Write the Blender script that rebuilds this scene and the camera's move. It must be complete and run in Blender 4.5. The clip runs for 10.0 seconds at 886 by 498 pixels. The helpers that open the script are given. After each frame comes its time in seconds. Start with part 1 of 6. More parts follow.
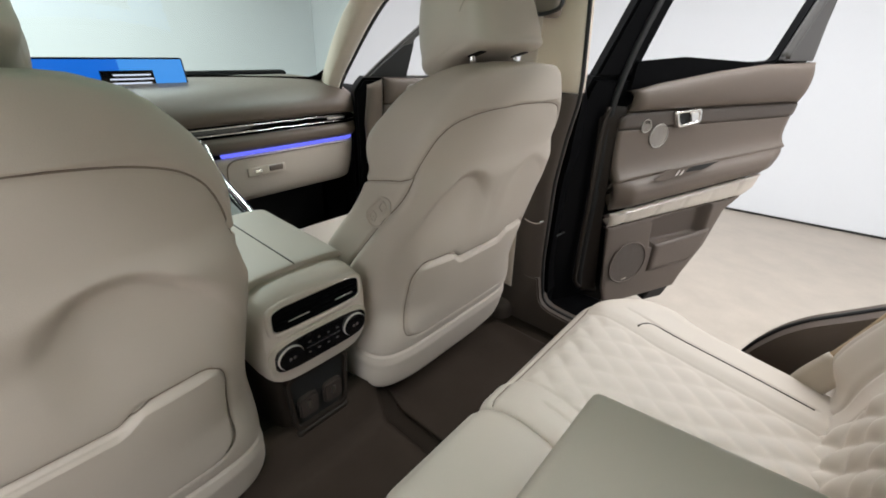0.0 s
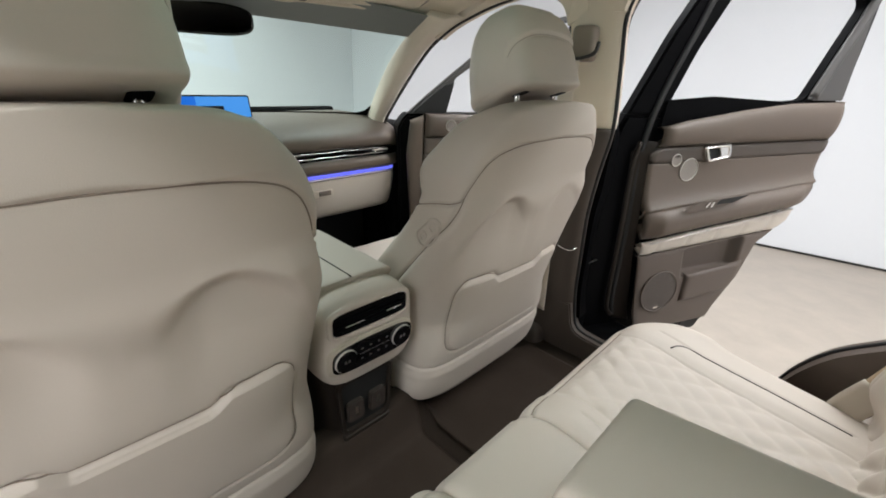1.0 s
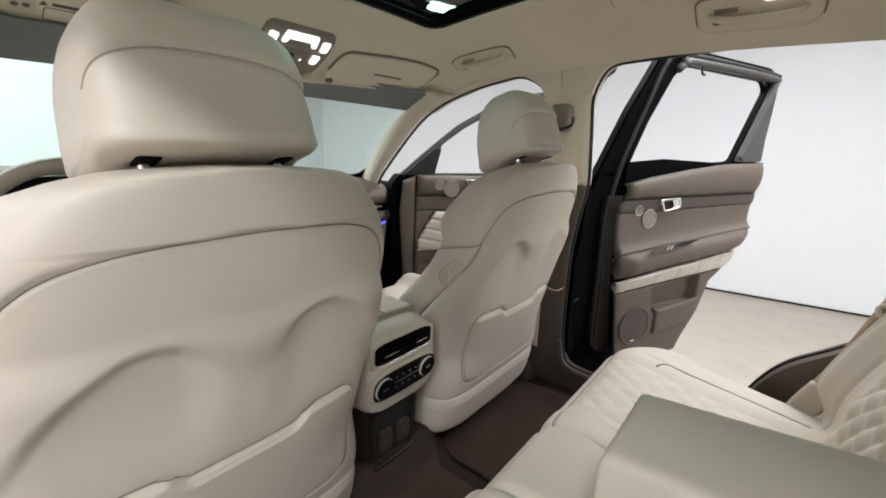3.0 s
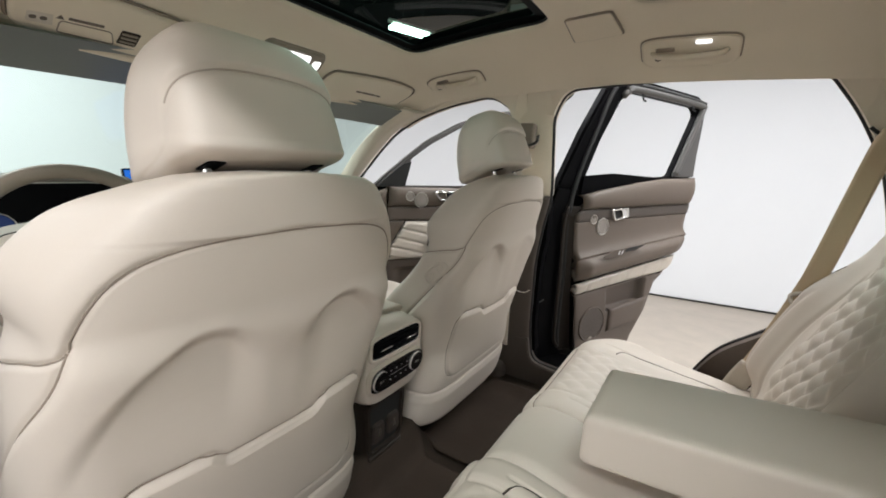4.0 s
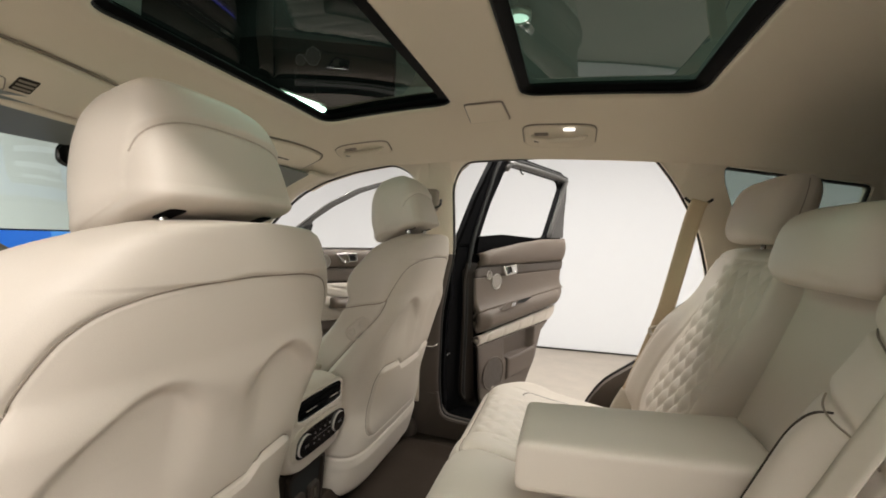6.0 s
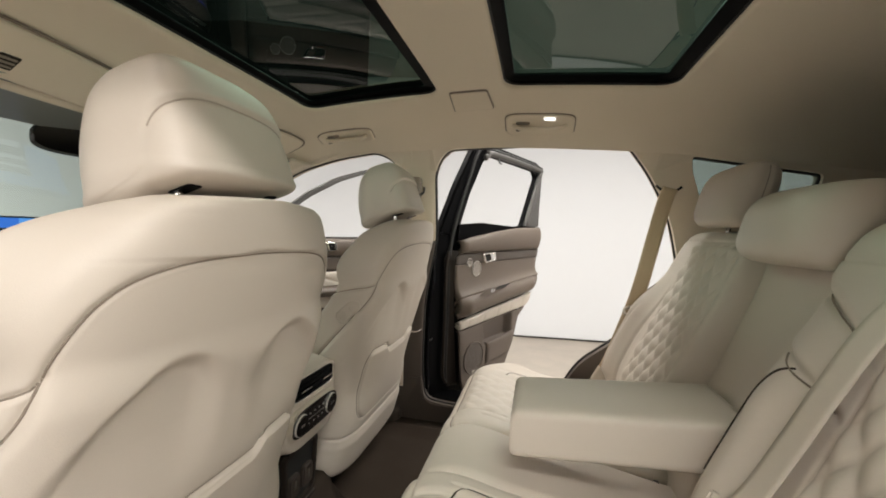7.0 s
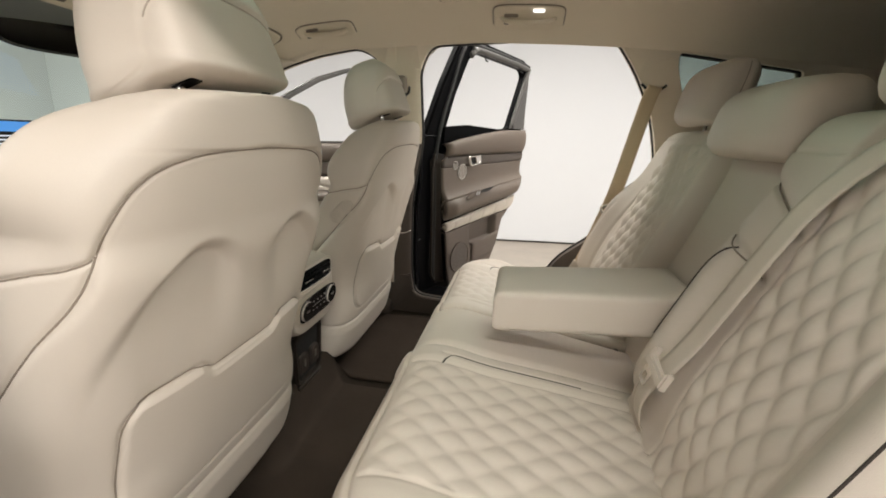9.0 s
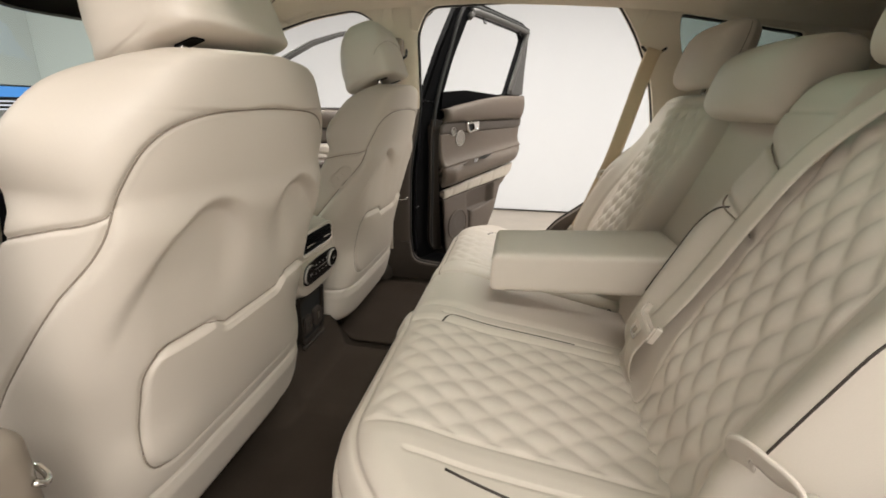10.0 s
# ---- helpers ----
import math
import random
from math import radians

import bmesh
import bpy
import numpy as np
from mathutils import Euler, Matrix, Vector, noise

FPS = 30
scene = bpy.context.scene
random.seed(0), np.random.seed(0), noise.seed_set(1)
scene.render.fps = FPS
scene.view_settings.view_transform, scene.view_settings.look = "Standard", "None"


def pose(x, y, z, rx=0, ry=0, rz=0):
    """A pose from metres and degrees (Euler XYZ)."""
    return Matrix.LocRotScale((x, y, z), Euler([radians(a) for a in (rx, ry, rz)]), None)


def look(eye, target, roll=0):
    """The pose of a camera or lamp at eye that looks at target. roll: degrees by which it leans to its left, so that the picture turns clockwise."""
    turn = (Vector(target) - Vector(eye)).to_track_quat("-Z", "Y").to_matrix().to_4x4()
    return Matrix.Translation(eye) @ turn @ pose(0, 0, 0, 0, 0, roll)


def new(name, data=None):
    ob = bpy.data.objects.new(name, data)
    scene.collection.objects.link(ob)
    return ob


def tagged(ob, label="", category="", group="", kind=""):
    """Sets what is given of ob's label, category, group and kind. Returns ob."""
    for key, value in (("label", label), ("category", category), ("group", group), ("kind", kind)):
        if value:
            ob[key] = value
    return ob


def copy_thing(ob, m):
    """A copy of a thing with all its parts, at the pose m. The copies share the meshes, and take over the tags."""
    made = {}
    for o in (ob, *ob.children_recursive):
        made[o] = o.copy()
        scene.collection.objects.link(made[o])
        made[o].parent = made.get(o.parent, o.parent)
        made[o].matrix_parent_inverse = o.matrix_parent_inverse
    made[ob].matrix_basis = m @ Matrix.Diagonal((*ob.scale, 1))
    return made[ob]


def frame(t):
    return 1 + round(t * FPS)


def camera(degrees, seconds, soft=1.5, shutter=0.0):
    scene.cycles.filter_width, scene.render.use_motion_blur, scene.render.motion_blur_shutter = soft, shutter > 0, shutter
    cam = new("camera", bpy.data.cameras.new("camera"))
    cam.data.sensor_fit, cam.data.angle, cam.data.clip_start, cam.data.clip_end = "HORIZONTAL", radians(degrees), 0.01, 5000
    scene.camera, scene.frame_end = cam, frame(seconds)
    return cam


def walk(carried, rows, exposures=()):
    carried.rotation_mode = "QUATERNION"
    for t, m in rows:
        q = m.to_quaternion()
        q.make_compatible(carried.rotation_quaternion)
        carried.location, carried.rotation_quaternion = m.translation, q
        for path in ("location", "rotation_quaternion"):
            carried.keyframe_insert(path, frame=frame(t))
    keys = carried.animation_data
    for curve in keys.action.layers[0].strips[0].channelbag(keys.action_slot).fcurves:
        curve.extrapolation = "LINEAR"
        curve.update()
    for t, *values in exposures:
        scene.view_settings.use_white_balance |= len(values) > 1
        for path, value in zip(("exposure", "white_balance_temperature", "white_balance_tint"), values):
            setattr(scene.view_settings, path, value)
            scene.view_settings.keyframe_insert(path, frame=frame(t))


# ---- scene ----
cam = camera(92.9, 10.0, soft=1.85)
PATH = [
    (0, (-0.342, -0.458, 1.273), (1.036, 0.691, 0.388), 2.7),
    (0.5, (-0.381, -0.472, 1.283), (0.966, 0.751, 0.45), 2.8),
    (1, (-0.427, -0.48, 1.277), (0.915, 0.798, 0.526), 2.7),
    (1.5, (-0.485, -0.483, 1.283), (0.873, 0.827, 0.621), 2.9),
    (2, (-0.528, -0.482, 1.277), (0.862, 0.833, 0.693), 3.0),
    (2.5, (-0.578, -0.491, 1.278), (0.855, 0.803, 0.755), 3.0),
    (3.8, (-0.719, -0.453, 1.27), (0.93, 0.599, 0.853), 2.7),
    (4, (-0.752, -0.469, 1.267), (0.913, 0.564, 0.865), 3.3),
    (4.5, (-0.789, -0.459, 1.257), (0.961, 0.453, 0.936), 3.2),
    (5, (-0.815, -0.441, 1.253), (1.012, 0.343, 1.033), 3.3),
    (5.5, (-0.834, -0.431, 1.249), (1.047, 0.238, 1.129), 3.3),
    (7, (-0.896, -0.38, 1.215), (1.055, 0.052, 1.128), 3.0),
    (7.5, (-0.916, -0.363, 1.206), (1.037, 0.029, 1.027), 2.9),
    (8, (-0.935, -0.37, 1.208), (1.008, -0.003, 0.911), 2.8),
    (8.5, (-0.95, -0.379, 1.201), (0.976, -0.032, 0.789), 2.7),
    (9, (-0.961, -0.383, 1.198), (0.945, -0.057, 0.688), 2.7),
    (9.5, (-0.976, -0.386, 1.197), (0.911, -0.072, 0.614), 2.6),
    (10, (-0.988, -0.384, 1.187), (0.882, -0.083, 0.545), 2.6),
]
walk(cam, [(t, look(eye, target, roll)) for t, eye, target, roll in PATH], exposures=[(0.0, 0.0, 6050, 10.0), (4.5, 0.0, 6150, 10.0), (5.5, 0.0, 6600, 10.0), (10.0, 0.0, 6650, 10.0)])

# ---- light ----
world = bpy.data.worlds.new("world")
scene.world = world
world.use_nodes = True
world.node_tree.nodes["Background"].inputs[0].default_value = (1.0, 0.98, 0.95, 1)
world.node_tree.nodes["Background"].inputs[1].default_value = 0.0

ROOM = radians(8.53)          # the studio stands askew to the car
ROOM_C, ROOM_S = math.cos(ROOM), math.sin(ROOM)
WALL_R, WALL_F, WALL_L, WALL_B, CEIL = 4.07, 4.53, -4.6, -4.6, 3.0


def room(a, b, z):
    """Studio coordinates to the world's."""
    return Vector((a * ROOM_C - b * ROOM_S, a * ROOM_S + b * ROOM_C, z))


def softbox_light(a, b, sx, sy, power):
    lamp = bpy.data.lights.new("softbox_light", "AREA")
    lamp.shape, lamp.size, lamp.size_y, lamp.energy, lamp.color = "RECTANGLE", sx, sy, power, (1.0, 0.97, 0.92)
    ob = new("softbox_light", lamp)
    ob.matrix_world = Matrix.Translation(room(a, b, CEIL - 0.075)) @ pose(0, 0, 0, 0, 0, 8.53)
    return ob


# added ceiling lights, placed and powered to balance the cabin's brightness
SOFTBOXES = ((1.7, -0.8, 0.4, 4.6, 140), (-2.4, -1.5, 0.4, 4.4, 150), (0.0, 3.0, 3.4, 0.6, 165), (0.0, -3.4, 3.4, 0.6, 85), (0.0, -0.9, 1.3, 1.2, 24))
for a, b, sx, sy, power in SOFTBOXES:
    softbox_light(a, b, sx, sy, power)
# added unseen fill light at the west wall, shining through the open left side
lamp = bpy.data.lights.new("standing_softbox_light", "AREA")
lamp.shape, lamp.size, lamp.size_y, lamp.energy, lamp.color = "RECTANGLE", 2.2, 1.5, 34, (1.0, 0.97, 0.92)
ob = new("standing_softbox_light", lamp)
ob.matrix_world = Matrix.Translation(room(WALL_L + 0.36, -0.7, 2.0)) @ pose(0, 0, 0, 0, 0, 8.53) @ pose(0, 0, 0, 90, 0, -90)


# ---- materials ----
def node(nt, kind, **values):
    n = nt.nodes.new(kind)
    for k, v in values.items():
        n.inputs[k].default_value = v
    return n


def material(name, color, rough=0.5, metal=0.0, grain=0.0, bump=0.0, vary=0.06, stain=0.05, coat=0.0, voro=False, sheen=0.0, spec=0.5):
    """A surface with two scales of colour variation and a fine relief; grain is its cells per metre."""
    m = bpy.data.materials.new(name)
    m.use_nodes = True
    nt = m.node_tree
    b = nt.nodes["Principled BSDF"]
    b.inputs["Roughness"].default_value, b.inputs["Metallic"].default_value = rough, metal
    b.inputs["Coat Weight"].default_value, b.inputs["Sheen Weight"].default_value = coat, sheen
    b.inputs["Specular IOR Level"].default_value = spec
    co = nt.nodes.new("ShaderNodeTexCoord")
    big = node(nt, "ShaderNodeTexNoise", Scale=5.0, Detail=4.0, Roughness=0.6)
    fine = node(nt, "ShaderNodeTexNoise", Scale=max(grain, 60.0), Detail=3.0)
    nt.links.new(co.outputs["Object"], big.inputs["Vector"])
    nt.links.new(co.outputs["Object"], fine.inputs["Vector"])
    mix = nt.nodes.new("ShaderNodeMix")
    mix.data_type = "RGBA"
    mix.inputs[6].default_value = (*[c * (1 - stain) for c in color], 1)
    mix.inputs[7].default_value = (*[min(1, c * (1 + stain)) for c in color], 1)
    nt.links.new(big.outputs["Fac"], mix.inputs[0])
    mix2 = nt.nodes.new("ShaderNodeMix")
    mix2.data_type, mix2.blend_type = "RGBA", "MULTIPLY"
    mix2.inputs[0].default_value = 1.0
    ramp = nt.nodes.new("ShaderNodeMapRange")
    ramp.inputs["To Min"].default_value, ramp.inputs["To Max"].default_value = 1 - vary, 1 + vary
    nt.links.new(fine.outputs["Fac"], ramp.inputs["Value"])
    nt.links.new(mix.outputs[2], mix2.inputs[6])
    nt.links.new(ramp.outputs[0], mix2.inputs[7])
    nt.links.new(mix2.outputs[2], b.inputs["Base Color"])
    rr = nt.nodes.new("ShaderNodeMapRange")
    rr.inputs["To Min"].default_value, rr.inputs["To Max"].default_value = max(0.02, rough * 0.85), min(1, rough * 1.15)
    nt.links.new(big.outputs["Fac"], rr.inputs["Value"])
    nt.links.new(rr.outputs[0], b.inputs["Roughness"])
    if bump:
        bp = node(nt, "ShaderNodeBump", Strength=bump, Distance=0.001)
        if voro:
            vo = node(nt, "ShaderNodeTexVoronoi", Scale=grain)
            nt.links.new(co.outputs["Object"], vo.inputs["Vector"])
            nt.links.new(vo.outputs["Distance"], bp.inputs["Height"])
        else:
            nt.links.new(fine.outputs["Fac"], bp.inputs["Height"])
        nt.links.new(bp.outputs[0], b.inputs["Normal"])
    return m


def pane(name, tint, gloss=0.05, rough=0.0):
    """Thin tinted glass: what is behind it shows through, with a Fresnel mirror on top."""
    m = bpy.data.materials.new(name)
    m.use_nodes = True
    nt = m.node_tree
    nt.nodes.remove(nt.nodes["Principled BSDF"])
    tr, gl, mx = nt.nodes.new("ShaderNodeBsdfTransparent"), node(nt, "ShaderNodeBsdfGlossy", Roughness=rough), nt.nodes.new("ShaderNodeMixShader")
    lw, power, scale = node(nt, "ShaderNodeLayerWeight", Blend=0.5), nt.nodes.new("ShaderNodeMath"), nt.nodes.new("ShaderNodeMath")
    power.operation, scale.operation = "POWER", "MULTIPLY"
    power.inputs[1].default_value, scale.inputs[1].default_value = 5.0, 0.55
    nt.links.new(lw.outputs["Facing"], power.inputs[0])
    nt.links.new(power.outputs[0], scale.inputs[0])
    tr.inputs[0].default_value = (*tint, 1)
    add = nt.nodes.new("ShaderNodeMath")
    add.inputs[1].default_value = gloss
    nt.links.new(scale.outputs[0], add.inputs[0])
    nt.links.new(add.outputs[0], mx.inputs[0])
    nt.links.new(tr.outputs[0], mx.inputs[1])
    nt.links.new(gl.outputs[0], mx.inputs[2])
    nt.links.new(mx.outputs[0], nt.nodes["Material Output"].inputs[0])
    return m


def glow(name, color, strength):
    m = bpy.data.materials.new(name)
    m.use_nodes = True
    b = m.node_tree.nodes["Principled BSDF"]
    b.inputs["Base Color"].default_value, b.inputs["Roughness"].default_value = (*[c * 0.05 for c in color], 1), 0.4
    b.inputs["Emission Color"].default_value, b.inputs["Emission Strength"].default_value = (*color, 1), strength
    return m


LEATHER = material("cream_leather", (0.61, 0.545, 0.475), 0.48, grain=900, bump=0.10, vary=0.03, stain=0.03, voro=True)
TAUPE = material("taupe_leather", (0.132, 0.102, 0.080), 0.5, grain=900, bump=0.14, vary=0.04, stain=0.05, voro=True)
TAUPE_PLASTIC = material("taupe_plastic", (0.13, 0.103, 0.085), 0.55, grain=1200, bump=0.12, vary=0.04, stain=0.06)
FABRIC = material("headliner_fabric", (0.77, 0.685, 0.56), 0.9, grain=1500, bump=0.35, vary=0.07, stain=0.03, sheen=0.2)
CREAM_PLASTIC = material("cream_plastic", (0.56, 0.50, 0.42), 0.5, grain=1200, bump=0.08, vary=0.03, stain=0.03)
CARPET = material("brown_carpet", (0.028, 0.021, 0.016), 0.95, grain=700, bump=0.9, vary=0.35, stain=0.40, sheen=0.0, spec=0.08)
MAT = material("brown_mat", (0.044, 0.033, 0.026), 0.95, grain=900, bump=0.9, vary=0.3, stain=0.40, spec=0.08)
DARK_GREY = material("dark_grey_plastic", (0.020, 0.019, 0.018), 0.45, grain=1200, bump=0.12, vary=0.05)
DARK_ACCENT = material("dark_accent", (0.075, 0.058, 0.047), 0.45, grain=900, bump=0.1)
FRAME_GREY = material("grey_frame_paint", (0.075, 0.071, 0.067), 0.42, grain=900, bump=0.05, vary=0.05)
BLACK = material("black_paint", (0.0035, 0.0035, 0.004), 0.45, grain=300, vary=0.1, spec=0.03)
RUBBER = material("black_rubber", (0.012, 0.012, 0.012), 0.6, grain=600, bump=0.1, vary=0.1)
GLOSS_BLACK = material("piano_black", (0.006, 0.006, 0.007), 0.08, vary=0.1, coat=0.6)
CHROME = material("satin_chrome", (0.78, 0.76, 0.73), 0.18, metal=1.0, vary=0.03)
ALU = material("brushed_aluminium", (0.62, 0.59, 0.55), 0.35, metal=1.0, grain=1500, bump=0.1, vary=0.05)
RIM_LEATHER = material("beige_taupe_leather", (0.25, 0.205, 0.165), 0.45, grain=900, bump=0.1, vary=0.04, stain=0.04, voro=True)
BELT = material("tan_webbing", (0.56, 0.44, 0.295), 0.8, grain=1400, bump=0.4, vary=0.12, stain=0.04)
BELT_CREAM = material("cream_webbing", (0.64, 0.575, 0.495), 0.75, grain=1400, bump=0.4, vary=0.1, stain=0.04)
# leather darkened to carry the shade in the headrest's crease
CREASE_SHADE = material("crease_shade", (0.42, 0.36, 0.30), 0.6, grain=900)
# darker leather tone: shade of seams and gaps put into the colour
SEAM_SHADE = material("seam_shadow", (0.25, 0.205, 0.165), 0.7, grain=900)
DARK_PLASTIC = material("dark_brown_plastic", (0.027, 0.021, 0.017), 0.5, grain=1200, bump=0.12, vary=0.05, spec=0.2)
GLASS_PRIVACY = pane("privacy_glass", (0.50, 0.56, 0.54))
PILLAR_TRIM = material("dark_brown_pillar_plastic", (0.072, 0.056, 0.045), 0.55, grain=1200, bump=0.12, vary=0.04, stain=0.06)
BEIGE_TRIM = material("beige_brown_trim", (0.26, 0.215, 0.175), 0.5, grain=1200, bump=0.1, vary=0.04)
PIPING = material("dark_piping", (0.035, 0.026, 0.02), 0.6, grain=900, bump=0.1)
WALL = material("white_wall", (0.675, 0.688, 0.712), 0.7, grain=80, bump=0.05, vary=0.01, stain=0.015)
CONCRETE = material("sealed_concrete", (0.39, 0.34, 0.285), 0.42, grain=120, bump=0.06, vary=0.05, stain=0.22)
CEILING = material("grey_ceiling_paint", (0.20, 0.20, 0.20), 0.8, grain=80, vary=0.03)
MESHED = material("speaker_mesh", (0.10, 0.082, 0.07), 0.5, grain=2200, bump=0.6, vary=0.3, voro=True)
ALU_MESH = material("aluminium_mesh", (0.33, 0.30, 0.27), 0.5, metal=0.5, grain=2200, bump=0.6, vary=0.2, voro=True)
SCREEN_BLUE = glow("screen_blue", (0.01, 0.17, 0.75), 0.8)
SCREEN_PALE = glow("screen_pale", (0.07, 0.33, 0.85), 0.85)
SCREEN_DIM = glow("screen_dim", (0.08, 0.25, 0.6), 0.5)
DIAL_BLUE = glow("dial_blue", (0.01, 0.03, 0.12), 0.6)
SCREEN_WHITE = glow("screen_white", (0.85, 0.9, 1.0), 0.9)
LED_BLUE = glow("led_blue", (0.16, 0.17, 0.95), 1.1)
LAMP_WHITE = glow("lamp_white", (1.0, 0.97, 0.93), 2.0)
TUBE_LIGHT = glow("tube_light", (1.0, 0.98, 0.95), 28.0)
DIFFUSER = glow("softbox_diffuser", (1.0, 0.97, 0.92), 3.0)
GLASS_GREEN = pane("green_glass", (0.76, 0.89, 0.84))
GLASS_ROOF = pane("roof_glass", (0.18, 0.31, 0.25), gloss=0.06)
GLASS_SHADE = material("grey_shade_band", (0.205, 0.22, 0.215), 0.35, grain=500, vary=0.1)


# ---- building helpers ----
def mesh_from(verts, faces, smooth=True):
    me = bpy.data.meshes.new("m")
    me.from_pydata([tuple(map(float, v)) for v in verts], [], faces)
    me.polygons.foreach_set("use_smooth", [smooth] * len(me.polygons))
    me.update()
    return me


def sheet(P, wrap=False, flip=False):
    """Faces over a grid of points; wrap closes the second direction."""
    nu, nv = P.shape[:2]
    faces = []
    for i in range(nu - 1):
        for j in range(nv if wrap else nv - 1):
            k = (j + 1) % nv
            f = (i * nv + j, i * nv + k, (i + 1) * nv + k, (i + 1) * nv + j)
            faces.append(f[::-1] if flip else f)
    return P.reshape(-1, 3), faces


def normals(P, wrap=False):
    du = np.gradient(P, axis=0)
    if wrap:
        dv = (np.roll(P, -1, 1) - np.roll(P, 1, 1)) / 2
    else:
        dv = np.gradient(P, axis=1)
    n = np.cross(du, dv)
    return n / np.maximum(np.linalg.norm(n, axis=2, keepdims=True), 1e-9)


def loft(rings, cap=True):
    """A closed body from a list of rings of equal length."""
    P = np.array(rings, float)
    v, f = sheet(P, wrap=True)
    nv = P.shape[1]
    if cap:
        f = f + [tuple(range(nv))[::-1], tuple(range(len(v) - nv, len(v)))]
    return mesh_from(v, f)


def slab(P, t, flip=False):
    """A grid of points made into a closed shell of thickness t, below its normals."""
    n = normals(P)
    nu, nv = P.shape[:2]
    Q = P + n * t if flip else P - n * t
    v1, f1 = sheet(P, flip=flip)
    v2, f2 = sheet(Q, flip=not flip)
    off = len(v1)
    f = f1 + [tuple(i + off for i in q) for q in f2]
    edge = [(i, 0) for i in range(nu)] + [(nu - 1, j) for j in range(1, nv)] + [(i, nv - 1) for i in range(nu - 2, -1, -1)] + [(0, j) for j in range(nv - 2, 0, -1)]
    ids = [i * nv + j for i, j in edge]
    for a, b in zip(ids, ids[1:] + ids[:1]):
        f.append((a, b, b + off, a + off) if not flip else (b, a, a + off, b + off))
    return mesh_from(np.vstack((v1, v2)), f)


def spline(pts, n):
    """n points along a smooth line through pts (centripetal enough for short lines)."""
    p = np.array(pts, float)
    d = np.r_[0, np.cumsum(np.linalg.norm(np.diff(p, axis=0), axis=1))]
    p = np.vstack((2 * p[0] - p[1], p, 2 * p[-1] - p[-2]))
    out = []
    for s in np.linspace(0, d[-1], n):
        i = min(np.searchsorted(d, s, side="right") - 1, len(d) - 2)
        t = (s - d[i]) / (d[i + 1] - d[i])
        a, b, c, e = p[i], p[i + 1], p[i + 2], p[i + 3]
        out.append(0.5 * (2 * b + (c - a) * t + (2 * a - 5 * b + 4 * c - e) * t ** 2 + (3 * b - a - 3 * c + e) * t ** 3))
    return np.array(out)


def tube(pts, r, seg=8, closed=False, flat=1.0):
    """A round (or, with flat below 1, an oval) bar along points."""
    p = np.array(pts, float)
    n = len(p)
    tan = (np.roll(p, -1, 0) - np.roll(p, 1, 0)) if closed else np.gradient(p, axis=0)
    tan /= np.maximum(np.linalg.norm(tan, axis=1, keepdims=True), 1e-9)
    up = np.array((0, 0, 1.0)) if abs(tan[0][2]) < 0.9 else np.array((1.0, 0, 0))
    rings = []
    for k in range(n):
        up = up - tan[k] * (up @ tan[k])
        up /= np.linalg.norm(up)
        side = np.cross(tan[k], up)
        rings.append([p[k] + r * (math.cos(a) * side + flat * math.sin(a) * up) for a in np.linspace(0, 2 * math.pi, seg, endpoint=False)])
    if closed:
        P = np.array(rings + rings[:1])
        v, f = sheet(P, wrap=True)
        return mesh_from(v, f)
    return loft(rings)


def oval(cx, cy, a, b, n=4.0, count=48):
    """A rounded rectangle as points (x, y)."""
    t = np.linspace(0, 2 * math.pi, count, endpoint=False)
    c, s = np.cos(t), np.sin(t)
    return np.stack((cx + a * np.sign(c) * np.abs(c) ** (2 / n), cy + b * np.sign(s) * np.abs(s) ** (2 / n)), 1)


def rbox(x0, x1, y0, y1, z0, z1, r=0.01, seg=3):
    """A box with rounded edges."""
    bm = bmesh.new()
    bmesh.ops.create_cube(bm, size=1.0, matrix=Matrix.LocRotScale(((x0 + x1) / 2, (y0 + y1) / 2, (z0 + z1) / 2), None, (abs(x1 - x0), abs(y1 - y0), abs(z1 - z0))))
    bmesh.ops.bevel(bm, geom=bm.edges[:], offset=r, segments=seg, affect="EDGES", profile=0.5, clamp_overlap=True)
    me = bpy.data.meshes.new("m")
    for f in bm.faces:
        f.smooth = True
    bm.to_mesh(me)
    bm.free()
    return me


def plate(outline, place, t, bevel=0.0, holes=()):
    """A flat piece: outline (and holes) of (u, v) points, thickness t along w; place(u, v, w) gives the world's point."""
    bm = bmesh.new()
    loops = []
    for o in (outline, *holes):
        vs = [bm.verts.new((u, v, 0)) for u, v in o]
        loops += [bm.edges.new((a, b)) for a, b in zip(vs, vs[1:] + vs[:1])]
    if holes:
        bmesh.ops.triangle_fill(bm, use_beauty=True, edges=loops, normal=(0, 0, 1))
    else:
        bm.faces.new(bm.verts[:])
    bm.normal_update()
    for f in bm.faces:
        if f.normal.z < 0:
            f.normal_flip()
    top = bm.faces[:]
    got = bmesh.ops.extrude_face_region(bm, geom=top)
    for v in [g for g in got["geom"] if isinstance(g, bmesh.types.BMVert)]:
        v.co.z += t
    bm.normal_update()
    bmesh.ops.recalc_face_normals(bm, faces=bm.faces[:])
    if bevel:
        rim = [e for e in bm.edges if len(e.link_faces) == 2 and e.calc_face_angle() > 0.7 and all(v.co.z > t * 0.5 for v in e.verts)]
        bmesh.ops.bevel(bm, geom=rim, offset=bevel, segments=2, affect="EDGES", clamp_overlap=True)
    for v in bm.verts:
        v.co = Vector(place(*v.co))
    bmesh.ops.recalc_face_normals(bm, faces=bm.faces[:])
    me = bpy.data.meshes.new("m")
    bm.to_mesh(me)
    bm.free()
    return me


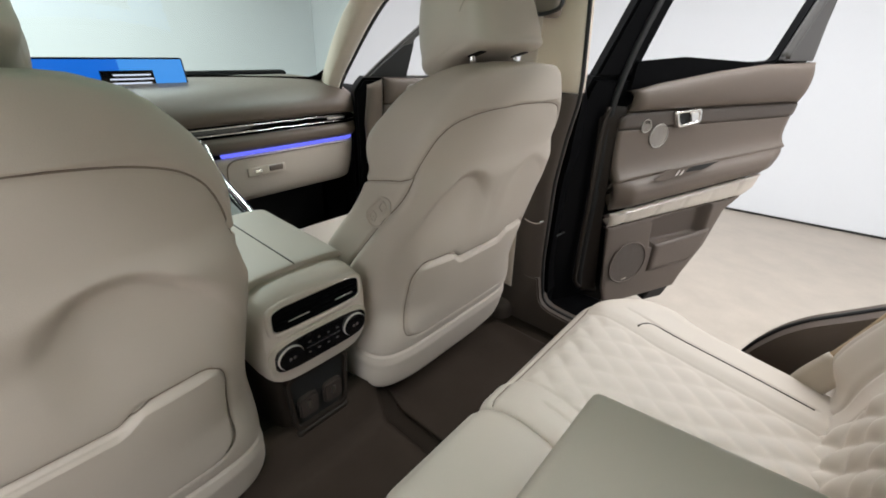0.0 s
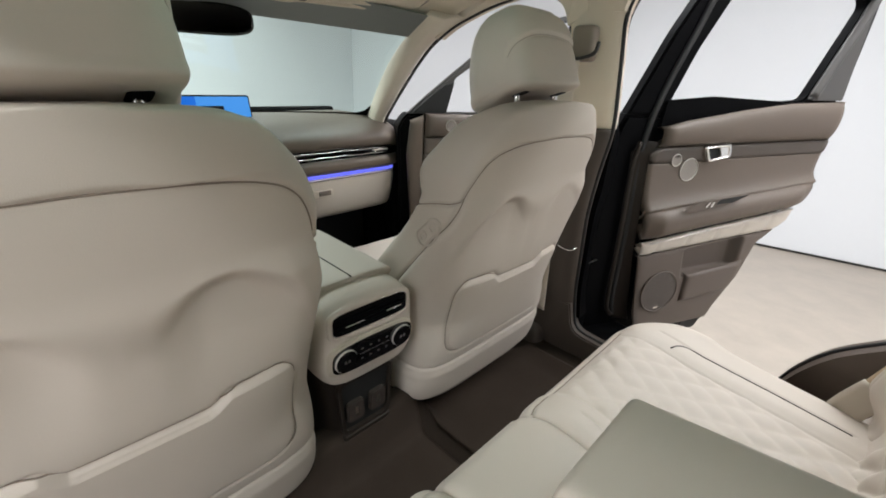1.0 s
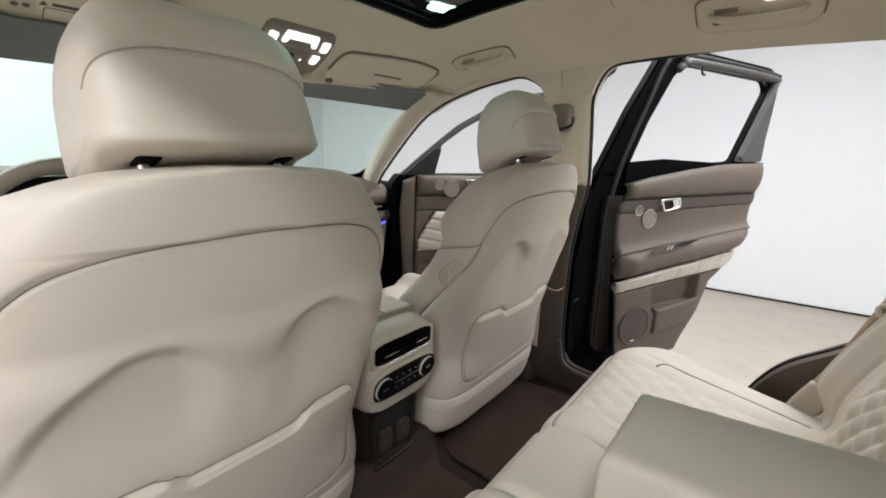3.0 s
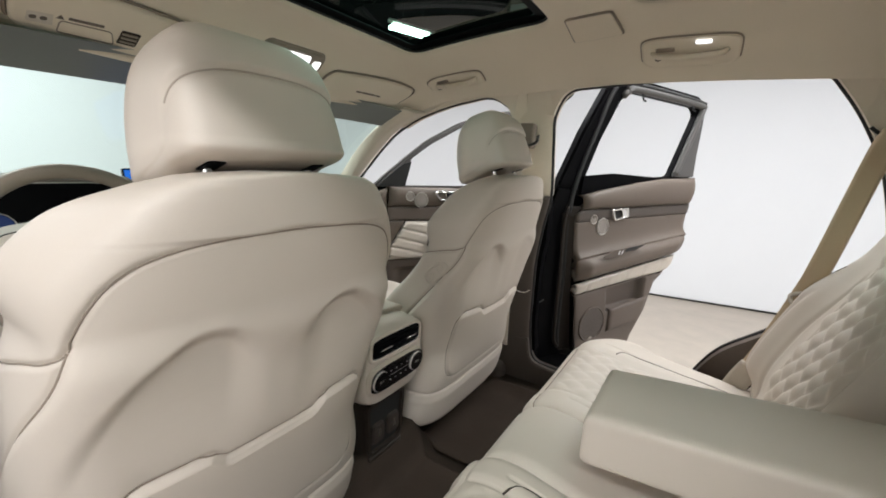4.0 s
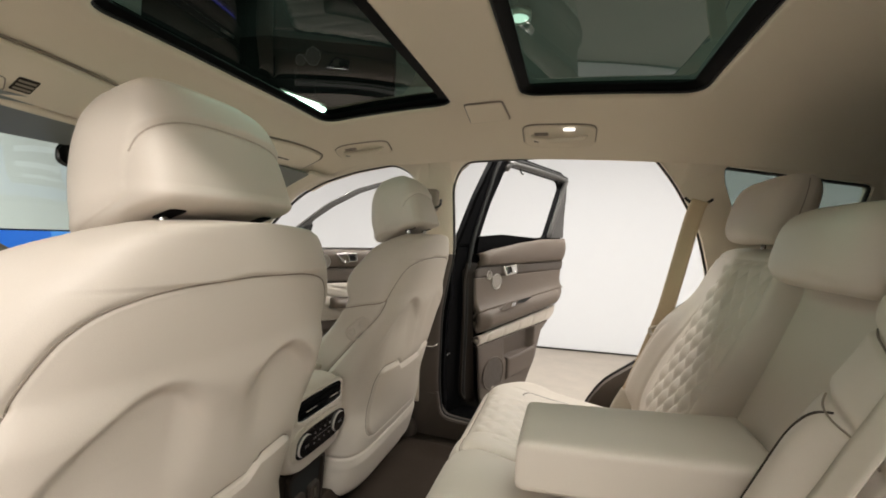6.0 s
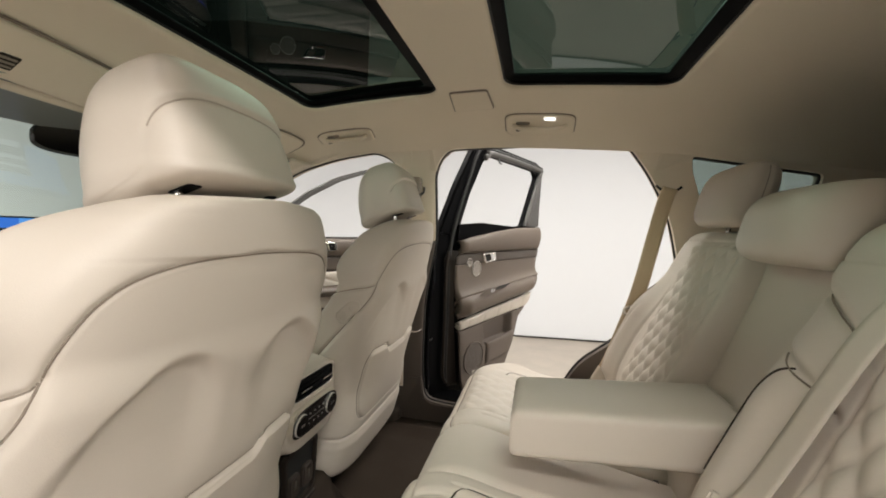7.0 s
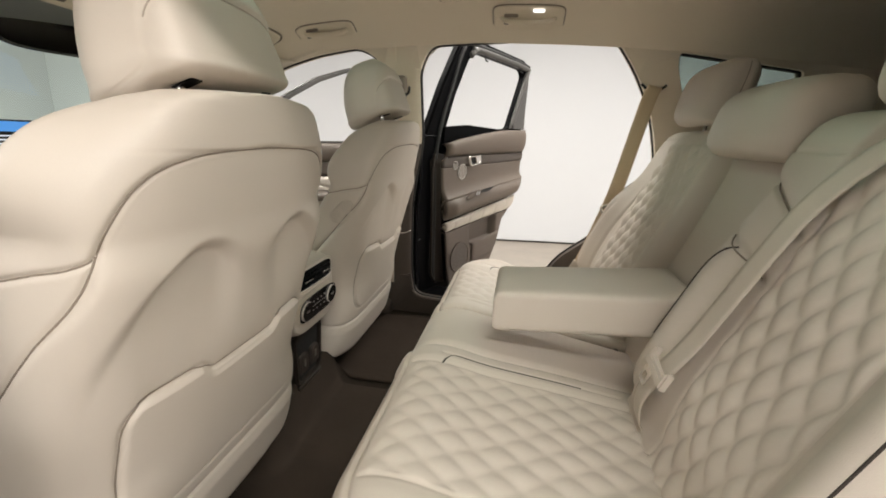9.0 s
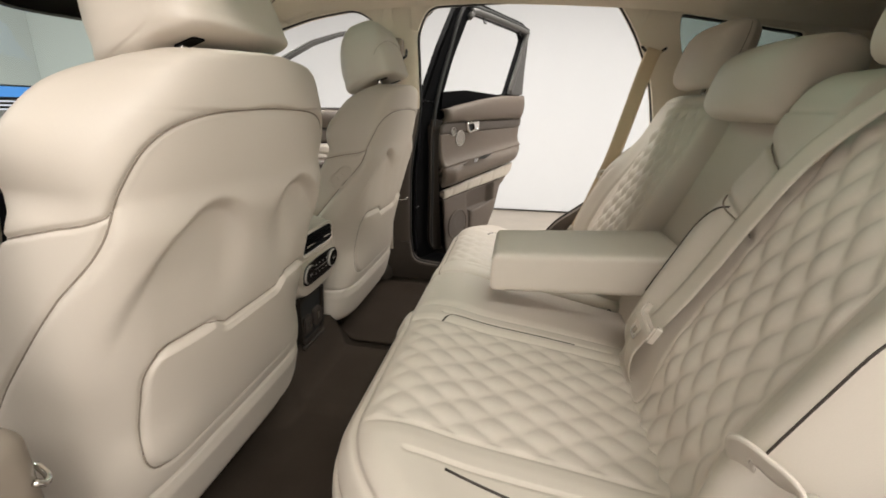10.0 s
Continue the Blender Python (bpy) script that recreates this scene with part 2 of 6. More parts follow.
def ring_plate(outer, inner, place, t):
    """A flat frame between two outlines with equally many points."""
    rings = [[place(u, v, w) for u, v in o] for o, w in ((outer, 0.0), (outer, t * 0.7), ([(a[0] * 0.8 + b[0] * 0.2, a[1] * 0.8 + b[1] * 0.2) for a, b in zip(outer, inner)], t), (inner, t * 0.9), (inner, 0.0))]
    return loft(rings, cap=False)


def nearest_line(P, pts, lift=0.0):
    """Moves a line of points onto the nearest points of a grid, smoothed a little."""
    flat = P.reshape(-1, 3)
    out = []
    for p in pts:
        d = ((flat - np.array(p)) ** 2).sum(1)
        k = np.argsort(d)[:4]
        w = 1 / (d[k] + 1e-8)
        out.append((flat[k] * w[:, None]).sum(0) / w.sum())
    out = np.array(out)
    for _ in range(2):
        out[1:-1] = (out[:-2] + 2 * out[1:-1] + out[2:]) / 4
    return out + np.array((0, 0, lift))


def rounded(points, r, seg=6):
    """An outline with its corners rounded."""
    out = []
    n = len(points)
    for i in range(n):
        a, b, c = (Vector(points[(i + k) % n]) for k in (-1, 0, 1))
        d1, d2 = (a - b), (c - b)
        q = min(r, d1.length * 0.45, d2.length * 0.45)
        p1, p2 = b + d1.normalized() * q, b + d2.normalized() * q
        for s in range(seg + 1):
            t = s / seg
            out.append(tuple(p1 * (1 - t) ** 2 + b * 2 * t * (1 - t) + p2 * t * t))
    return out


def thing(name, loc, label, category, group=""):
    ob = new(name)
    ob.empty_display_size = 0.05
    ob.location = loc
    return tagged(ob, label, category, group)


def part(name, data, mat, parent, label=""):
    """One mesh, given in the world's coordinates, as a part of a thing or of a part."""
    ob = new(name, data)
    data.name = name
    data.materials.append(mat)
    if parent is not None:
        ob.parent = parent
        if parent.parent is None:
            ob.matrix_parent_inverse = Matrix.Translation(parent.location).inverted()
    if label:
        tagged(ob, label)
    return ob


def single(name, data, mat, label, category="", kind="", group=""):
    """A thing of one mesh, or a piece of the setting."""
    ob = new(name, data)
    data.name = name
    data.materials.append(mat)
    return tagged(ob, label, category, group, kind)


def curve_at(z, zs, vals):
    """A smooth value between given ones (cubic, with finite slopes)."""
    zs, vals = np.array(zs, float), np.array(vals, float)
    m = np.gradient(vals, zs)
    z = np.clip(z, zs[0], zs[-1])
    i = np.clip(np.searchsorted(zs, z, side="right") - 1, 0, len(zs) - 2)
    hstep = zs[i + 1] - zs[i]
    t = (z - zs[i]) / hstep
    return float((2 * t ** 3 - 3 * t ** 2 + 1) * vals[i] + (t ** 3 - 2 * t ** 2 + t) * hstep * m[i] + (3 * t ** 2 - 2 * t ** 3) * vals[i + 1] + (t ** 3 - t ** 2) * hstep * m[i + 1])


def smooth_step(x):
    x = np.clip(x, 0, 1)
    return x * x * (3 - 2 * x)

# ---- the studio ----
def room_slab(name, a0, a1, b0, b1, z0, z1, mat, label):
    me = rbox(a0, a1, b0, b1, z0, z1, 0.004, 1)
    me.transform(pose(0, 0, 0, 0, 0, 8.53))
    me.polygons.foreach_set("use_smooth", [False] * len(me.polygons))
    return single(name, me, mat, label, kind="structure")


room_slab("floor", WALL_L, WALL_R + 0.1, WALL_B, WALL_F + 0.1, -0.12, 0.0, CONCRETE, "sealed beige concrete studio floor with faint stains")
room_slab("wall_east", WALL_R, WALL_R + 0.2, WALL_B - 0.2, WALL_F + 0.2, 0.022, CEIL, WALL, "plain white painted studio wall")
room_slab("wall_north", WALL_L - 0.2, WALL_R, WALL_F, WALL_F + 0.2, 0.022, CEIL, WALL, "plain white painted studio wall ahead of the car")
room_slab("wall_west", WALL_L - 0.2, WALL_L, WALL_B - 0.2, WALL_F, 0.022, CEIL, WALL, "plain white painted studio wall")
room_slab("wall_south", WALL_L, WALL_R, WALL_B - 0.2, WALL_B, 0.022, CEIL, WALL, "plain white painted studio wall behind the car")
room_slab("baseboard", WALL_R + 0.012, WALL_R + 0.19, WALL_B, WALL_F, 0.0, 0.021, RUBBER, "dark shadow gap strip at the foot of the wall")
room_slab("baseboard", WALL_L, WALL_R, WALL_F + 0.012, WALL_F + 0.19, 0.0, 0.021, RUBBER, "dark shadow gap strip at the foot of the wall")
room_slab("ceiling", WALL_L - 0.2, WALL_R + 0.2, WALL_B - 0.2, WALL_F + 0.2, CEIL, CEIL + 0.15, CEILING, "matt grey studio ceiling")
# housings round the added ceiling lights
for a, b, sx, sy, power in SOFTBOXES:
    p = room(a, b, CEIL - 0.1)
    box = thing("softbox", p, "flat softbox added under the studio ceiling as fill light", "ceiling light", "studio softboxes")
    rim = []
    for w, z in ((0.0, CEIL - 0.08), (0.03, CEIL - 0.08), (0.03, CEIL), (0.0, CEIL)):
        rim.append([room(a + i * (sx / 2 + w), b + j * (sy / 2 + w), z) for i, j in ((-1, -1), (1, -1), (1, 1), (-1, 1))])
    me = loft(rim + rim[:1], cap=False)
    me.polygons.foreach_set("use_smooth", [False] * len(me.polygons))
    part("housing", me, BLACK, box)

# added black panel: darkens what shows through the front roof pane
BAFFLE = material("black_cloth", (0.006, 0.006, 0.006), 0.95, grain=500, bump=0.2, vary=0.2, spec=0.05)
me = plate(rounded([(2.03, 0.90), (3.72, 1.635), (3.52, 3.00), (1.60, 2.85), (1.70, 1.72)], 0.03), lambda u, v, w: (u, v, 2.60 + w), CEIL - 2.602)
single("light_baffle", me, BAFFLE, "black cloth panel added under the ceiling to darken the front roof pane", "studio panel")

# housing for the added fill light, out of view
standing = thing("standing_softbox", room(WALL_L + 0.3, -0.7, 0), "tall unseen softbox added before the west wall as fill light", "studio light", "studio softboxes")
me = rbox(WALL_L + 0.22, WALL_L + 0.33, -1.90, 0.50, 1.20, 2.80, 0.02, 2)
me.transform(pose(0, 0, 0, 0, 0, 8.53))
part("housing", me, BLACK, standing)
for b in (-1.6, 0.2):
    part("leg", tube([room(WALL_L + 0.27, b, 0.0), room(WALL_L + 0.27, b, 1.22)], 0.02, 8), BLACK, standing)

# ---- car body ----
def roof_z(x, y):
    """Height of the roof lining."""
    fall = np.where(y > -0.25, 0.05 * ((y + 0.25) / 0.61) ** 2, 0.018 * ((y + 0.25) / 0.61) ** 2)
    side = np.abs(x / 0.62)
    return 1.635 - fall - 0.10 * smooth_step((y - 0.38) / 0.24) * (1 - 0.75 * np.clip(side, 0, 1) ** 3) - (0.11 - 0.028 * smooth_step((y - 0.1) / 0.35)) * side ** 5 + 0.006 * smooth_step((y - 0.575) / 0.03) * smooth_step((x - 0.12) / 0.05)


def round_rect(x0, x1, y0, y1, r, n):
    pts = rounded([(x0, y0), (x1, y0), (x1, y1), (x0, y1)], r, 8)
    p = np.array(pts + pts[:1])
    d = np.r_[0, np.cumsum(np.linalg.norm(np.diff(p, axis=0), axis=1))]
    s = np.linspace(0, d[-1], n, endpoint=False)
    return np.stack((np.interp(s, d, p[:, 0]), np.interp(s, d, p[:, 1])), 1)


SUN_FRONT = (-0.365, 0.365, -0.065, 0.372)
SUN_REAR = (-0.335, 0.335, -0.715, -0.263)
LINING_X = 0.625


def lining_cell(hole, y0, y1):
    """Roof lining between a rectangle and a rounded opening, its lip turned up."""
    n = 200
    inner = round_rect(*hole, 0.055, n)
    cx, cy = (hole[0] + hole[1]) / 2, (hole[2] + hole[3]) / 2
    outer = []
    for x, y in inner:
        dx, dy = x - cx, y - cy
        kx = (LINING_X / abs(dx)) if abs(dx) > 1e-6 else 1e9
        ky = ((y1 - cy) if dy > 0 else (cy - y0)) / abs(dy) if abs(dy) > 1e-6 else 1e9
        k = min(kx, ky)
        outer.append((cx + dx * k, cy + dy * k))
    outer = np.array(outer)
    for corner in ((-LINING_X, y0), (LINING_X, y0), (LINING_X, y1), (-LINING_X, y1)):
        k = np.argmin(np.linalg.norm(outer - np.array(corner), axis=1))
        outer[k] = corner
    rings = []
    for s in (-0.5, -0.05):
        rings.append([(x, y, roof_z(x, y) + (0.014 if s < -0.2 else 0.004)) for x, y in inner])
    for s in np.linspace(0.015, 1, 16):
        xy = inner * (1 - s) + outer * s
        rings.append([(x, y, roof_z(x, y)) for x, y in xy])
    v, f = sheet(np.array(rings), wrap=True)
    return v, f


cells = [lining_cell(SUN_FRONT, -0.165, 0.602), lining_cell(SUN_REAR, -0.84, -0.165)]
xs, ys = np.linspace(-LINING_X, LINING_X, 50), np.linspace(-1.55, -0.84, 30)
X, Y = np.meshgrid(xs, ys, indexing="ij")
cells.append(sheet(np.stack((X, Y, roof_z(X, Y)), 2)))
verts, faces = [], []
for v, f in cells:
    faces += [tuple(i + len(verts) for i in q) for q in f]
    verts += [tuple(q) for q in v]
single("ceiling", mesh_from(verts, faces), FABRIC, "beige knitted fabric headliner of the car", kind="structure")
# outer roof skin closes the car from above, with the two openings left free
def roof_strip(x0, x1, y0, y1):
    X, Y = np.meshgrid(np.linspace(x0, x1, 16), np.linspace(y0, y1, 16), indexing="ij")
    return sheet(np.stack((X, Y, roof_z(X * 0.8, Y) + 0.075), 2))


verts, faces = [], []
for c in ((-0.72, -0.42, -1.6, 0.68), (0.42, 0.72, -1.6, 0.68), (-0.42, 0.42, 0.42, 0.68), (-0.42, 0.42, -0.215, -0.115), (-0.42, 0.42, -1.6, -0.765)):
    v, f = roof_strip(*c)
    faces += [tuple(i + len(verts) for i in q) for q in f]
    verts += [tuple(q) for q in v]
single("trim", mesh_from(verts, faces), BLACK, "black painted outer roof skin of the car", kind="structure")


def sunroof(hole, label):
    """Black framed tinted roof glass above an opening of the lining."""
    x0, x1, y0, y1 = hole
    ob = thing("sunroof", ((x0 + x1) / 2, (y0 + y1) / 2, 1.67), label, "sunroof", "panoramic roof panes")
    n = 160
    band, inset = (0.022, 0.022) if y1 > 0 else (0.03, 0.04)
    o, i = round_rect(x0 - 0.05, x1 + 0.05, y0 - 0.045, y1 + 0.045, 0.06, n), round_rect(x0 + inset, x1 - inset, y0 + 0.036, y1 - band, 0.025, n)
    lift = lambda p, dz: [(x, y, roof_z(x * 0.7, y) + dz) for x, y in p]
    rings = [lift(o, 0.014), lift(i, 0.014), lift(i, 0.020), lift(o, 0.020), lift(o, 0.014)]
    part("frit_border", loft(rings, cap=False), BLACK, ob, "glossy black border of the roof glass")
    X, Y = np.meshgrid(np.linspace(x0 - 0.04, x1 + 0.04, 20), np.linspace(y0 - 0.04, y1 + 0.04, 20), indexing="ij")
    part("glass", mesh_from(*sheet(np.stack((X, Y, roof_z(X * 0.7, Y) + 0.024), 2))), GLASS_ROOF, ob, "dark green tinted glass")
    seal = round_rect(x0, x1, y0, y1, 0.055, n)
    part("seal", tube([(x, y, roof_z(x, y) + 0.012) for x, y in seal], 0.004, 6, closed=True), RUBBER, ob)
    return ob


sunroof(SUN_FRONT, "front pane of the panoramic roof, dark tinted glass")
sunroof(SUN_REAR, "rear pane of the panoramic roof, green tinted glass")

FRONT_OPEN = rounded([(0.36, 0.50), (0.24, 0.72), (0.165, 0.98), (0.14, 1.20), (0.155, 1.46), (0.24, 1.508), (0.42, 1.478), (0.575, 1.432), (0.685, 1.375), (0.77, 1.305), (0.88, 1.20), (0.98, 1.10), (1.02, 0.98), (1.02, 0.50), (0.50, 0.46)], 0.06)
REAR_OPEN = rounded([(-0.06, 0.515), (0.03, 0.525), (0.046, 0.66), (0.044, 0.92), (0.024, 1.06), (0.0, 1.17), (0.012, 1.44), (-0.03, 1.518), (-0.35, 1.535), (-0.64, 1.534), (-0.674, 1.527), (-0.738, 1.447), (-0.806, 1.33), (-0.840, 1.22), (-0.865, 1.11), (-0.80, 0.965), (-0.67, 0.845), (-0.56, 0.755), (-0.505, 0.66), (-0.48, 0.56), (-0.40, 0.512)], 0.05)
QUARTER = rounded([(-0.862, 1.505), (-0.868, 1.455), (-0.93, 1.29), (-1.22, 1.33), (-1.245, 1.455)], 0.02)


def side_x(z):
    """Half width of the cabin's inner side by height."""
    return float(np.interp(z, (0.35, 0.55, 0.85, 1.17, 1.35, 1.52, 1.60), (0.735, 0.735, 0.715, 0.685, 0.668, 0.643, 0.60)))


def clip_z(outline, z, above):
    """The part of an outline above or below a height."""
    out = []
    for a, b in zip(outline, outline[1:] + outline[:1]):
        ia, ib = (a[1] >= z) == above, (b[1] >= z) == above
        if ia:
            out.append(a)
        if ia != ib:
            t = (z - a[1]) / (b[1] - a[1])
            out.append((a[0] + t * (b[0] - a[0]), z))
    return out


def side_piece(name, outline, s, depth, mat, label, inset=0.0, kind="structure"):
    place = lambda u, v, w: (s * (side_x(v) + inset + w), u, v)
    me = plate(outline, place, depth)
    return single(name, me, mat, label, kind=kind)


def dense(outline, step=0.03):
    out = []
    for a, b in zip(outline, outline[1:] + outline[:1]):
        n = max(1, int(math.hypot(b[0] - a[0], b[1] - a[1]) / step))
        out += [(a[0] + (b[0] - a[0]) * k / n, a[1] + (b[1] - a[1]) * k / n) for k in range(n)]
    return out


def chain(outline, keep):
    """The run of an outline whose points satisfy keep, in order."""
    n = len(outline)
    good = [keep(p) for p in outline]
    start = next(i for i in range(n) if good[i] and not good[i - 1])
    run = []
    while good[start % n] and len(run) < n:
        run.append(outline[start % n])
        start += 1
    return run


SPLIT = 1.168


def screen_point(u, v):
    """A point of the windscreen: u from side to side, v upwards."""
    w = 0.70 * (1 - v) + 0.56 * v
    y = (1.34 - 0.26 * u * u) * (1 - v) + (0.645 - 0.05 * u * u) * v
    return (u * w, y, 1.09 + 0.355 * v + 0.05 * math.sin(math.pi * v) - 0.015 * u * u * v)


for s, side in ((1, "right"), (-1, "left")):
    rear_edge, front_edge = dense(REAR_OPEN), dense(FRONT_OPEN)
    # B-pillar: between the front edge of the rear opening and the rear edge of the front opening
    rb = sorted(chain(rear_edge, lambda p: p[0] > -0.05), key=lambda p: p[1])
    fb = sorted(chain(front_edge, lambda p: p[0] < 0.355 and (p[1] < 1.3 or p[0] < 0.175)), key=lambda p: p[1])
    zs = np.linspace(0.56, 1.57, 72)
    ry = np.interp(zs, [p[1] for p in rb], [p[0] for p in rb])
    fy = np.interp(zs, [p[1] for p in fb], [p[0] for p in fb])
    wide = 0.0 if s > 0 else 0.035
    if s < 0:
        ry = np.where(zs < 0.87, 0.05, 0.095)
        fy = np.maximum(fy, 0.15)
    for lo, hi, mat, label, name in ((0, SPLIT, PILLAR_TRIM, "dark brown plastic lower trim of the door pillar", "trim"), (SPLIT, 2, FABRIC, "beige fabric upper trim of the door pillar", "trim")):
        rings = []
        for z, a, b in zip(zs, ry, fy):
            if lo - 0.01 <= z <= hi + 0.01:
                x, mid, half = side_x(z) - (0.006 if lo == 0 else 0), (a + b) / 2, (b - a) / 2
                sec = oval(0, 0, half, 0.035, 3.2, 28)
                rings.append([(s * (x + 0.035 + w + wide), mid + u, z) for u, w in sec])
        single(name, loft(rings), mat, label, kind="structure")
    # black jamb behind the trim
    rings = []
    for z, a, b in zip(zs, ry, fy):
        out = float(np.interp(z, (1.0, 1.2), (0.23, 0.10)))
        back = float(np.interp(z, (1.0, 1.2), (-0.012, 0.012)))
        sec = [(a + back, 0.055), (b + 0.012, 0.055), (b - 0.005, out - 0.03), (a + back + 0.02, out)]
        rings.append([(s * (side_x(z) * 0.45 + 0.735 * 0.55 + w - 0.02 + wide), u, z) for u, w in sec])
    me = loft(rings)
    me.polygons.foreach_set("use_smooth", [False] * len(me.polygons))
    single("trim", me, BLACK, "black painted metal door jamb of the centre pillar", kind="structure")
    # roof rail above both openings and rear quarter
    top_f = [p for p in sorted(chain(front_edge, lambda p: p[1] > SPLIT + 0.02 and p[0] > 0.13), key=lambda p: p[0])]
    rail = [p for p in top_f if p[0] < 0.655 and p[1] > 1.385]
    side_piece("trim", [(0.10, 1.44)] + rail + [(0.655, 1.52), (0.60, 1.56), (0.10, 1.60)], s, 0.05, FABRIC, "beige trim of the roof rail over the front door", inset=0.002)
    # windscreen pillar: from the glass's edge to the edge of the door opening
    post = sorted(chain(front_edge, lambda p: p[0] > 0.30 and p[1] > 1.09), key=lambda p: p[1])
    ty, tz = [p[0] for p in post], [p[1] for p in post]
    rings = []
    for v in np.linspace(-0.06, 1.12, 44):
        ax, ay, az = screen_point(1.0, max(v, 0.0))
        az = az + min(v, 0.0) * 0.6
        by = float(np.interp(az, tz, ty)) if v > 0.0 else float(np.interp(az, tz, ty))
        by = min(by, ay - 0.03)
        A, B = Vector((ax - 0.012, ay, az)), Vector((side_x(az) - 0.004, by, az))
        mid = (A + B) / 2 + Vector((-0.022, -0.022, -0.012))
        inner = spline([A, A * 0.5 + mid * 0.5 + Vector((-0.006, -0.004, 0)), mid, mid * 0.5 + B * 0.5 + Vector((-0.006, -0.004, 0)), B], 14)
        ring = [(s * q[0], q[1], q[2]) for q in inner] + [(s * (B.x + 0.05), B.y + 0.02, B.z + 0.01), (s * (A.x + 0.05), A.y + 0.03, A.z + 0.02)]
        rings.append(ring)
    single("trim", loft(rings), FABRIC, "beige trim of the windscreen pillar", kind="structure")
    top_r = sorted(chain(rear_edge, lambda p: p[1] > 1.43 and p[0] > -0.78), key=lambda p: -p[0])
    side_piece("trim", [(0.03, 1.60), (0.03, 1.44)] + top_r + [(-0.80, 1.60)], s, 0.05, FABRIC, "beige trim of the roof rail over the rear door", inset=0.0)
    back_r = sorted(chain(rear_edge, lambda p: p[0] < -0.735 or (p[0] < -0.45 and p[1] < 1.0)), key=lambda p: -p[1])
    up = [p for p in back_r if p[1] > 1.0]
    low = [p for p in back_r if p[1] <= 1.0]
    me = plate([(-0.775, 1.60), (-0.742, 1.445)] + up + [(-1.55, up[-1][1]), (-1.55, 1.60)], lambda u, v, w, s=s: (s * (side_x(v) + w), u, v), 0.05, holes=[QUARTER])
    single("trim", me, FABRIC, "beige trim of the rear quarter pillar round a small window", kind="structure")
    side_piece("trim", low + [(-0.44, 0.36), (-1.55, 0.36), (-1.55, up[-1][1] - 0.003), (low[0][0], up[-1][1] - 0.003)], s, 0.06, TAUPE_PLASTIC, "dark taupe trim over the rear wheel arch", inset=-0.012)
    # sills
    foot = sorted(chain(rear_edge, lambda p: p[1] < 0.60 and p[0] < 0.05), key=lambda p: p[0])
    if s > 0:
        me = plate([(-0.50, 0.38)] + [p for p in foot if p[0] > -0.485] + [(0.044, 0.62), (0.17, 0.62), (0.17, 0.38)], lambda u, v, w: (side_x(v) - 0.004 + 0.05 - w, u, v), 0.05, 0.016)
        single("trim", me, PILLAR_TRIM, "dark brown plastic sill trim sweeping up into the centre pillar", kind="structure")
    else:
        single("trim", rbox(s * 0.685, s * 0.77, -0.47, 0.12, 0.38, 0.515, 0.03, 4), TAUPE_PLASTIC, "taupe plastic door sill trim", kind="structure")
    single("trim", rbox(s * 0.685, s * 0.77, 0.12, 1.05, 0.38, 0.50, 0.03, 4), PILLAR_TRIM, "dark brown plastic front door sill trim", kind="structure")
    single("trim", rbox(s * 0.755, s * 0.96, -0.50, 1.05, 0.36, 0.503, 0.02, 3), BLACK, "black painted outer sill", kind="structure")
    # rubber seals round the openings
    for o in (REAR_OPEN, FRONT_OPEN) if s > 0 else ():
        pts = [(s * (side_x(z) + 0.022), y, z) for y, z in dense(o, 0.02)]
        single("trim", tube(pts, 0.0055, 8, closed=True), RUBBER, "black rubber door seal round the opening", kind="structure")
    pts = [(s * (side_x(z) + 0.02), y, z) for y, z in dense(QUARTER, 0.02)]
    single("trim", tube(pts, 0.008, 6, closed=True), RUBBER, "black seal of the quarter window", kind="structure")
    me = plate(QUARTER, lambda u, v, w, s=s: (s * (side_x(v) + 0.03 + w), u, v), 0.004)
    single("window_quarter", me, GLASS_PRIVACY, "small tinted rear quarter window", kind="structure")
    # lower cabin side, ahead of the front door
    single("trim", rbox(s * 0.765, s * 0.93, 0.030, 0.20, 0.40, 0.585, 0.02, 2), BLACK, "black painted foot of the centre pillar", kind="structure")
    single("trim", rbox(s * 0.72, s * 0.92, 0.985, 1.55, 0.36, 1.085, 0.02, 2), BLACK, "black painted front door jamb and cowl side", kind="structure")

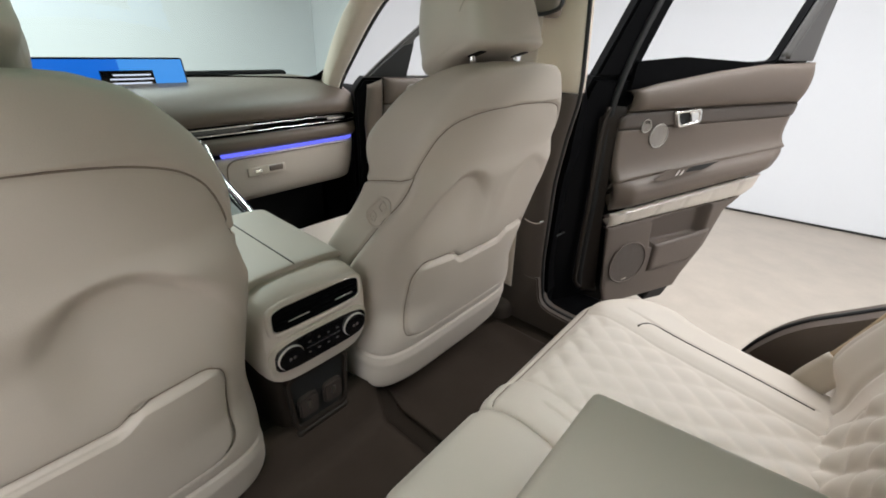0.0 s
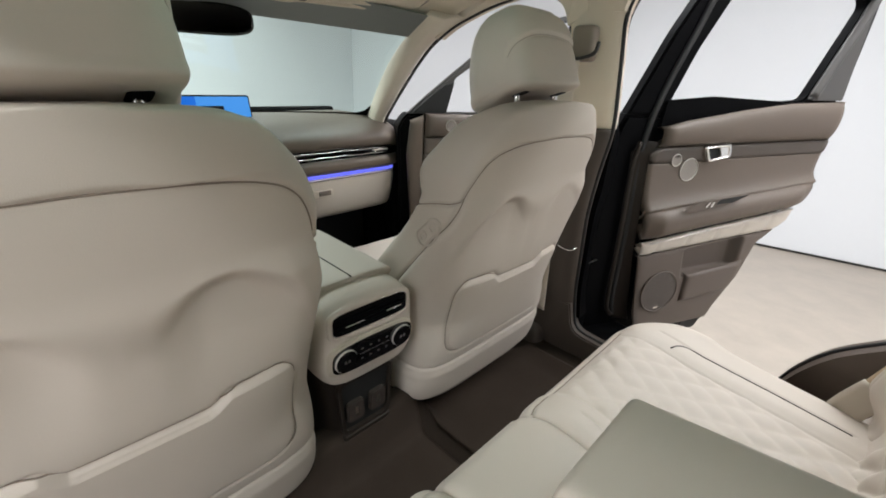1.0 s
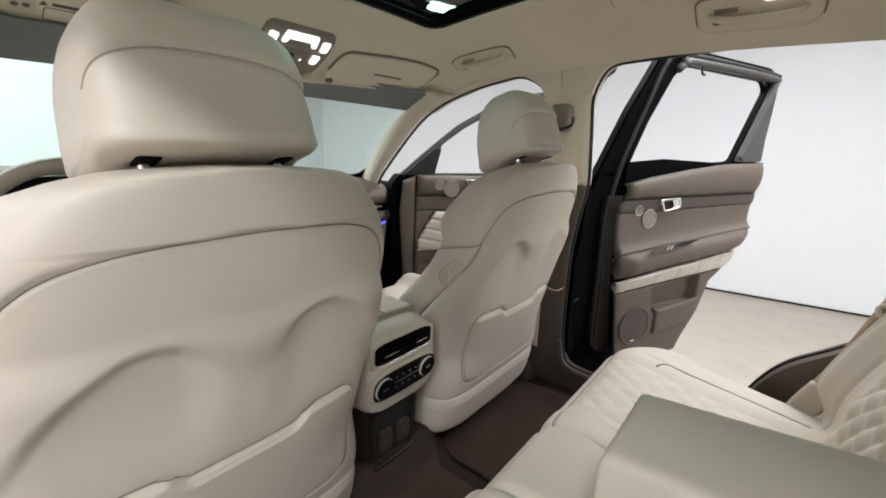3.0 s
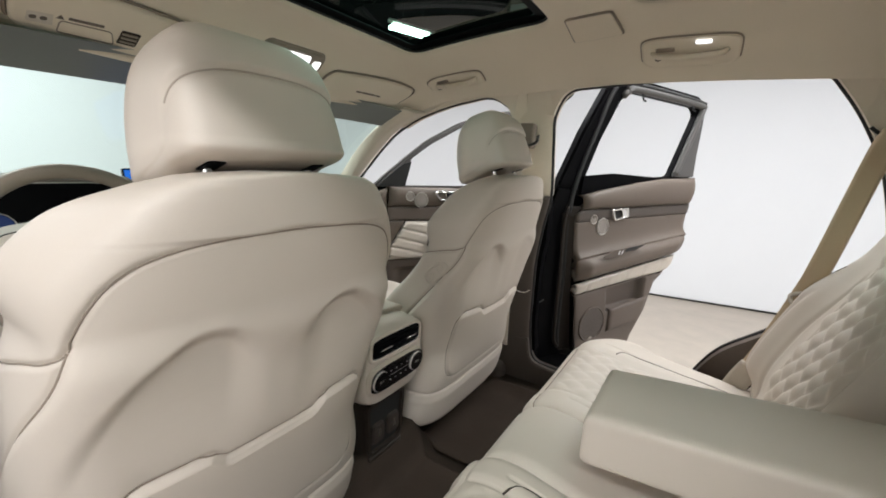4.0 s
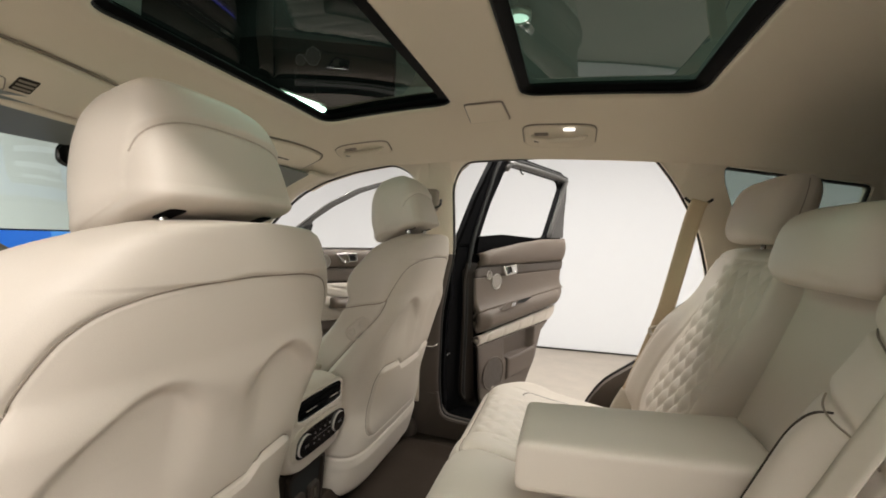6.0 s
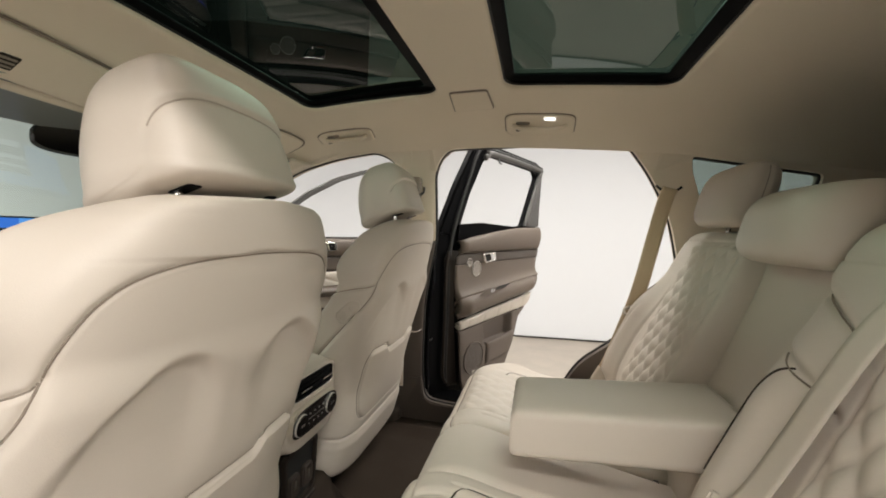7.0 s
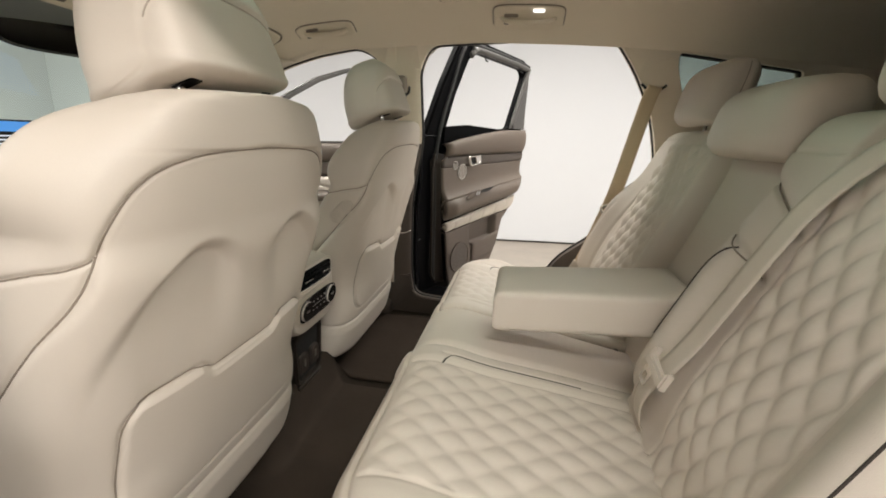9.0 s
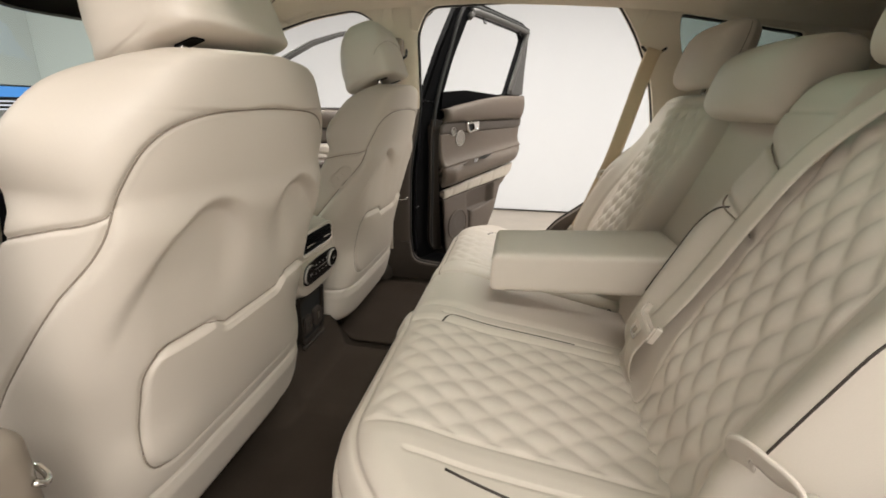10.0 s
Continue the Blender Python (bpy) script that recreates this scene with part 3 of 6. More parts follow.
# floor pan, tunnel, firewall, tail
X, Y = np.meshgrid(np.linspace(-0.74, 0.74, 75), np.linspace(-0.25, 1.5, 60), indexing="ij")
tun = 0.11 * smooth_step((0.24 - np.abs(X)) / 0.09) * smooth_step((Y - 0.10) / 0.05) + 0.015 * smooth_step((0.16 - np.abs(X)) / 0.02)
Z = 0.415 + tun + 0.03 * smooth_step((np.abs(X) - 0.60) / 0.1) + 0.12 * smooth_step((Y - 1.1) / 0.3)
single("floor", mesh_from(*sheet(np.stack((X, Y, Z), 2))), CARPET, "dark brown carpet on the car floor", kind="structure")
for x0, x1, label in ((-0.67, 0.150, "dark brown carpet mat over the driver-side rear footwell"), (0.205, 0.67, "dark brown carpet mat in the passenger-side rear footwell")):
    mat_x, mat_y = np.meshgrid(np.linspace(x0, x1, 60), np.linspace(-0.19, 0.185, 30), indexing="ij")
    mat_y = mat_y - 0.05 * smooth_step((np.abs(mat_x) - 0.60) / 0.08) * smooth_step((mat_y + 0.05) / 0.2)
    mat_z = 0.426 + 0.11 * smooth_step((0.24 - np.abs(mat_x)) / 0.09) * smooth_step((mat_y - 0.10) / 0.05) + 0.015 * smooth_step((0.16 - np.abs(mat_x)) / 0.02) + 0.03 * smooth_step((np.abs(mat_x) - 0.60) / 0.1)
    single("floor_mat", slab(np.stack((mat_x, mat_y, mat_z), 2), 0.008), MAT, label, "floor mat", group="rear floor mats")
single("trim", rbox(-0.80, 0.80, 1.50, 1.56, 0.36, 1.12, 0.01, 1), BLACK, "black firewall behind the dashboard", kind="structure")
single("trim", rbox(-0.74, 0.74, -1.62, -1.55, 0.36, 1.62, 0.01, 1), TAUPE_PLASTIC, "dark closed tailgate trim", kind="structure")
single("floor", rbox(-0.74, 0.74, -1.55, -0.25, 0.34, 0.40, 0.01, 1), CARPET, "dark carpet under the rear bench and in the boot", kind="structure")

# windscreen with its grey shade band
P = np.array([[screen_point(u, v) for v in np.linspace(0, 1.10, 26)] for u in np.linspace(-1, 1, 24)])
windscreen = thing("windscreen", (0, 1.2, 1.1), "green tinted windscreen with a grey shade band along its top", "windscreen")
part("glass", mesh_from(*sheet(P)), GLASS_GREEN, windscreen)
B = np.array([[screen_point(u, v) for v in np.linspace(0, 0.085 + 0.10 * max(0.0, (abs(u) - 0.90) / 0.10) ** 3, 5)] for u in np.linspace(-0.995, 0.995, 60)]) - np.array((0, 0.004, 0.004))
part("lower_frit", mesh_from(*sheet(B)), BLACK, windscreen, "black printed border along the lower edge")
B = P[:, 19:, :] - np.array((0, 0.004, 0.004))
part("shade_band", mesh_from(*sheet(B)), GLASS_SHADE, windscreen, "grey dotted shade band")
part("header_trim", tube([(x, 0.600, float(roof_z(x, 0.598)) - 0.002) for x in np.linspace(-0.60, 0.60, 60)], 0.011, 12), FABRIC, windscreen, "beige trim along the top of the windscreen")

spot = thing("ceiling_lamp", room(2.45, -0.3, CEIL), "small round ceiling lamp with a bright lens", "ceiling light")
c = room(2.45, -0.3, CEIL)
part("ring", loft([[(c.x + r * math.cos(a), c.y + r * math.sin(a), z) for a in np.linspace(0, 2 * math.pi, 32, endpoint=False)] for r, z in ((0.10, CEIL), (0.10, CEIL - 0.05), (0.08, CEIL - 0.05), (0.08, CEIL - 0.03))], cap=False), ALU, spot)
part("lens", loft([[(c.x + r * math.cos(a), c.y + r * math.sin(a), z) for a in np.linspace(0, 2 * math.pi, 32, endpoint=False)] for r, z in ((0.078, CEIL - 0.032), (0.078, CEIL - 0.040), (0.05, CEIL - 0.046))]), DIFFUSER, spot, "bright lamp lens")

tube_lamp = thing("tube_lamp", (2.24, 1.79, 2.33), "pair of short white tube lamps hanging over the studio floor", "ceiling light")
for k in (0.0, 0.035):
    part("tube", tube([(2.05 + 0.40 * s + k * 0.5, 1.865 - 0.13 * s + k, 2.30) for s in np.linspace(0, 1, 4)], 0.016, 10), TUBE_LIGHT, tube_lamp, "lit white tube")
part("housing", tube([(2.04 + 0.42 * s + 0.01, 1.89 - 0.135 * s, 2.345) for s in np.linspace(0, 1, 4)], 0.028, 12, flat=0.6), ALU, tube_lamp)
for s in (0.2, 0.8):
    part("cable", tube([(2.10 + 0.30 * s, 1.865 - 0.12 * s, 2.34), (2.10 + 0.30 * s, 1.865 - 0.12 * s, CEIL)], 0.002, 6), RUBBER, tube_lamp)

single("trim", rbox(-0.81, -0.738, 0.035, 0.14, 0.48, 0.893, 0.022, 4), BEIGE_TRIM, "rounded taupe trim at the foot of the centre pillar", kind="structure")
single("trim", tube(spline([(-0.752, 0.034, 0.835), (-0.745, 0.031, 0.828), (-0.739, 0.036, 0.83), (-0.737, 0.05, 0.838)], 12), 0.0035, 6), CHROME, "small chrome line on the pillar trim", kind="structure")

single("trim", tube(spline([(0.7085, 0.108, 0.811), (0.7070, 0.085, 0.806), (0.7072, 0.062, 0.808), (0.713, 0.048, 0.819)], 20), 0.0026, 6), CHROME, "thin chrome line on the centre pillar trim", kind="structure")
single("trim", tube([(0.765, 0.024, 0.762), (0.82, 0.029, 0.756), (0.868, 0.034, 0.748)], 0.003, 6), DARK_GREY, "dark grey weld line on the pillar jamb", kind="structure")
single("trim", tube([(0.668, 0.012, 1.478), (0.690, 0.006, 1.480)], 0.006, 12), ALU, "small pale bolt on the pillar edge", kind="structure")

# ---- front seats ----
SEAT_Z = [0.50, 0.505, 0.52, 0.60, 0.70, 0.80, 0.90, 1.00, 1.06, 1.082, 1.095, 1.12, 1.15, 1.175, 1.20, 1.218, 1.232, 1.240, 1.244]
SEAT_W = [0.215, 0.236, 0.248, 0.257, 0.258, 0.255, 0.256, 0.255, 0.250, 0.249, 0.249, 0.245, 0.232, 0.216, 0.193, 0.172, 0.144, 0.105, 0.04]


def seat_ring(z, count):
    w = curve_at(z, SEAT_Z, SEAT_W)
    rear = 0.035 + (0.86 - z) * 0.215 + 0.75 * max(0, z - 1.13) ** 2
    depth = curve_at(z, (0.5, 0.7, 0.80, 0.85, 0.915, 0.96, 1.00, 1.035, 1.050, 1.060, 1.075, 1.09, 1.12, 1.15, 1.17, 1.2, 1.244), (0.285, 0.295, 0.285, 0.262, 0.220, 0.187, 0.165, 0.153, 0.149, 0.149, 0.158, 0.164, 0.168, 0.164, 0.156, 0.138, 0.07))
    # square lower corners behind, crisp bolster edges in front
    fine = oval(0, 0, w, depth / 2, 3.4 + 2.6 * float(smooth_step((0.76 - z) / 0.12)), 2880)
    ahead = oval(0, 0, w, depth / 2, 6.0 + 6.0 * float(smooth_step((1.16 - z) / 0.06)), 2880)
    fine = np.where(fine[:, 1:] > 0, ahead, fine)
    fine = fine + np.array((0, rear + depth / 2))
    fine = np.vstack((fine, fine[:1]))
    d = np.r_[0, np.cumsum(np.linalg.norm(np.diff(fine, axis=0), axis=1))]
    # start at the front's middle so that the seam of the ring is out of view
    s0 = d[720]
    s = (s0 + np.linspace(0, d[-1], count, endpoint=False)) % d[-1]
    x, y = np.interp(s, d, fine[:, 0]), np.interp(s, d, fine[:, 1])
    arc = np.linspace(0, d[-1], count, endpoint=False) - d[-1] / 2       # from the rear's middle
    return np.stack((x, y, np.full(count, z)), 1), arc


def groove(d, width=0.0035):
    return np.exp(-(d / width) ** 2)


def seat_back_mesh(cx, right=1.0):
    nz, nr = 300, 440
    zz = np.r_[np.linspace(0.50, 0.52, 6, endpoint=False), np.linspace(0.52, 1.20, nz - 26, endpoint=False), np.linspace(1.20, 1.244, 20)]
    P, S = np.zeros((len(zz), nr, 3)), np.zeros((len(zz), nr))
    for i, z in enumerate(zz):
        P[i], S[i] = seat_ring(z, nr)
    N = normals(P, wrap=True)
    out = np.array((0, 0.14, 0)) - P * np.array((1, 1, 0))
    N = np.where(((N * out).sum(2) > 0)[..., None], -N, N)
    X, Z, A = S * 0.985, P[..., 2], np.abs(S)
    rear = A < 0.62
    h = np.zeros_like(X)
    # seam between the shoulder leather and the rear panel, running forward and down the side bolsters
    bz = [0.50, 0.62, 0.70, 0.777, 0.832, 0.877, 0.956, 0.977, 1.005, 1.021, 1.036, 1.050, 1.068, 1.080, 1.098, 1.115, 1.131, 1.146, 1.156, 1.164, 1.1685, 1.1712, 1.172]
    bs = [0.392, 0.395, 0.394, 0.383, 0.364, 0.342, 0.300, 0.288, 0.268, 0.2585, 0.2515, 0.2475, 0.2425, 0.2385, 0.230, 0.221, 0.210, 0.192, 0.170, 0.138, 0.098, 0.045, 0.0]
    line = spline(np.stack((bs, bz), 1), 200)
    line = line[np.argsort(line[:, 1])]
    bz, bs = line[:, 1], line[:, 0]
    sb = np.interp(Z, bz, bs)
    slope = np.interp(Z, (bz[1:] + bz[:-1]) / 2, np.diff(bs) / np.maximum(np.diff(bz), 1e-5))
    d = np.where(Z < 1.172, (sb - A) / np.sqrt(1 + slope ** 2), -(Z - 1.172) - 1.5 * A ** 2)
    upper = smooth_step((Z - 1.03) / 0.05)
    cross_s, cross_z = (0.240, 0.250, 0.272, 0.30, 0.35, 0.46), (1.071, 1.0605, 1.0535, 1.049, 1.037, 1.020)
    h += -0.0045 * groove(d, 0.004) - 0.004 * smooth_step(d / 0.012 + 0.2) * upper + (1 - upper) * 0.006 * smooth_step(d / 0.020 + 0.2) * smooth_step((0.20 - d) / 0.15)
    side_z = np.interp(A, cross_s, cross_z)
    h += np.where((A > sb - 0.004) & rear, -0.005 * groove(Z - side_z, 0.0035), 0)
    # map pocket with a dropped middle in its upper edge
    top = 0.868 - 0.018 * smooth_step((0.100 - np.abs(X)) / 0.03)
    qx = np.abs(X) - 0.153
    sd = np.where((Z < 0.74), np.hypot(np.maximum(qx, 0), np.maximum(0.713 - Z, 0)) - 0.048, np.hypot(np.maximum(np.abs(X) - 0.168, 0), np.maximum(Z - top + 0.035, 0)) - 0.035)
    sd = np.where((Z > 0.72) & (Z < 0.814), np.abs(X) - 0.203 + 0.001, sd)
    sd = np.where(A < 0.4, sd, 1.0)
    h += 0.0028 * smooth_step(-sd / 0.008) - 0.0045 * groove(sd, 0.0035)
    h += np.where((A < 0.26) & (Z > top - 0.01) & (Z < 0.93), -0.0035 * np.exp(-np.maximum(Z - top, 0) / 0.02) * smooth_step((0.2 - np.abs(X)) / 0.02), 0)
    # rolled lower edge
    h += np.where(rear, -0.0055 * groove(Z - 0.632, 0.004) + 0.006 * smooth_step((0.63 - Z) / 0.03) * smooth_step((Z - 0.505) / 0.02), 0)
    # knee hollows: two deep wings with an arched upper edge, joined by a shallow dip
    wing = spline([(0.0, 1.026), (0.05, 1.046), (0.095, 1.061), (0.13, 1.060), (0.16, 1.046), (0.19, 1.024), (0.215, 0.996), (0.236, 0.962), (0.262, 0.90), (0.30, 0.82)], 80)
    ax = np.abs(X)
    top_z = np.interp(ax, wing[:, 0], wing[:, 1])
    tilt_z = np.interp(ax, (wing[1:, 0] + wing[:-1, 0]) / 2, np.diff(wing[:, 1]) / np.maximum(np.diff(wing[:, 0]), 1e-5))
    below = (top_z - Z) / np.sqrt(1 + tilt_z ** 2)
    deep = 0.006 + 0.0115 * smooth_step((ax - 0.018) / 0.066) * (1 - 0.92 * smooth_step((ax - 0.155) / 0.085))
    deep = deep * (1 - (1 - right) * smooth_step((X + 0.02) / 0.06))
    soft_edge = 0.060 - 0.034 * smooth_step((ax - 0.03) / 0.05) + 0.012 * smooth_step((ax - 0.20) / 0.06)
    h += np.where(A < 0.40, -deep * smooth_step(below / soft_edge) * smooth_step((Z - 0.83) / 0.19), 0)
    P = P + N * h[..., None] + np.array((cx, 0, 0))
    P[..., 2] = np.where(P[..., 2] < 0.62, 0.62 - (0.62 - P[..., 2]) * 0.92, P[..., 2])
    v, f = sheet(P, wrap=True)
    f = f + [tuple(range(nr))[::-1], tuple(range(len(v) - nr, len(v)))]

    def at(z, arc):
        """A point of the finished surface by height and by the way round from the rear's middle."""
        i = float(np.interp(z, zz, np.arange(len(zz))))
        i0, k = min(int(i), len(zz) - 2), 0.0
        k = i - i0
        q = []
        for r in (i0, i0 + 1):
            j = float(np.interp(arc, S[r], np.arange(nr)))
            j0 = min(int(j), nr - 2)
            q.append(P[r, j0] * (1 - j + j0) + P[r, j0 + 1] * (j - j0))
        return q[0] * (1 - k) + q[1] * k
    zu = np.r_[np.linspace(0.62, 1.14, 160), 1.1718 - 0.0288 * np.linspace(1, 0, 24) ** 2]
    su = np.interp(zu, bz, bs)
    main = [at(z, a) for z, a in zip(zu, su)] + [at(z, -a) for z, a in zip(zu[::-1], su[::-1])]
    lines = [main]
    for sg in (-1, 1):
        lines.append([at(float(np.interp(a, cross_s, cross_z)), sg * a) for a in np.linspace(0.244, 0.46, 40)])
    o = rounded([(-0.203, 0.668), (0.203, 0.668), (0.203, 0.868), (0.104, 0.868), (0.068, 0.850), (-0.068, 0.850), (-0.104, 0.868), (-0.203, 0.868)], 0.045)
    o = dense(o, 0.008)
    lines.append([at(z, x / 0.985) for x, z in o + o[:1]])
    return mesh_from(v, f), lines


def head_ring(z, zs, ws, rear, front, count=80, n=4.0):
    """A level section, its points evenly spaced from the front's middle round by the rear."""
    w, r, f = (curve_at(z, zs, q) for q in (ws, rear, front))
    fine = oval(0, (r + f) / 2, w, (f - r) / 2, n, 1440)
    soft = oval(0, (r + f) / 2, w, (f - r) / 2, 2.8, 1440)
    fine = np.where(fine[:, 1:] > (r + f) / 2, soft, fine)
    fine = np.vstack((fine[360:], fine[:361]))
    d = np.r_[0, np.cumsum(np.linalg.norm(np.diff(fine, axis=0), axis=1))]
    s = np.linspace(0, d[-1], count, endpoint=False)
    ring = np.stack((np.interp(s, d, fine[:, 0]), np.interp(s, d, fine[:, 1]), np.full(count, z)), 1)
    return ring, s - d[-1] / 2


def front_headrest_mesh(cx):
    zs = (1.226, 1.231, 1.240, 1.250, 1.260, 1.268, 1.284, 1.33, 1.362, 1.390, 1.408, 1.418, 1.422)
    ws = (0.080, 0.095, 0.107, 0.1145, 0.1175, 0.119, 0.1185, 0.1155, 0.1105, 0.100, 0.085, 0.066, 0.034)
    rear = (0.090, 0.077, 0.052, 0.024, -0.003, -0.013, -0.0095, 0.008, 0.0225, 0.041, 0.060, 0.075, 0.10)
    front = (0.13, 0.142, 0.150, 0.155, 0.158, 0.160, 0.165, 0.172, 0.172, 0.166, 0.155, 0.142, 0.12)
    rows = np.r_[np.linspace(1.226, 1.272, 30, endpoint=False), np.linspace(1.272, 1.390, 80, endpoint=False), np.linspace(1.390, 1.422, 20)]
    rings = [head_ring(z, zs, ws, rear, front, 260, 5.0) for z in rows]
    P, A = np.array([q[0] for q in rings]), np.array([q[1] for q in rings])
    Z = P[..., 2].copy()
    N = normals(P, wrap=True)
    out = np.array((0, 0.08, 1.33)) - P
    N = np.where(((N * out).sum(2) > 0)[..., None], -N, N)
    # the rear cover ends in a seam shaped like a broad arch, its legs running down the sides
    foot, rise, reach, e = 1.235, 0.126, 0.158, 2.7
    sd = ((np.abs(A) / reach) ** e + (np.maximum(Z - foot, 0) / rise) ** e) ** (1 / e) - 1
    sd = sd * 0.13
    h = (-0.003 * groove(sd, 0.004) + 0.0045 * smooth_step(sd / 0.010 + 0.4)) * (0.15 + 0.85 * smooth_step((Z - 1.285) / 0.06)) * smooth_step((0.08 - sd) / 0.05)
    P = P + N * h[..., None] + np.array((cx, 0, 0))
    # the front pillow is broader and hangs lower than the rear cover
    P[..., 0] = cx + (P[..., 0] - cx) * (1 + (0.07 + 0.05 * smooth_step((1.36 - Z) / 0.10)) * smooth_step((P[..., 1] - 0.05) / 0.08))
    P[..., 2] -= 0.36 * np.maximum(P[..., 1] - 0.04, 0) ** 2 / (np.maximum(P[..., 1] - 0.04, 0) + 0.02)
    seam = []
    for th in np.linspace(0.55, math.pi - 0.55, 160):
        arc = reach * math.copysign(abs(math.cos(th)) ** (2 / e), math.cos(th))
        row = float(np.interp(foot + rise * math.sin(th) ** (2 / e), rows, np.arange(len(rows))))
        r0 = min(int(row), len(rows) - 2)
        ends = [np.array([np.interp(arc, A[r], P[r, :, k]) for k in range(3)]) for r in (r0, r0 + 1)]
        seam.append(ends[0] * (1 - row + r0) + ends[1] * (row - r0))
    v, f = sheet(P, wrap=True)
    n = P.shape[1]
    return mesh_from(v, f + [tuple(range(n))[::-1], tuple(range(len(v) - n, len(v)))]), seam


def front_seat(cx):
    ob = thing("front_seat", (cx, 0.25, 0.42), "cream leather front seat with a map pocket in its back", "car seat", "front seats")
    me, lines = seat_back_mesh(cx)
    back = part("backrest", me, LEATHER, ob)
    # thin dark tubes deepen the grooves' shade
    for line in lines:
        part("seam", tube(line, 0.0013, 6), SEAM_SHADE, back)
    hx = cx - 0.007
    me, seam = front_headrest_mesh(hx)
    head = part("headrest", me, LEATHER, ob)
    part("seam", tube(seam, 0.0011, 6), CREASE_SHADE, head)
    for dx in (-0.076, 0.072):
        part("post", tube([(hx + dx, 0.040, 1.215), (hx + dx, 0.040, 1.240), (hx + dx, 0.050, 1.275)], 0.0062, 12), CHROME, head, "chrome headrest post")
        part("post_collar", tube([(hx + dx, 0.040, 1.225), (hx + dx, 0.040, 1.2345)], 0.010, 14), RUBBER, back, "black post collar")
        slot = rounded([(-0.0115, 0.010), (0.0115, 0.010), (0.0115, 0.040), (-0.0115, 0.040)], 0.005)
        part("post_slot", plate(slot, lambda u, v, w, x=hx + dx: (x + u, 0.005 + v, 1.2575 - 0.36 * v - w), 0.0015), BLACK, head, "dark slot for the post")
    # seat cushion and its base
    X, V = np.meshgrid(np.linspace(-1, 1, 40), np.linspace(0, 1, 40), indexing="ij")
    prof = spline([(0.16, 0.66), (0.30, 0.68), (0.50, 0.715), (0.64, 0.725), (0.70, 0.70), (0.715, 0.64), (0.69, 0.56)], 40)
    Yp, Zp = np.broadcast_to(prof[:, 0], X.shape), np.broadcast_to(prof[:, 1], X.shape)
    P = np.stack((cx + 0.255 * X, Yp, Zp + 0.035 * smooth_step((np.abs(X) - 0.55) / 0.3) - 0.12 * np.maximum(np.abs(X) - 0.86, 0) / 0.14), 2)
    part("cushion", slab(P, 0.10, flip=False), LEATHER, ob)
    part("seat_base", rbox(cx - 0.235, cx + 0.235, 0.16, 0.66, 0.47, 0.63, 0.03, 3), TAUPE_PLASTIC, ob, "dark taupe plastic seat base")
    for dx in (-0.19, 0.19):
        part("seat_rail", rbox(cx + dx - 0.025, cx + dx + 0.025, 0.26, 0.72, 0.425, 0.47, 0.006, 2), RUBBER, ob)
    return ob


driver = front_seat(-0.39)
passenger = copy_thing(driver, Matrix.Translation((0.39, 0.25, 0.42)))
for child in passenger.children:
    if child.name.startswith("backrest"):
        child.data = seat_back_mesh(-0.39, 0.25)[0]          # its outer knee hollow is flatter
        child.data.name = "backrest"
        child.data.materials.append(LEATHER)
    if child.name.startswith("headrest"):
        child.scale = (0.94, 0.97, 0.97)          # its headrest is a little smaller and stands higher
        child.location += Vector((-0.0238, 0.0015, 0.0447))
# the driver's backrest swells out at its outer shoulder and draws in at the inner one
for child in driver.children:
    if child.name.startswith("backrest"):
        for ob in (child, *child.children):
            ob.data = ob.data.copy()
            for v in ob.data.vertices:
                x, y, z = v.co
                out = 0.030 * smooth_step((y + 0.01) / 0.11) * smooth_step((z - 1.06) / 0.10) * smooth_step((1.252 - z) / 0.06) + 0.013 * smooth_step((y - 0.02) / 0.10) * smooth_step((1.09 - z) / 0.04)
                inn = 0.024 * smooth_step((y - 0.005) / 0.11) * smooth_step((z - 0.98) / 0.08) * smooth_step((1.252 - z) / 0.05)
                v.co.x -= float(out * smooth_step((-0.45 - x) / 0.12) + inn * smooth_step((x + 0.33) / 0.12))
tagged(passenger, "cream leather front passenger seat with embossed control pad on its bolster")

# ---- rear bench ----
def quilt(x, s, a, b):
    """Height of diamond quilting, 0 on the stitching and 1 on the cushions."""
    x, s = x + 0.0022 * np.sin(31 * s + 9 * x) + 0.0012 * np.sin(83 * s), s + 0.0022 * np.sin(37 * x + 5 * s)
    u, v = x / a + s / b, x / a - s / b
    return (np.sqrt(np.sin(math.pi * u) ** 2 + 0.045) * np.sqrt(np.sin(math.pi * v) ** 2 + 0.045)) ** 0.66


CUSHION = [(-0.72, 0.685), (-0.64, 0.698), (-0.50, 0.718), (-0.36, 0.735), (-0.27, 0.752), (-0.215, 0.75), (-0.178, 0.728), (-0.160, 0.69), (-0.162, 0.62), (-0.185, 0.52), (-0.20, 0.43)]


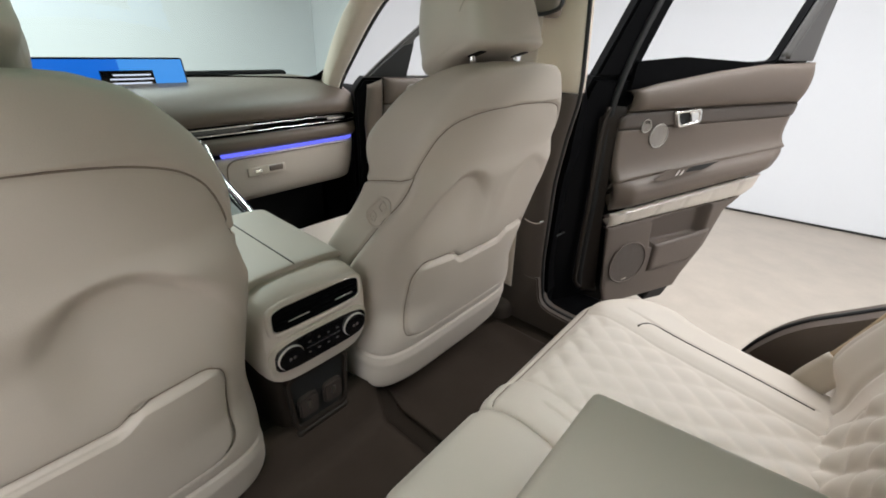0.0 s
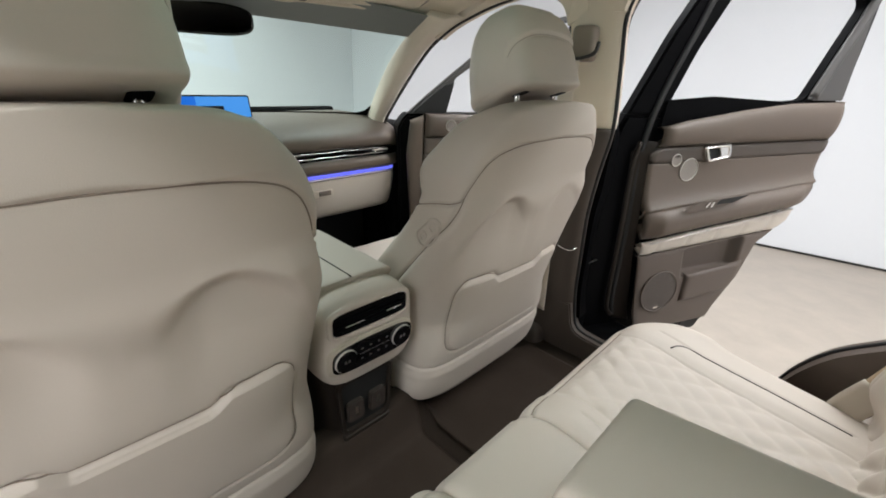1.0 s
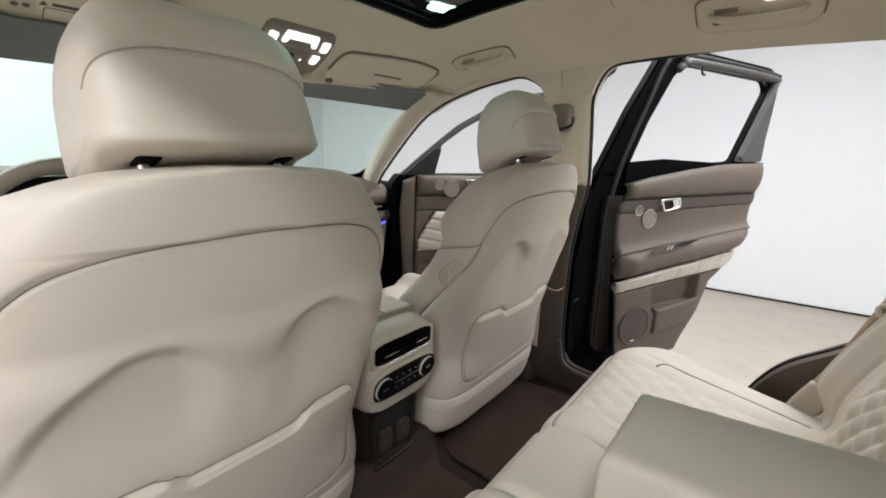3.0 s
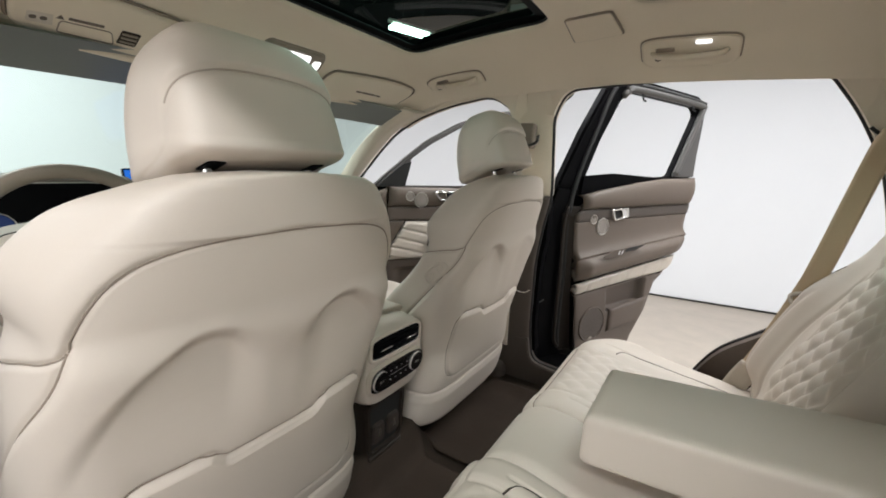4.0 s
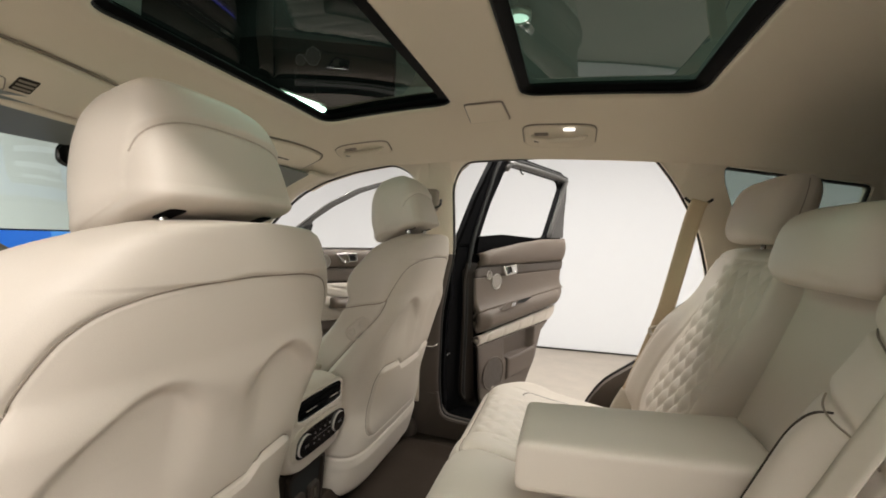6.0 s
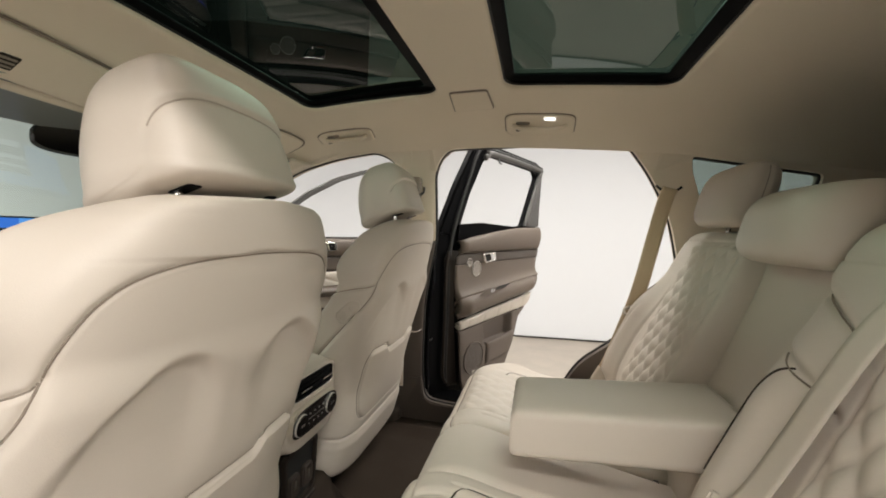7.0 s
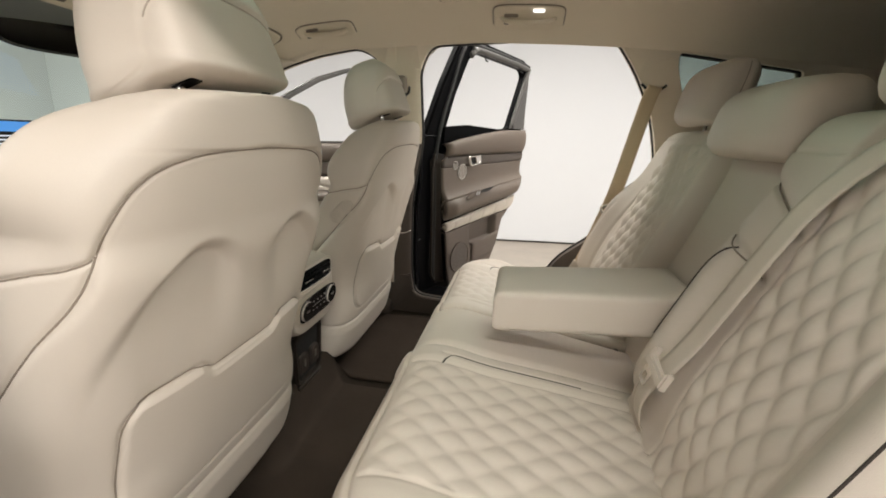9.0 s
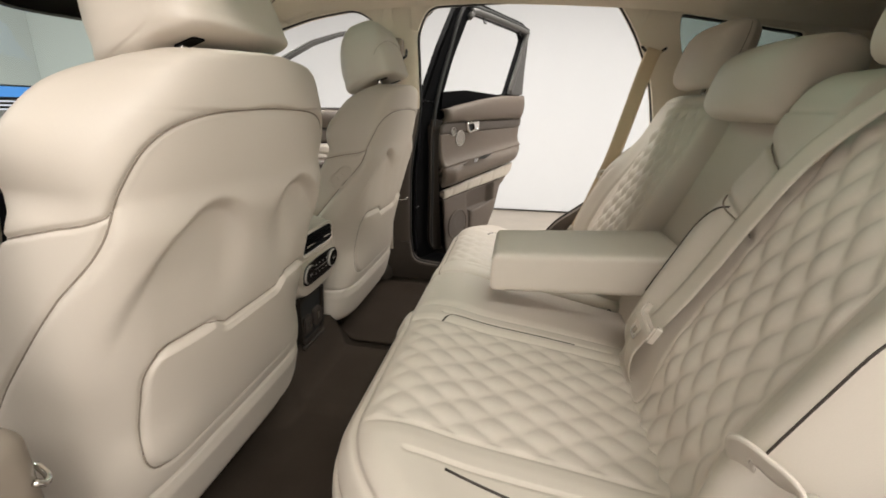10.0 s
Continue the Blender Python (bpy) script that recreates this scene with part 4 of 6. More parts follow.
def cushion_mesh(x0, x1, s, quilted=True, lower=0.0):
    """A bench cushion between two side lines; s is the side's sign."""
    nx, ns = (170, 190) if quilted else (60, 90)
    prof = spline(CUSHION, ns)
    L = np.r_[0, np.cumsum(np.linalg.norm(np.diff(prof, axis=0), axis=1))]
    u = np.linspace(0, 1, nx)
    X = np.broadcast_to((x0 + (x1 - x0) * u)[:, None], (nx, ns))
    Y, Z = np.broadcast_to(prof[:, 0], X.shape), np.broadcast_to(prof[:, 1], X.shape)
    # the outer front corner is rounded in plan
    ahead = smooth_step((Y + 0.5) / 0.3)
    Y = Y - ((0.09 * np.clip((X - 0.50) / 0.11, 0, 1) ** 2.2 * (s > 0) + 0.10 * np.clip((X - 0.47) / 0.18, 0, 1) ** 2.2 * (s < 0) + (0.012 if s > 0 else -0.012 * smooth_step((0.72 - Z) / 0.1))) if quilted else 0.012) * ahead
    P = np.stack((X * s, Y, Z - lower), 2)
    N = normals(P)
    N = np.where((N[..., 2] < -0.2)[..., None] | ((N[..., 1] < 0) & (np.abs(N[..., 2]) < 0.3))[..., None], -N, N)
    e = np.minimum(X - x0, x1 - X)
    h = -0.022 * (1 - np.sqrt(np.clip(1 - (1 - np.clip(e / 0.028, 0, 1)) ** 2, 0, 1)))
    Sx = np.broadcast_to(L[None, :], X.shape)
    if quilted:
        inner, outer = 0.19, (0.505 if s < 0 else 0.47)
        inside = smooth_step((X - inner) / 0.01) * smooth_step((outer - X) / 0.01) * smooth_step((Sx - 0.03) / 0.02) * smooth_step((0.525 - Sx) / 0.012)
        h += ((0.0050 if s < 0 else 0.0078) * quilt(X - 0.35, Sx, 0.056, 0.074) - 0.003) * inside
        # smooth side bolsters a little proud, seams along the quilting and across the front
        h += (0.003 if s < 0 else 0.008) * smooth_step((X - outer) / 0.03) * smooth_step((0.56 - Sx) / 0.05) + 0.004 * smooth_step((inner - X) / 0.02)
        h += -0.006 * groove(Sx - 0.545, 0.006) - 0.007 * groove(Sx - 0.605, 0.006)
        h += np.where(Sx < 0.53, -0.003 * (groove(X - inner, 0.003) + groove(X - outer, 0.003)), 0)
        h += np.where((Sx < 0.47) & (Sx > 0.10), -0.004 * (groove(X - 0.157, 0.003) + groove(X - (0.556 if s < 0 else 0.527), 0.003)), 0)
    else:
        h += -0.004 * groove(Sx - 0.56, 0.004) + 0.006 * smooth_step((Sx - 0.05) / 0.2)
    P = P + N * h[..., None]
    return slab(P, 0.03, flip=(s < 0)), P


def back_mesh(s):
    """A rear seat's backrest, standing proud of the middle place with a deep inner side."""
    nx, nz = 190, 180
    x0, x1 = (0.145 if s > 0 else 0.130), 0.655
    u, v = np.r_[np.linspace(0, 0.06, 34, endpoint=False), np.linspace(0.06, 1, nx - 34)], np.linspace(0, 1, nz)
    prof = spline([(-0.60, 0.655), (-0.648, 0.72), (-0.672, 0.82), (-0.735, 0.97), (-0.80, 1.12), (-0.835, 1.20), (-0.862, 1.238), (-0.90, 1.252), (-0.95, 1.25), (-0.985, 1.22)], nz)
    X = np.broadcast_to((x0 + (x1 - x0) * u)[:, None], (nx, nz))
    Y, Z = np.broadcast_to(prof[:, 0], X.shape), np.broadcast_to(prof[:, 1], X.shape)
    # the sides draw in towards the top
    k = smooth_step((Z - 1.02) / 0.22)
    mid = 0.375
    X = mid + (X - mid) * (1 - 0.10 * k * np.where(X < mid, 0.6, 1.0))
    P = np.stack((X * s, Y, Z), 2)
    N = normals(P)
    N = np.where((N[..., 1] < 0)[..., None] & (Y > -0.87)[..., None], -N, N)
    N = np.where((Y <= -0.87)[..., None] & (N[..., 2] < 0)[..., None], -N, N)
    L = np.broadcast_to(np.r_[0, np.cumsum(np.linalg.norm(np.diff(prof, axis=0), axis=1))][None, :], X.shape)
    e0, e1 = u[:, None] * (x1 - x0) + 0 * X, (1 - u[:, None]) * (x1 - x0) + 0 * X
    e = np.minimum(e0, e1)
    h = -0.045 * (1 - np.sqrt(np.clip(1 - (1 - np.clip(e1 / 0.05, 0, 1)) ** 2, 0, 1)))
    h += -0.11 * (1 - np.clip(1 - (1 - np.clip(e0 / 0.030, 0, 1)) ** 3, 0, 1) ** (1 / 3))
    tall = smooth_step((1.13 - Z) / 0.16) * smooth_step((Z - 0.70) / 0.08)
    h += 0.045 * tall * np.exp(-((e1 - 0.06) / 0.045) ** 2) + (0.030 if s < 0 else 0.006) * tall * np.exp(-((e0 - 0.06) / 0.05) ** 2)
    qin, qout = (0.038 if s > 0 else 0.178), (0.175 if s > 0 else 0.13)
    qtop = 0.615 if s > 0 else 0.585
    inside = smooth_step((e0 - qin) / 0.01) * smooth_step((e1 - qout) / 0.01) * smooth_step((qtop - L) / 0.015)
    h += ((0.0150 * quilt(X - 0.37, L, 0.060, 0.086) if s > 0 else 0.0090 * quilt(X - 0.37, L, 0.049, 0.082)) - 0.003) * inside
    h += np.where(L < qtop + 0.015, -0.004 * (groove(e0 - qin, 0.003) + groove(e1 - qout, 0.003)), 0) - 0.003 * groove(L - qtop - 0.01, 0.003)
    if s > 0:
        # seams along the outer wing
        for wing, hi in ((0.118, 1.10), (0.062, 1.02)):
            h += -0.0055 * groove(e1 - wing - 0.05 * smooth_step((Z - 0.9) / 0.25), 0.005) * smooth_step((hi - Z) / 0.06)
    if s < 0:
        # shoulder pad over a short pad over the piped bolster
        pad_a, pad_b = Z - (1.140 - 0.5 * (X - 0.18)), Z - (1.058 - 0.35 * (X - 0.157))
        h += np.where(e0 < qin, -0.007 * (groove(pad_a, 0.005) + groove(pad_b, 0.005)) + 0.010 * smooth_step(pad_a / 0.03) + 0.005 * smooth_step(pad_b / 0.02), 0) * smooth_step((qin - e0) / 0.03)
    P = P + N * h[..., None]
    return slab(P, 0.13, flip=(s > 0)), P


def rear_headrest_mesh(cx, z0, half, height, y0, depth):
    rows = np.linspace(0, 1, 40)
    rings = []
    for t in rows:
        c = (1 - abs(2 * t - 1) ** 3.2) ** (1 / 2.6) if 0 < t < 1 else 0.12
        c = max(c, 0.12)
        yc = y0 - 0.25 * (t - 0.5) * height
        rings.append([(cx + x, yc + y, z0 + t * height) for x, y in oval(0, 0, half * (0.78 + 0.22 * c) if 0.02 < t < 0.98 else half * 0.72, depth / 2 * c, 2.8, 64)])
    P = np.array(rings)
    N = normals(P, wrap=True)
    out = np.array((cx, y0, z0 + height / 2)) - P
    N = np.where(((N * out).sum(2) > 0)[..., None], -N, N)
    d = P[..., 1] - (y0 - 0.012 - 0.25 * (P[..., 2] - z0 - height / 2))
    P = P - N * (0.004 * groove(d, 0.004))[..., None]
    seams = []
    for cols in (range(20, 46), range(-13, 14)):
        line = []
        for i in range(3, len(rows) - 3):
            k = min(cols, key=lambda j: abs(d[i, j % 64]))
            line.append(P[i, k % 64])
        line = np.array(line)
        for _ in range(6):
            line[1:-1] = (line[:-2] + 2 * line[1:-1] + line[2:]) / 4
        seams.append(line)
    v, f = sheet(P, wrap=True)
    n = P.shape[1]
    return mesh_from(v, f + [tuple(range(n))[::-1], tuple(range(len(v) - n, len(v)))]), seams


def rear_seat(s):
    ob = thing("rear_passenger_seat", (s * 0.375, -0.45, 0.42), "quilted cream leather rear seat with dark piping", "car seat", "rear seats")
    me, C = cushion_mesh(0.108, 0.655 if s < 0 else 0.612, s)
    part("cushion", me, LEATHER, ob)
    run = np.r_[0, np.cumsum(np.linalg.norm(np.diff(C[60], axis=0), axis=1))]
    for at_run in (0.605,) if s < 0 else (0.545, 0.605):
        j = int(np.argmin(np.abs(run - at_run)))
        part("seam", tube(C[3:-3:3, j] + np.array((0, 0.0005, 0.0)), 0.0016, 6), SEAM_SHADE, ob)
    back, P = back_mesh(s)
    part("backrest", back, LEATHER, ob)
    me, seams = rear_headrest_mesh(s * 0.385, 1.262, 0.128, 0.165, -0.890, 0.135)
    head = part("headrest", me, LEATHER, ob)
    for line in seams:
        part("seam", tube(line, 0.0013, 6), SEAM_SHADE, head)
    for dx in (-0.05, 0.05):
        part("post", tube([(s * 0.385 + dx, -0.90, 1.22), (s * 0.385 + dx, -0.905, 1.29)], 0.006, 8), CHROME, head)
    # dark piping along the cushion's seams and on the bolsters
    prof = spline(CUSHION, 120)
    height = lambda y: float(np.interp(y, prof[:70, 0], prof[:70, 1]))
    pin = [(s * 0.157, y, height(y)) for y in np.linspace(-0.545, -0.30, 40)] + [(s * x, y, height(y)) for x, y in ((0.159, -0.285), (0.165, -0.272), (0.176, -0.264), (0.195, -0.262))]
    pout = [(s * 0.527, y, height(y)) for y in np.linspace(-0.62, -0.345, 40)] + [(s * x, y, height(y)) for x, y in ((0.524, -0.33), (0.517, -0.318), (0.505, -0.310), (0.490, -0.308))]
    if s < 0:
        pout = [(s * (0.572 + 0.004 * k), y, height(y)) for k, y in enumerate(np.linspace(-0.33, -0.62, 12))]
    for line in (pin, pout) if s < 0 else (pout,):
        part("piping", tube(nearest_line(C, line, 0.0005), 0.0020, 6), PIPING, ob, "dark piping")
    nx, nz = P.shape[:2]

    def on_back(e, z):
        i = int(np.clip(e * (nx - 1), 0, nx - 1))
        j = int(np.argmin(np.abs(P[i, :int(nz * 0.8), 2] - z)))
        return P[i, j]
    if s < 0:
        near = P[:, :int(nz * 0.78)].reshape(-1, 3)
        line = []
        for x, z in spline([(-0.156, 0.855), (-0.153, 0.905), (-0.157, 0.955), (-0.168, 1.005), (-0.186, 1.036), (-0.204, 1.044)], 40):
            k = np.argsort((near[:, 0] - x) ** 2 + (near[:, 2] - z) ** 2)[:5]
            line.append((x, float(near[k, 1].mean()) + 0.0012, z))
        line = np.array(line)
        for _ in range(4):
            line[1:-1] = (line[:-2] + 2 * line[1:-1] + line[2:]) / 4
        part("piping", tube(line, 0.0020, 6), PIPING, ob, "dark piping")
        for pad in (lambda x: 1.140 - 0.5 * (x - 0.18), lambda x: 1.058 - 0.35 * (x - 0.157)):
            line = []
            for x in np.linspace(0.160, 0.285, 24):
                k = np.argsort((near[:, 0] + x) ** 2 + (near[:, 2] - pad(x)) ** 2)[:4]
                line.append((-x, float(near[k, 1].max()) + 0.0005, pad(x)))
            line = np.array(line)
            for _ in range(4):
                line[1:-1] = (line[:-2] + 2 * line[1:-1] + line[2:]) / 4
            part("seam", tube(line, 0.0014, 6), SEAM_SHADE, ob)
    for e, z0, z1 in ((0.93, 0.86, 1.08),):
        line = [on_back(e + 0.03 * max(0, (t - 0.85) / 0.15) * (1 if e < 0.5 else -1), z0 + (z1 - z0) * t) for t in np.linspace(0, 1, 24)]
        part("piping", tube(line, 0.0014, 6), PIPING, ob, "dark piping")
    return P


left_back = rear_seat(-1)
rear_seat(1)

# middle place: cushion, recessed back, folded-down armrest, low headrest
middle = thing("middle_passenger_seat", (0, -0.45, 0.42), "smooth cream leather middle seat with its back recess open", "car seat", "rear seats")
part("cushion", cushion_mesh(-0.113, 0.113, 1, False, 0.006)[0], LEATHER, middle)
Xm, Vm = np.meshgrid(np.linspace(-0.175, 0.175, 24), np.linspace(0, 1, 40), indexing="ij")
prof = spline([(-0.69, 0.66), (-0.735, 0.80), (-0.803, 0.98), (-0.865, 1.14), (-0.885, 1.20), (-0.95, 1.21)], 40)
part("backrest", slab(np.stack((Xm, np.broadcast_to(prof[:, 0], Xm.shape), np.broadcast_to(prof[:, 1], Xm.shape)), 2), 0.03, flip=True), LEATHER, middle)
me, seams = rear_headrest_mesh(0.0, 1.182, 0.145, 0.150, -0.872, 0.185)
head = part("headrest", me, LEATHER, middle)

armrest = thing("armrest", (0, -0.55, 0.80), "cream leather folding armrest swung down between the rear seats", "armrest")
rings = []
for t in np.r_[0, 0.002, 0.006, 0.012, 0.02, np.linspace(0.045, 0.39, 20), 0.40]:
    k = min(1.0, 0.74 + 0.26 * math.sqrt(max(0, 1 - (1 - min(t / 0.014, 1)) ** 2)))
    zc = 0.838 + 0.08 * t
    rings.append([(x * (0.93 + 0.07 * k), -0.352 - t, zc + z * k) for x, z in oval(0, 0, 0.104 + 0.02 * t, 0.048, 9, 96)])
part("pad", loft(rings), LEATHER, armrest)
part("seam", tube([(x, -0.375 - 0.0, 0.812) for x in np.linspace(-0.1, -0.1, 2)] + [(-0.103, y, 0.803 + 0.08 * (-0.375 - y)) for y in np.linspace(-0.39, -0.70, 20)], 0.0025, 6), CREAM_PLASTIC, armrest)

# ---- centre console ----
console = thing("center_console", (0, 0.35, 0.42), "cream and taupe centre console with rear air vents and climate panel", "console")
rings = []
for y in np.r_[0.088, 0.091, 0.098, 0.112, np.linspace(0.135, 0.41, 12), 0.43, 0.441, 0.447]:
    k = math.sqrt(max(0.0, 1 - (1 - min(1, (y - 0.086) / 0.05)) ** 2))
    e = math.sqrt(max(0.0, 1 - (1 - min(1, (0.449 - y) / 0.03)) ** 2))
    k = 0.80 + 0.20 * min(k, e)
    zc = 0.790 + 0.012 * (y - 0.1)
    rings.append([(x * (k * 0.5 + 0.5), y, zc + z * k) for x, z in oval(0, 0, 0.112, 0.098, 4.2, 64)])
part("housing", loft(rings), LEATHER, console)
lid_rings = []
for y in np.r_[0.150, 0.153, 0.16, np.linspace(0.175, 0.42, 10), 0.435, 0.442, 0.445]:
    e = min(1, (y - 0.149) / 0.02, (0.446 - y) / 0.02)
    k = 0.80 + 0.20 * math.sqrt(max(0, 1 - (1 - e) ** 2))
    lid_rings.append([(x, y, 0.884 + 0.012 * (y - 0.1) + z * k) for x, z in oval(0, 0, 0.101, 0.014, 3.2, 48)])
part("lid", loft(lid_rings), LEATHER, console, "padded two-piece armrest lid")
part("lid_seam", tube([(0.0, y, 0.8985 + 0.012 * (y - 0.1)) for y in np.linspace(0.152, 0.44, 20)], 0.0014, 6), PIPING, console)


def console_face(u, v, w):
    """Rear face of the console: u across, v up, w out towards the rear."""
    return (u, 0.0895 + 0.10 * max(0.0, 0.78 - v) - 0.10 * max(0.0, v - 0.86) * -1 - w, v)


vent_face = lambda u, v, w: (u, 0.0865 + 0.22 * max(0.0, v - 0.862) - w, v)
part("vent_lip", tube([vent_face(x, z, -0.001) for x, z in oval(0, 0.8485, 0.0935, 0.0285, 5, 72)], 0.0055, 8, closed=True), LEATHER, console, "padded cream lip round the air vents")
vent_frame = part("vent_surround", ring_plate([(x, z) for x, z in oval(0, 0.8485, 0.0895, 0.0245, 6, 64)], [(x, z) for x, z in oval(0, 0.849, 0.0875, 0.0225, 6, 64)], vent_face, 0.003), CHROME, console, "thin chrome ring of the air vents")
part("vent_back", plate([(x, z) for x, z in oval(0, 0.8485, 0.089, 0.024, 6, 64)], vent_face, 0.0012), BLACK, console)
for k in range(3):
    z = 0.836 + 0.012 * k
    part("vent_slat", rbox(-0.085, 0.085, 0.0815, 0.0862, z - 0.0011, z + 0.0011, 0.0008, 1), BLACK, vent_frame)
part("vent_tab", rbox(-0.062, -0.020, 0.0795, 0.084, 0.8425, 0.8455, 0.001, 1), CHROME, vent_frame)
part("vent_tab", rbox(0.034, 0.072, 0.0795, 0.084, 0.8425, 0.8455, 0.001, 1), CHROME, vent_frame)
part("panel_bezel", plate([(x, z) for x, z in oval(0, 0.758, 0.104, 0.039, 3.8, 56)], console_face, 0.010, 0.003), CREAM_PLASTIC, console, "cream bezel round the climate controls")
part("panel_trim", plate([(x, z) for x, z in oval(0, 0.760, 0.099, 0.0345, 3.8, 56)], lambda u, v, w: console_face(u, v, w + 0.010), 0.003, 0.001), CREAM_PLASTIC, console, "thin pale ring")
climate = part("climate_panel", plate([(x, z) for x, z in oval(0, 0.760, 0.0965, 0.0322, 3.8, 56)], lambda u, v, w: console_face(u, v, w + 0.0125), 0.002), GLOSS_BLACK, console, "glossy black climate control panel")
KNOB_SILVER = material("satin_silver", (0.72, 0.69, 0.64), 0.5, metal=0.4, grain=1500, bump=0.1)
for sx in (-1, 1):
    x = sx * 0.068
    def disc(r, z=0.760, x=x):
        return [(x + r * math.cos(a), z + r * math.sin(a)) for a in np.linspace(0, 2 * math.pi, 40, endpoint=False)]
    knob = part("knob", plate(disc(0.0245), lambda u, v, w: console_face(u, v, w + 0.0145), 0.0042, 0.0008), KNOB_SILVER, console, "knurled silver rotary knob")
    part("knob_cap", plate(disc(0.0232), lambda u, v, w: console_face(u, v, w + 0.0186), 0.0015), GLOSS_BLACK, knob)
    for k in range(2):
        part("marking", plate([(x - 0.006 + k * 0.008, 0.757), (x - 0.001 + k * 0.008, 0.757), (x - 0.001 + k * 0.008, 0.763), (x - 0.006 + k * 0.008, 0.763)], lambda u, v, w: console_face(u, v, w + 0.0202), 0.0004), ALU, knob)
for row, z in enumerate((0.772, 0.748)):
    for k in range(4):
        x = -0.030 + 0.020 * k
        part("marking", plate([(x - 0.003, z - 0.0014), (x + 0.003, z - 0.0014), (x + 0.002, z + 0.0018), (x - 0.002, z + 0.0014)], lambda u, v, w: console_face(u, v, w + 0.0146), 0.0005), ALU, climate)
part("marking", plate([(-0.036, 0.7597), (0.036, 0.7597), (0.036, 0.7606), (-0.036, 0.7606)], lambda u, v, w: console_face(u, v, w + 0.0146), 0.0005), ALU, climate)
SOCKET = material("socket_brown", (0.045, 0.035, 0.029), 0.5, grain=900, bump=0.1)
# lower stem with the socket recess
stem = []
for z in np.linspace(0.42, 0.735, 14):
    b = 0.118 - 0.02 * (0.72 - z) + 0.012 * math.sin((z - 0.42) * 9)
    stem.append([(x, (b + 0.75) / 2 + y, z) for x, y in oval(0, 0, 0.088 + 0.02 * (z - 0.42), (0.75 - b) / 2, 7, 48)])
part("stem", loft(stem), DARK_PLASTIC, console, "dark taupe plastic lower console")
socket_face = lambda u, v, w: (u, 0.121 - 0.035 * (0.58 - v) * 0 - w, v)
recess = part("socket_recess", plate(rounded([(-0.062, 0.545), (0.062, 0.545), (0.072, 0.688), (-0.072, 0.688)], 0.02), socket_face, 0.012, holes=[rounded([(-0.055, 0.553), (0.055, 0.553), (0.064, 0.680), (-0.064, 0.680)], 0.016)]), DARK_PLASTIC, console)
part("recess_back", plate(rounded([(-0.055, 0.552), (0.055, 0.552), (0.064, 0.681), (-0.064, 0.681)], 0.016), socket_face, 0.003), RUBBER, console)
for x in (-0.028, 0.030):
    cap = part("socket_cover", plate(rounded([(x - 0.022, 0.572), (x + 0.022, 0.572), (x + 0.022, 0.625), (x - 0.022, 0.625)], 0.012), lambda u, v, w: socket_face(u, v, w + 0.003), 0.010, 0.003), SOCKET, console, "hinged socket cover")
    part("marking", plate([(x - 0.004, 0.592), (x + 0.004, 0.592), (x + 0.004, 0.612), (x - 0.004, 0.612)], lambda u, v, w: socket_face(u, v, w + 0.0132), 0.0004), ALU, cap)
part("recess_lip", rbox(-0.062, 0.062, 0.106, 0.125, 0.532, 0.545, 0.005, 2), DARK_PLASTIC, console)
# front of the console: sloping panel with a selector dial and chrome edges
rise = [(0.43, 0.838, 0.098), (0.52, 0.862, 0.103), (0.60, 0.880, 0.110), (0.70, 0.902, 0.119), (0.775, 0.932, 0.127), (0.845, 0.984, 0.133), (0.885, 0.990, 0.133)]
part("front_panel", loft([[(x, y, z - 0.062 + q) for x, q in oval(0, 0, w, 0.06, 8, 40)] for y, z, w in rise]), GLOSS_BLACK, console, "glossy black front of the console")
for sx in (-1, 1):
    part("edge_trim", tube(spline([(sx * (w - 0.002), y, z) for y, z, w in rise[:-1]], 40), 0.0055, 8), CHROME, console, "chrome edge strip")
part("edge_trim", tube([(x, 0.858 - 0.012 * (x / 0.13) ** 4, 0.988 - 0.003 * (x / 0.13) ** 4) for x in np.linspace(-0.131, 0.131, 24)], 0.0045, 8), CHROME, console)
slope = lambda u, v, w: (u, v, float(np.interp(v, [r[0] for r in rise], [r[1] for r in rise])) - 0.0015 + w)
part("tray_cover", plate(rounded([(-0.078, 0.455), (0.078, 0.455), (0.084, 0.675), (-0.084, 0.675)], 0.012), slope, 0.004, 0.001), material("grey_satin", (0.16, 0.165, 0.16), 0.35, grain=900, bump=0.05), console, "grey sliding tray cover")
dial = part("selector_dial", plate([(0.094 + 0.026 * math.cos(a), 0.800 + 0.026 * math.sin(a)) for a in np.linspace(0, 2 * math.pi, 40, endpoint=False)], slope, 0.010, 0.002), CHROME, console, "round chrome selector dial")
part("dial_cap", plate([(0.094 + 0.020 * math.cos(a), 0.800 + 0.020 * math.sin(a)) for a in np.linspace(0, 2 * math.pi, 40, endpoint=False)], lambda u, v, w: slope(u, v, w + 0.0102), 0.002), GLOSS_BLACK, dial)
for k in range(4):
    part("button", plate(rounded([(0.056 + 0.014 * k, 0.745), (0.066 + 0.014 * k, 0.745), (0.066 + 0.014 * k, 0.755), (0.056 + 0.014 * k, 0.755)], 0.002), slope, 0.004), ALU, console)

for piece in console.children_recursive:
    root = piece if piece.parent == console else piece.parent
    if not root.name.startswith(("front_panel", "edge_trim", "tray_cover", "selector_dial", "button")):
        dz = -0.006 if root.name.startswith("vent") else 0.008 if root.name.startswith(("panel", "climate", "knob", "marking")) else 0.0
        piece.data.transform(Matrix.Translation((0.0, 0.027, dz)))

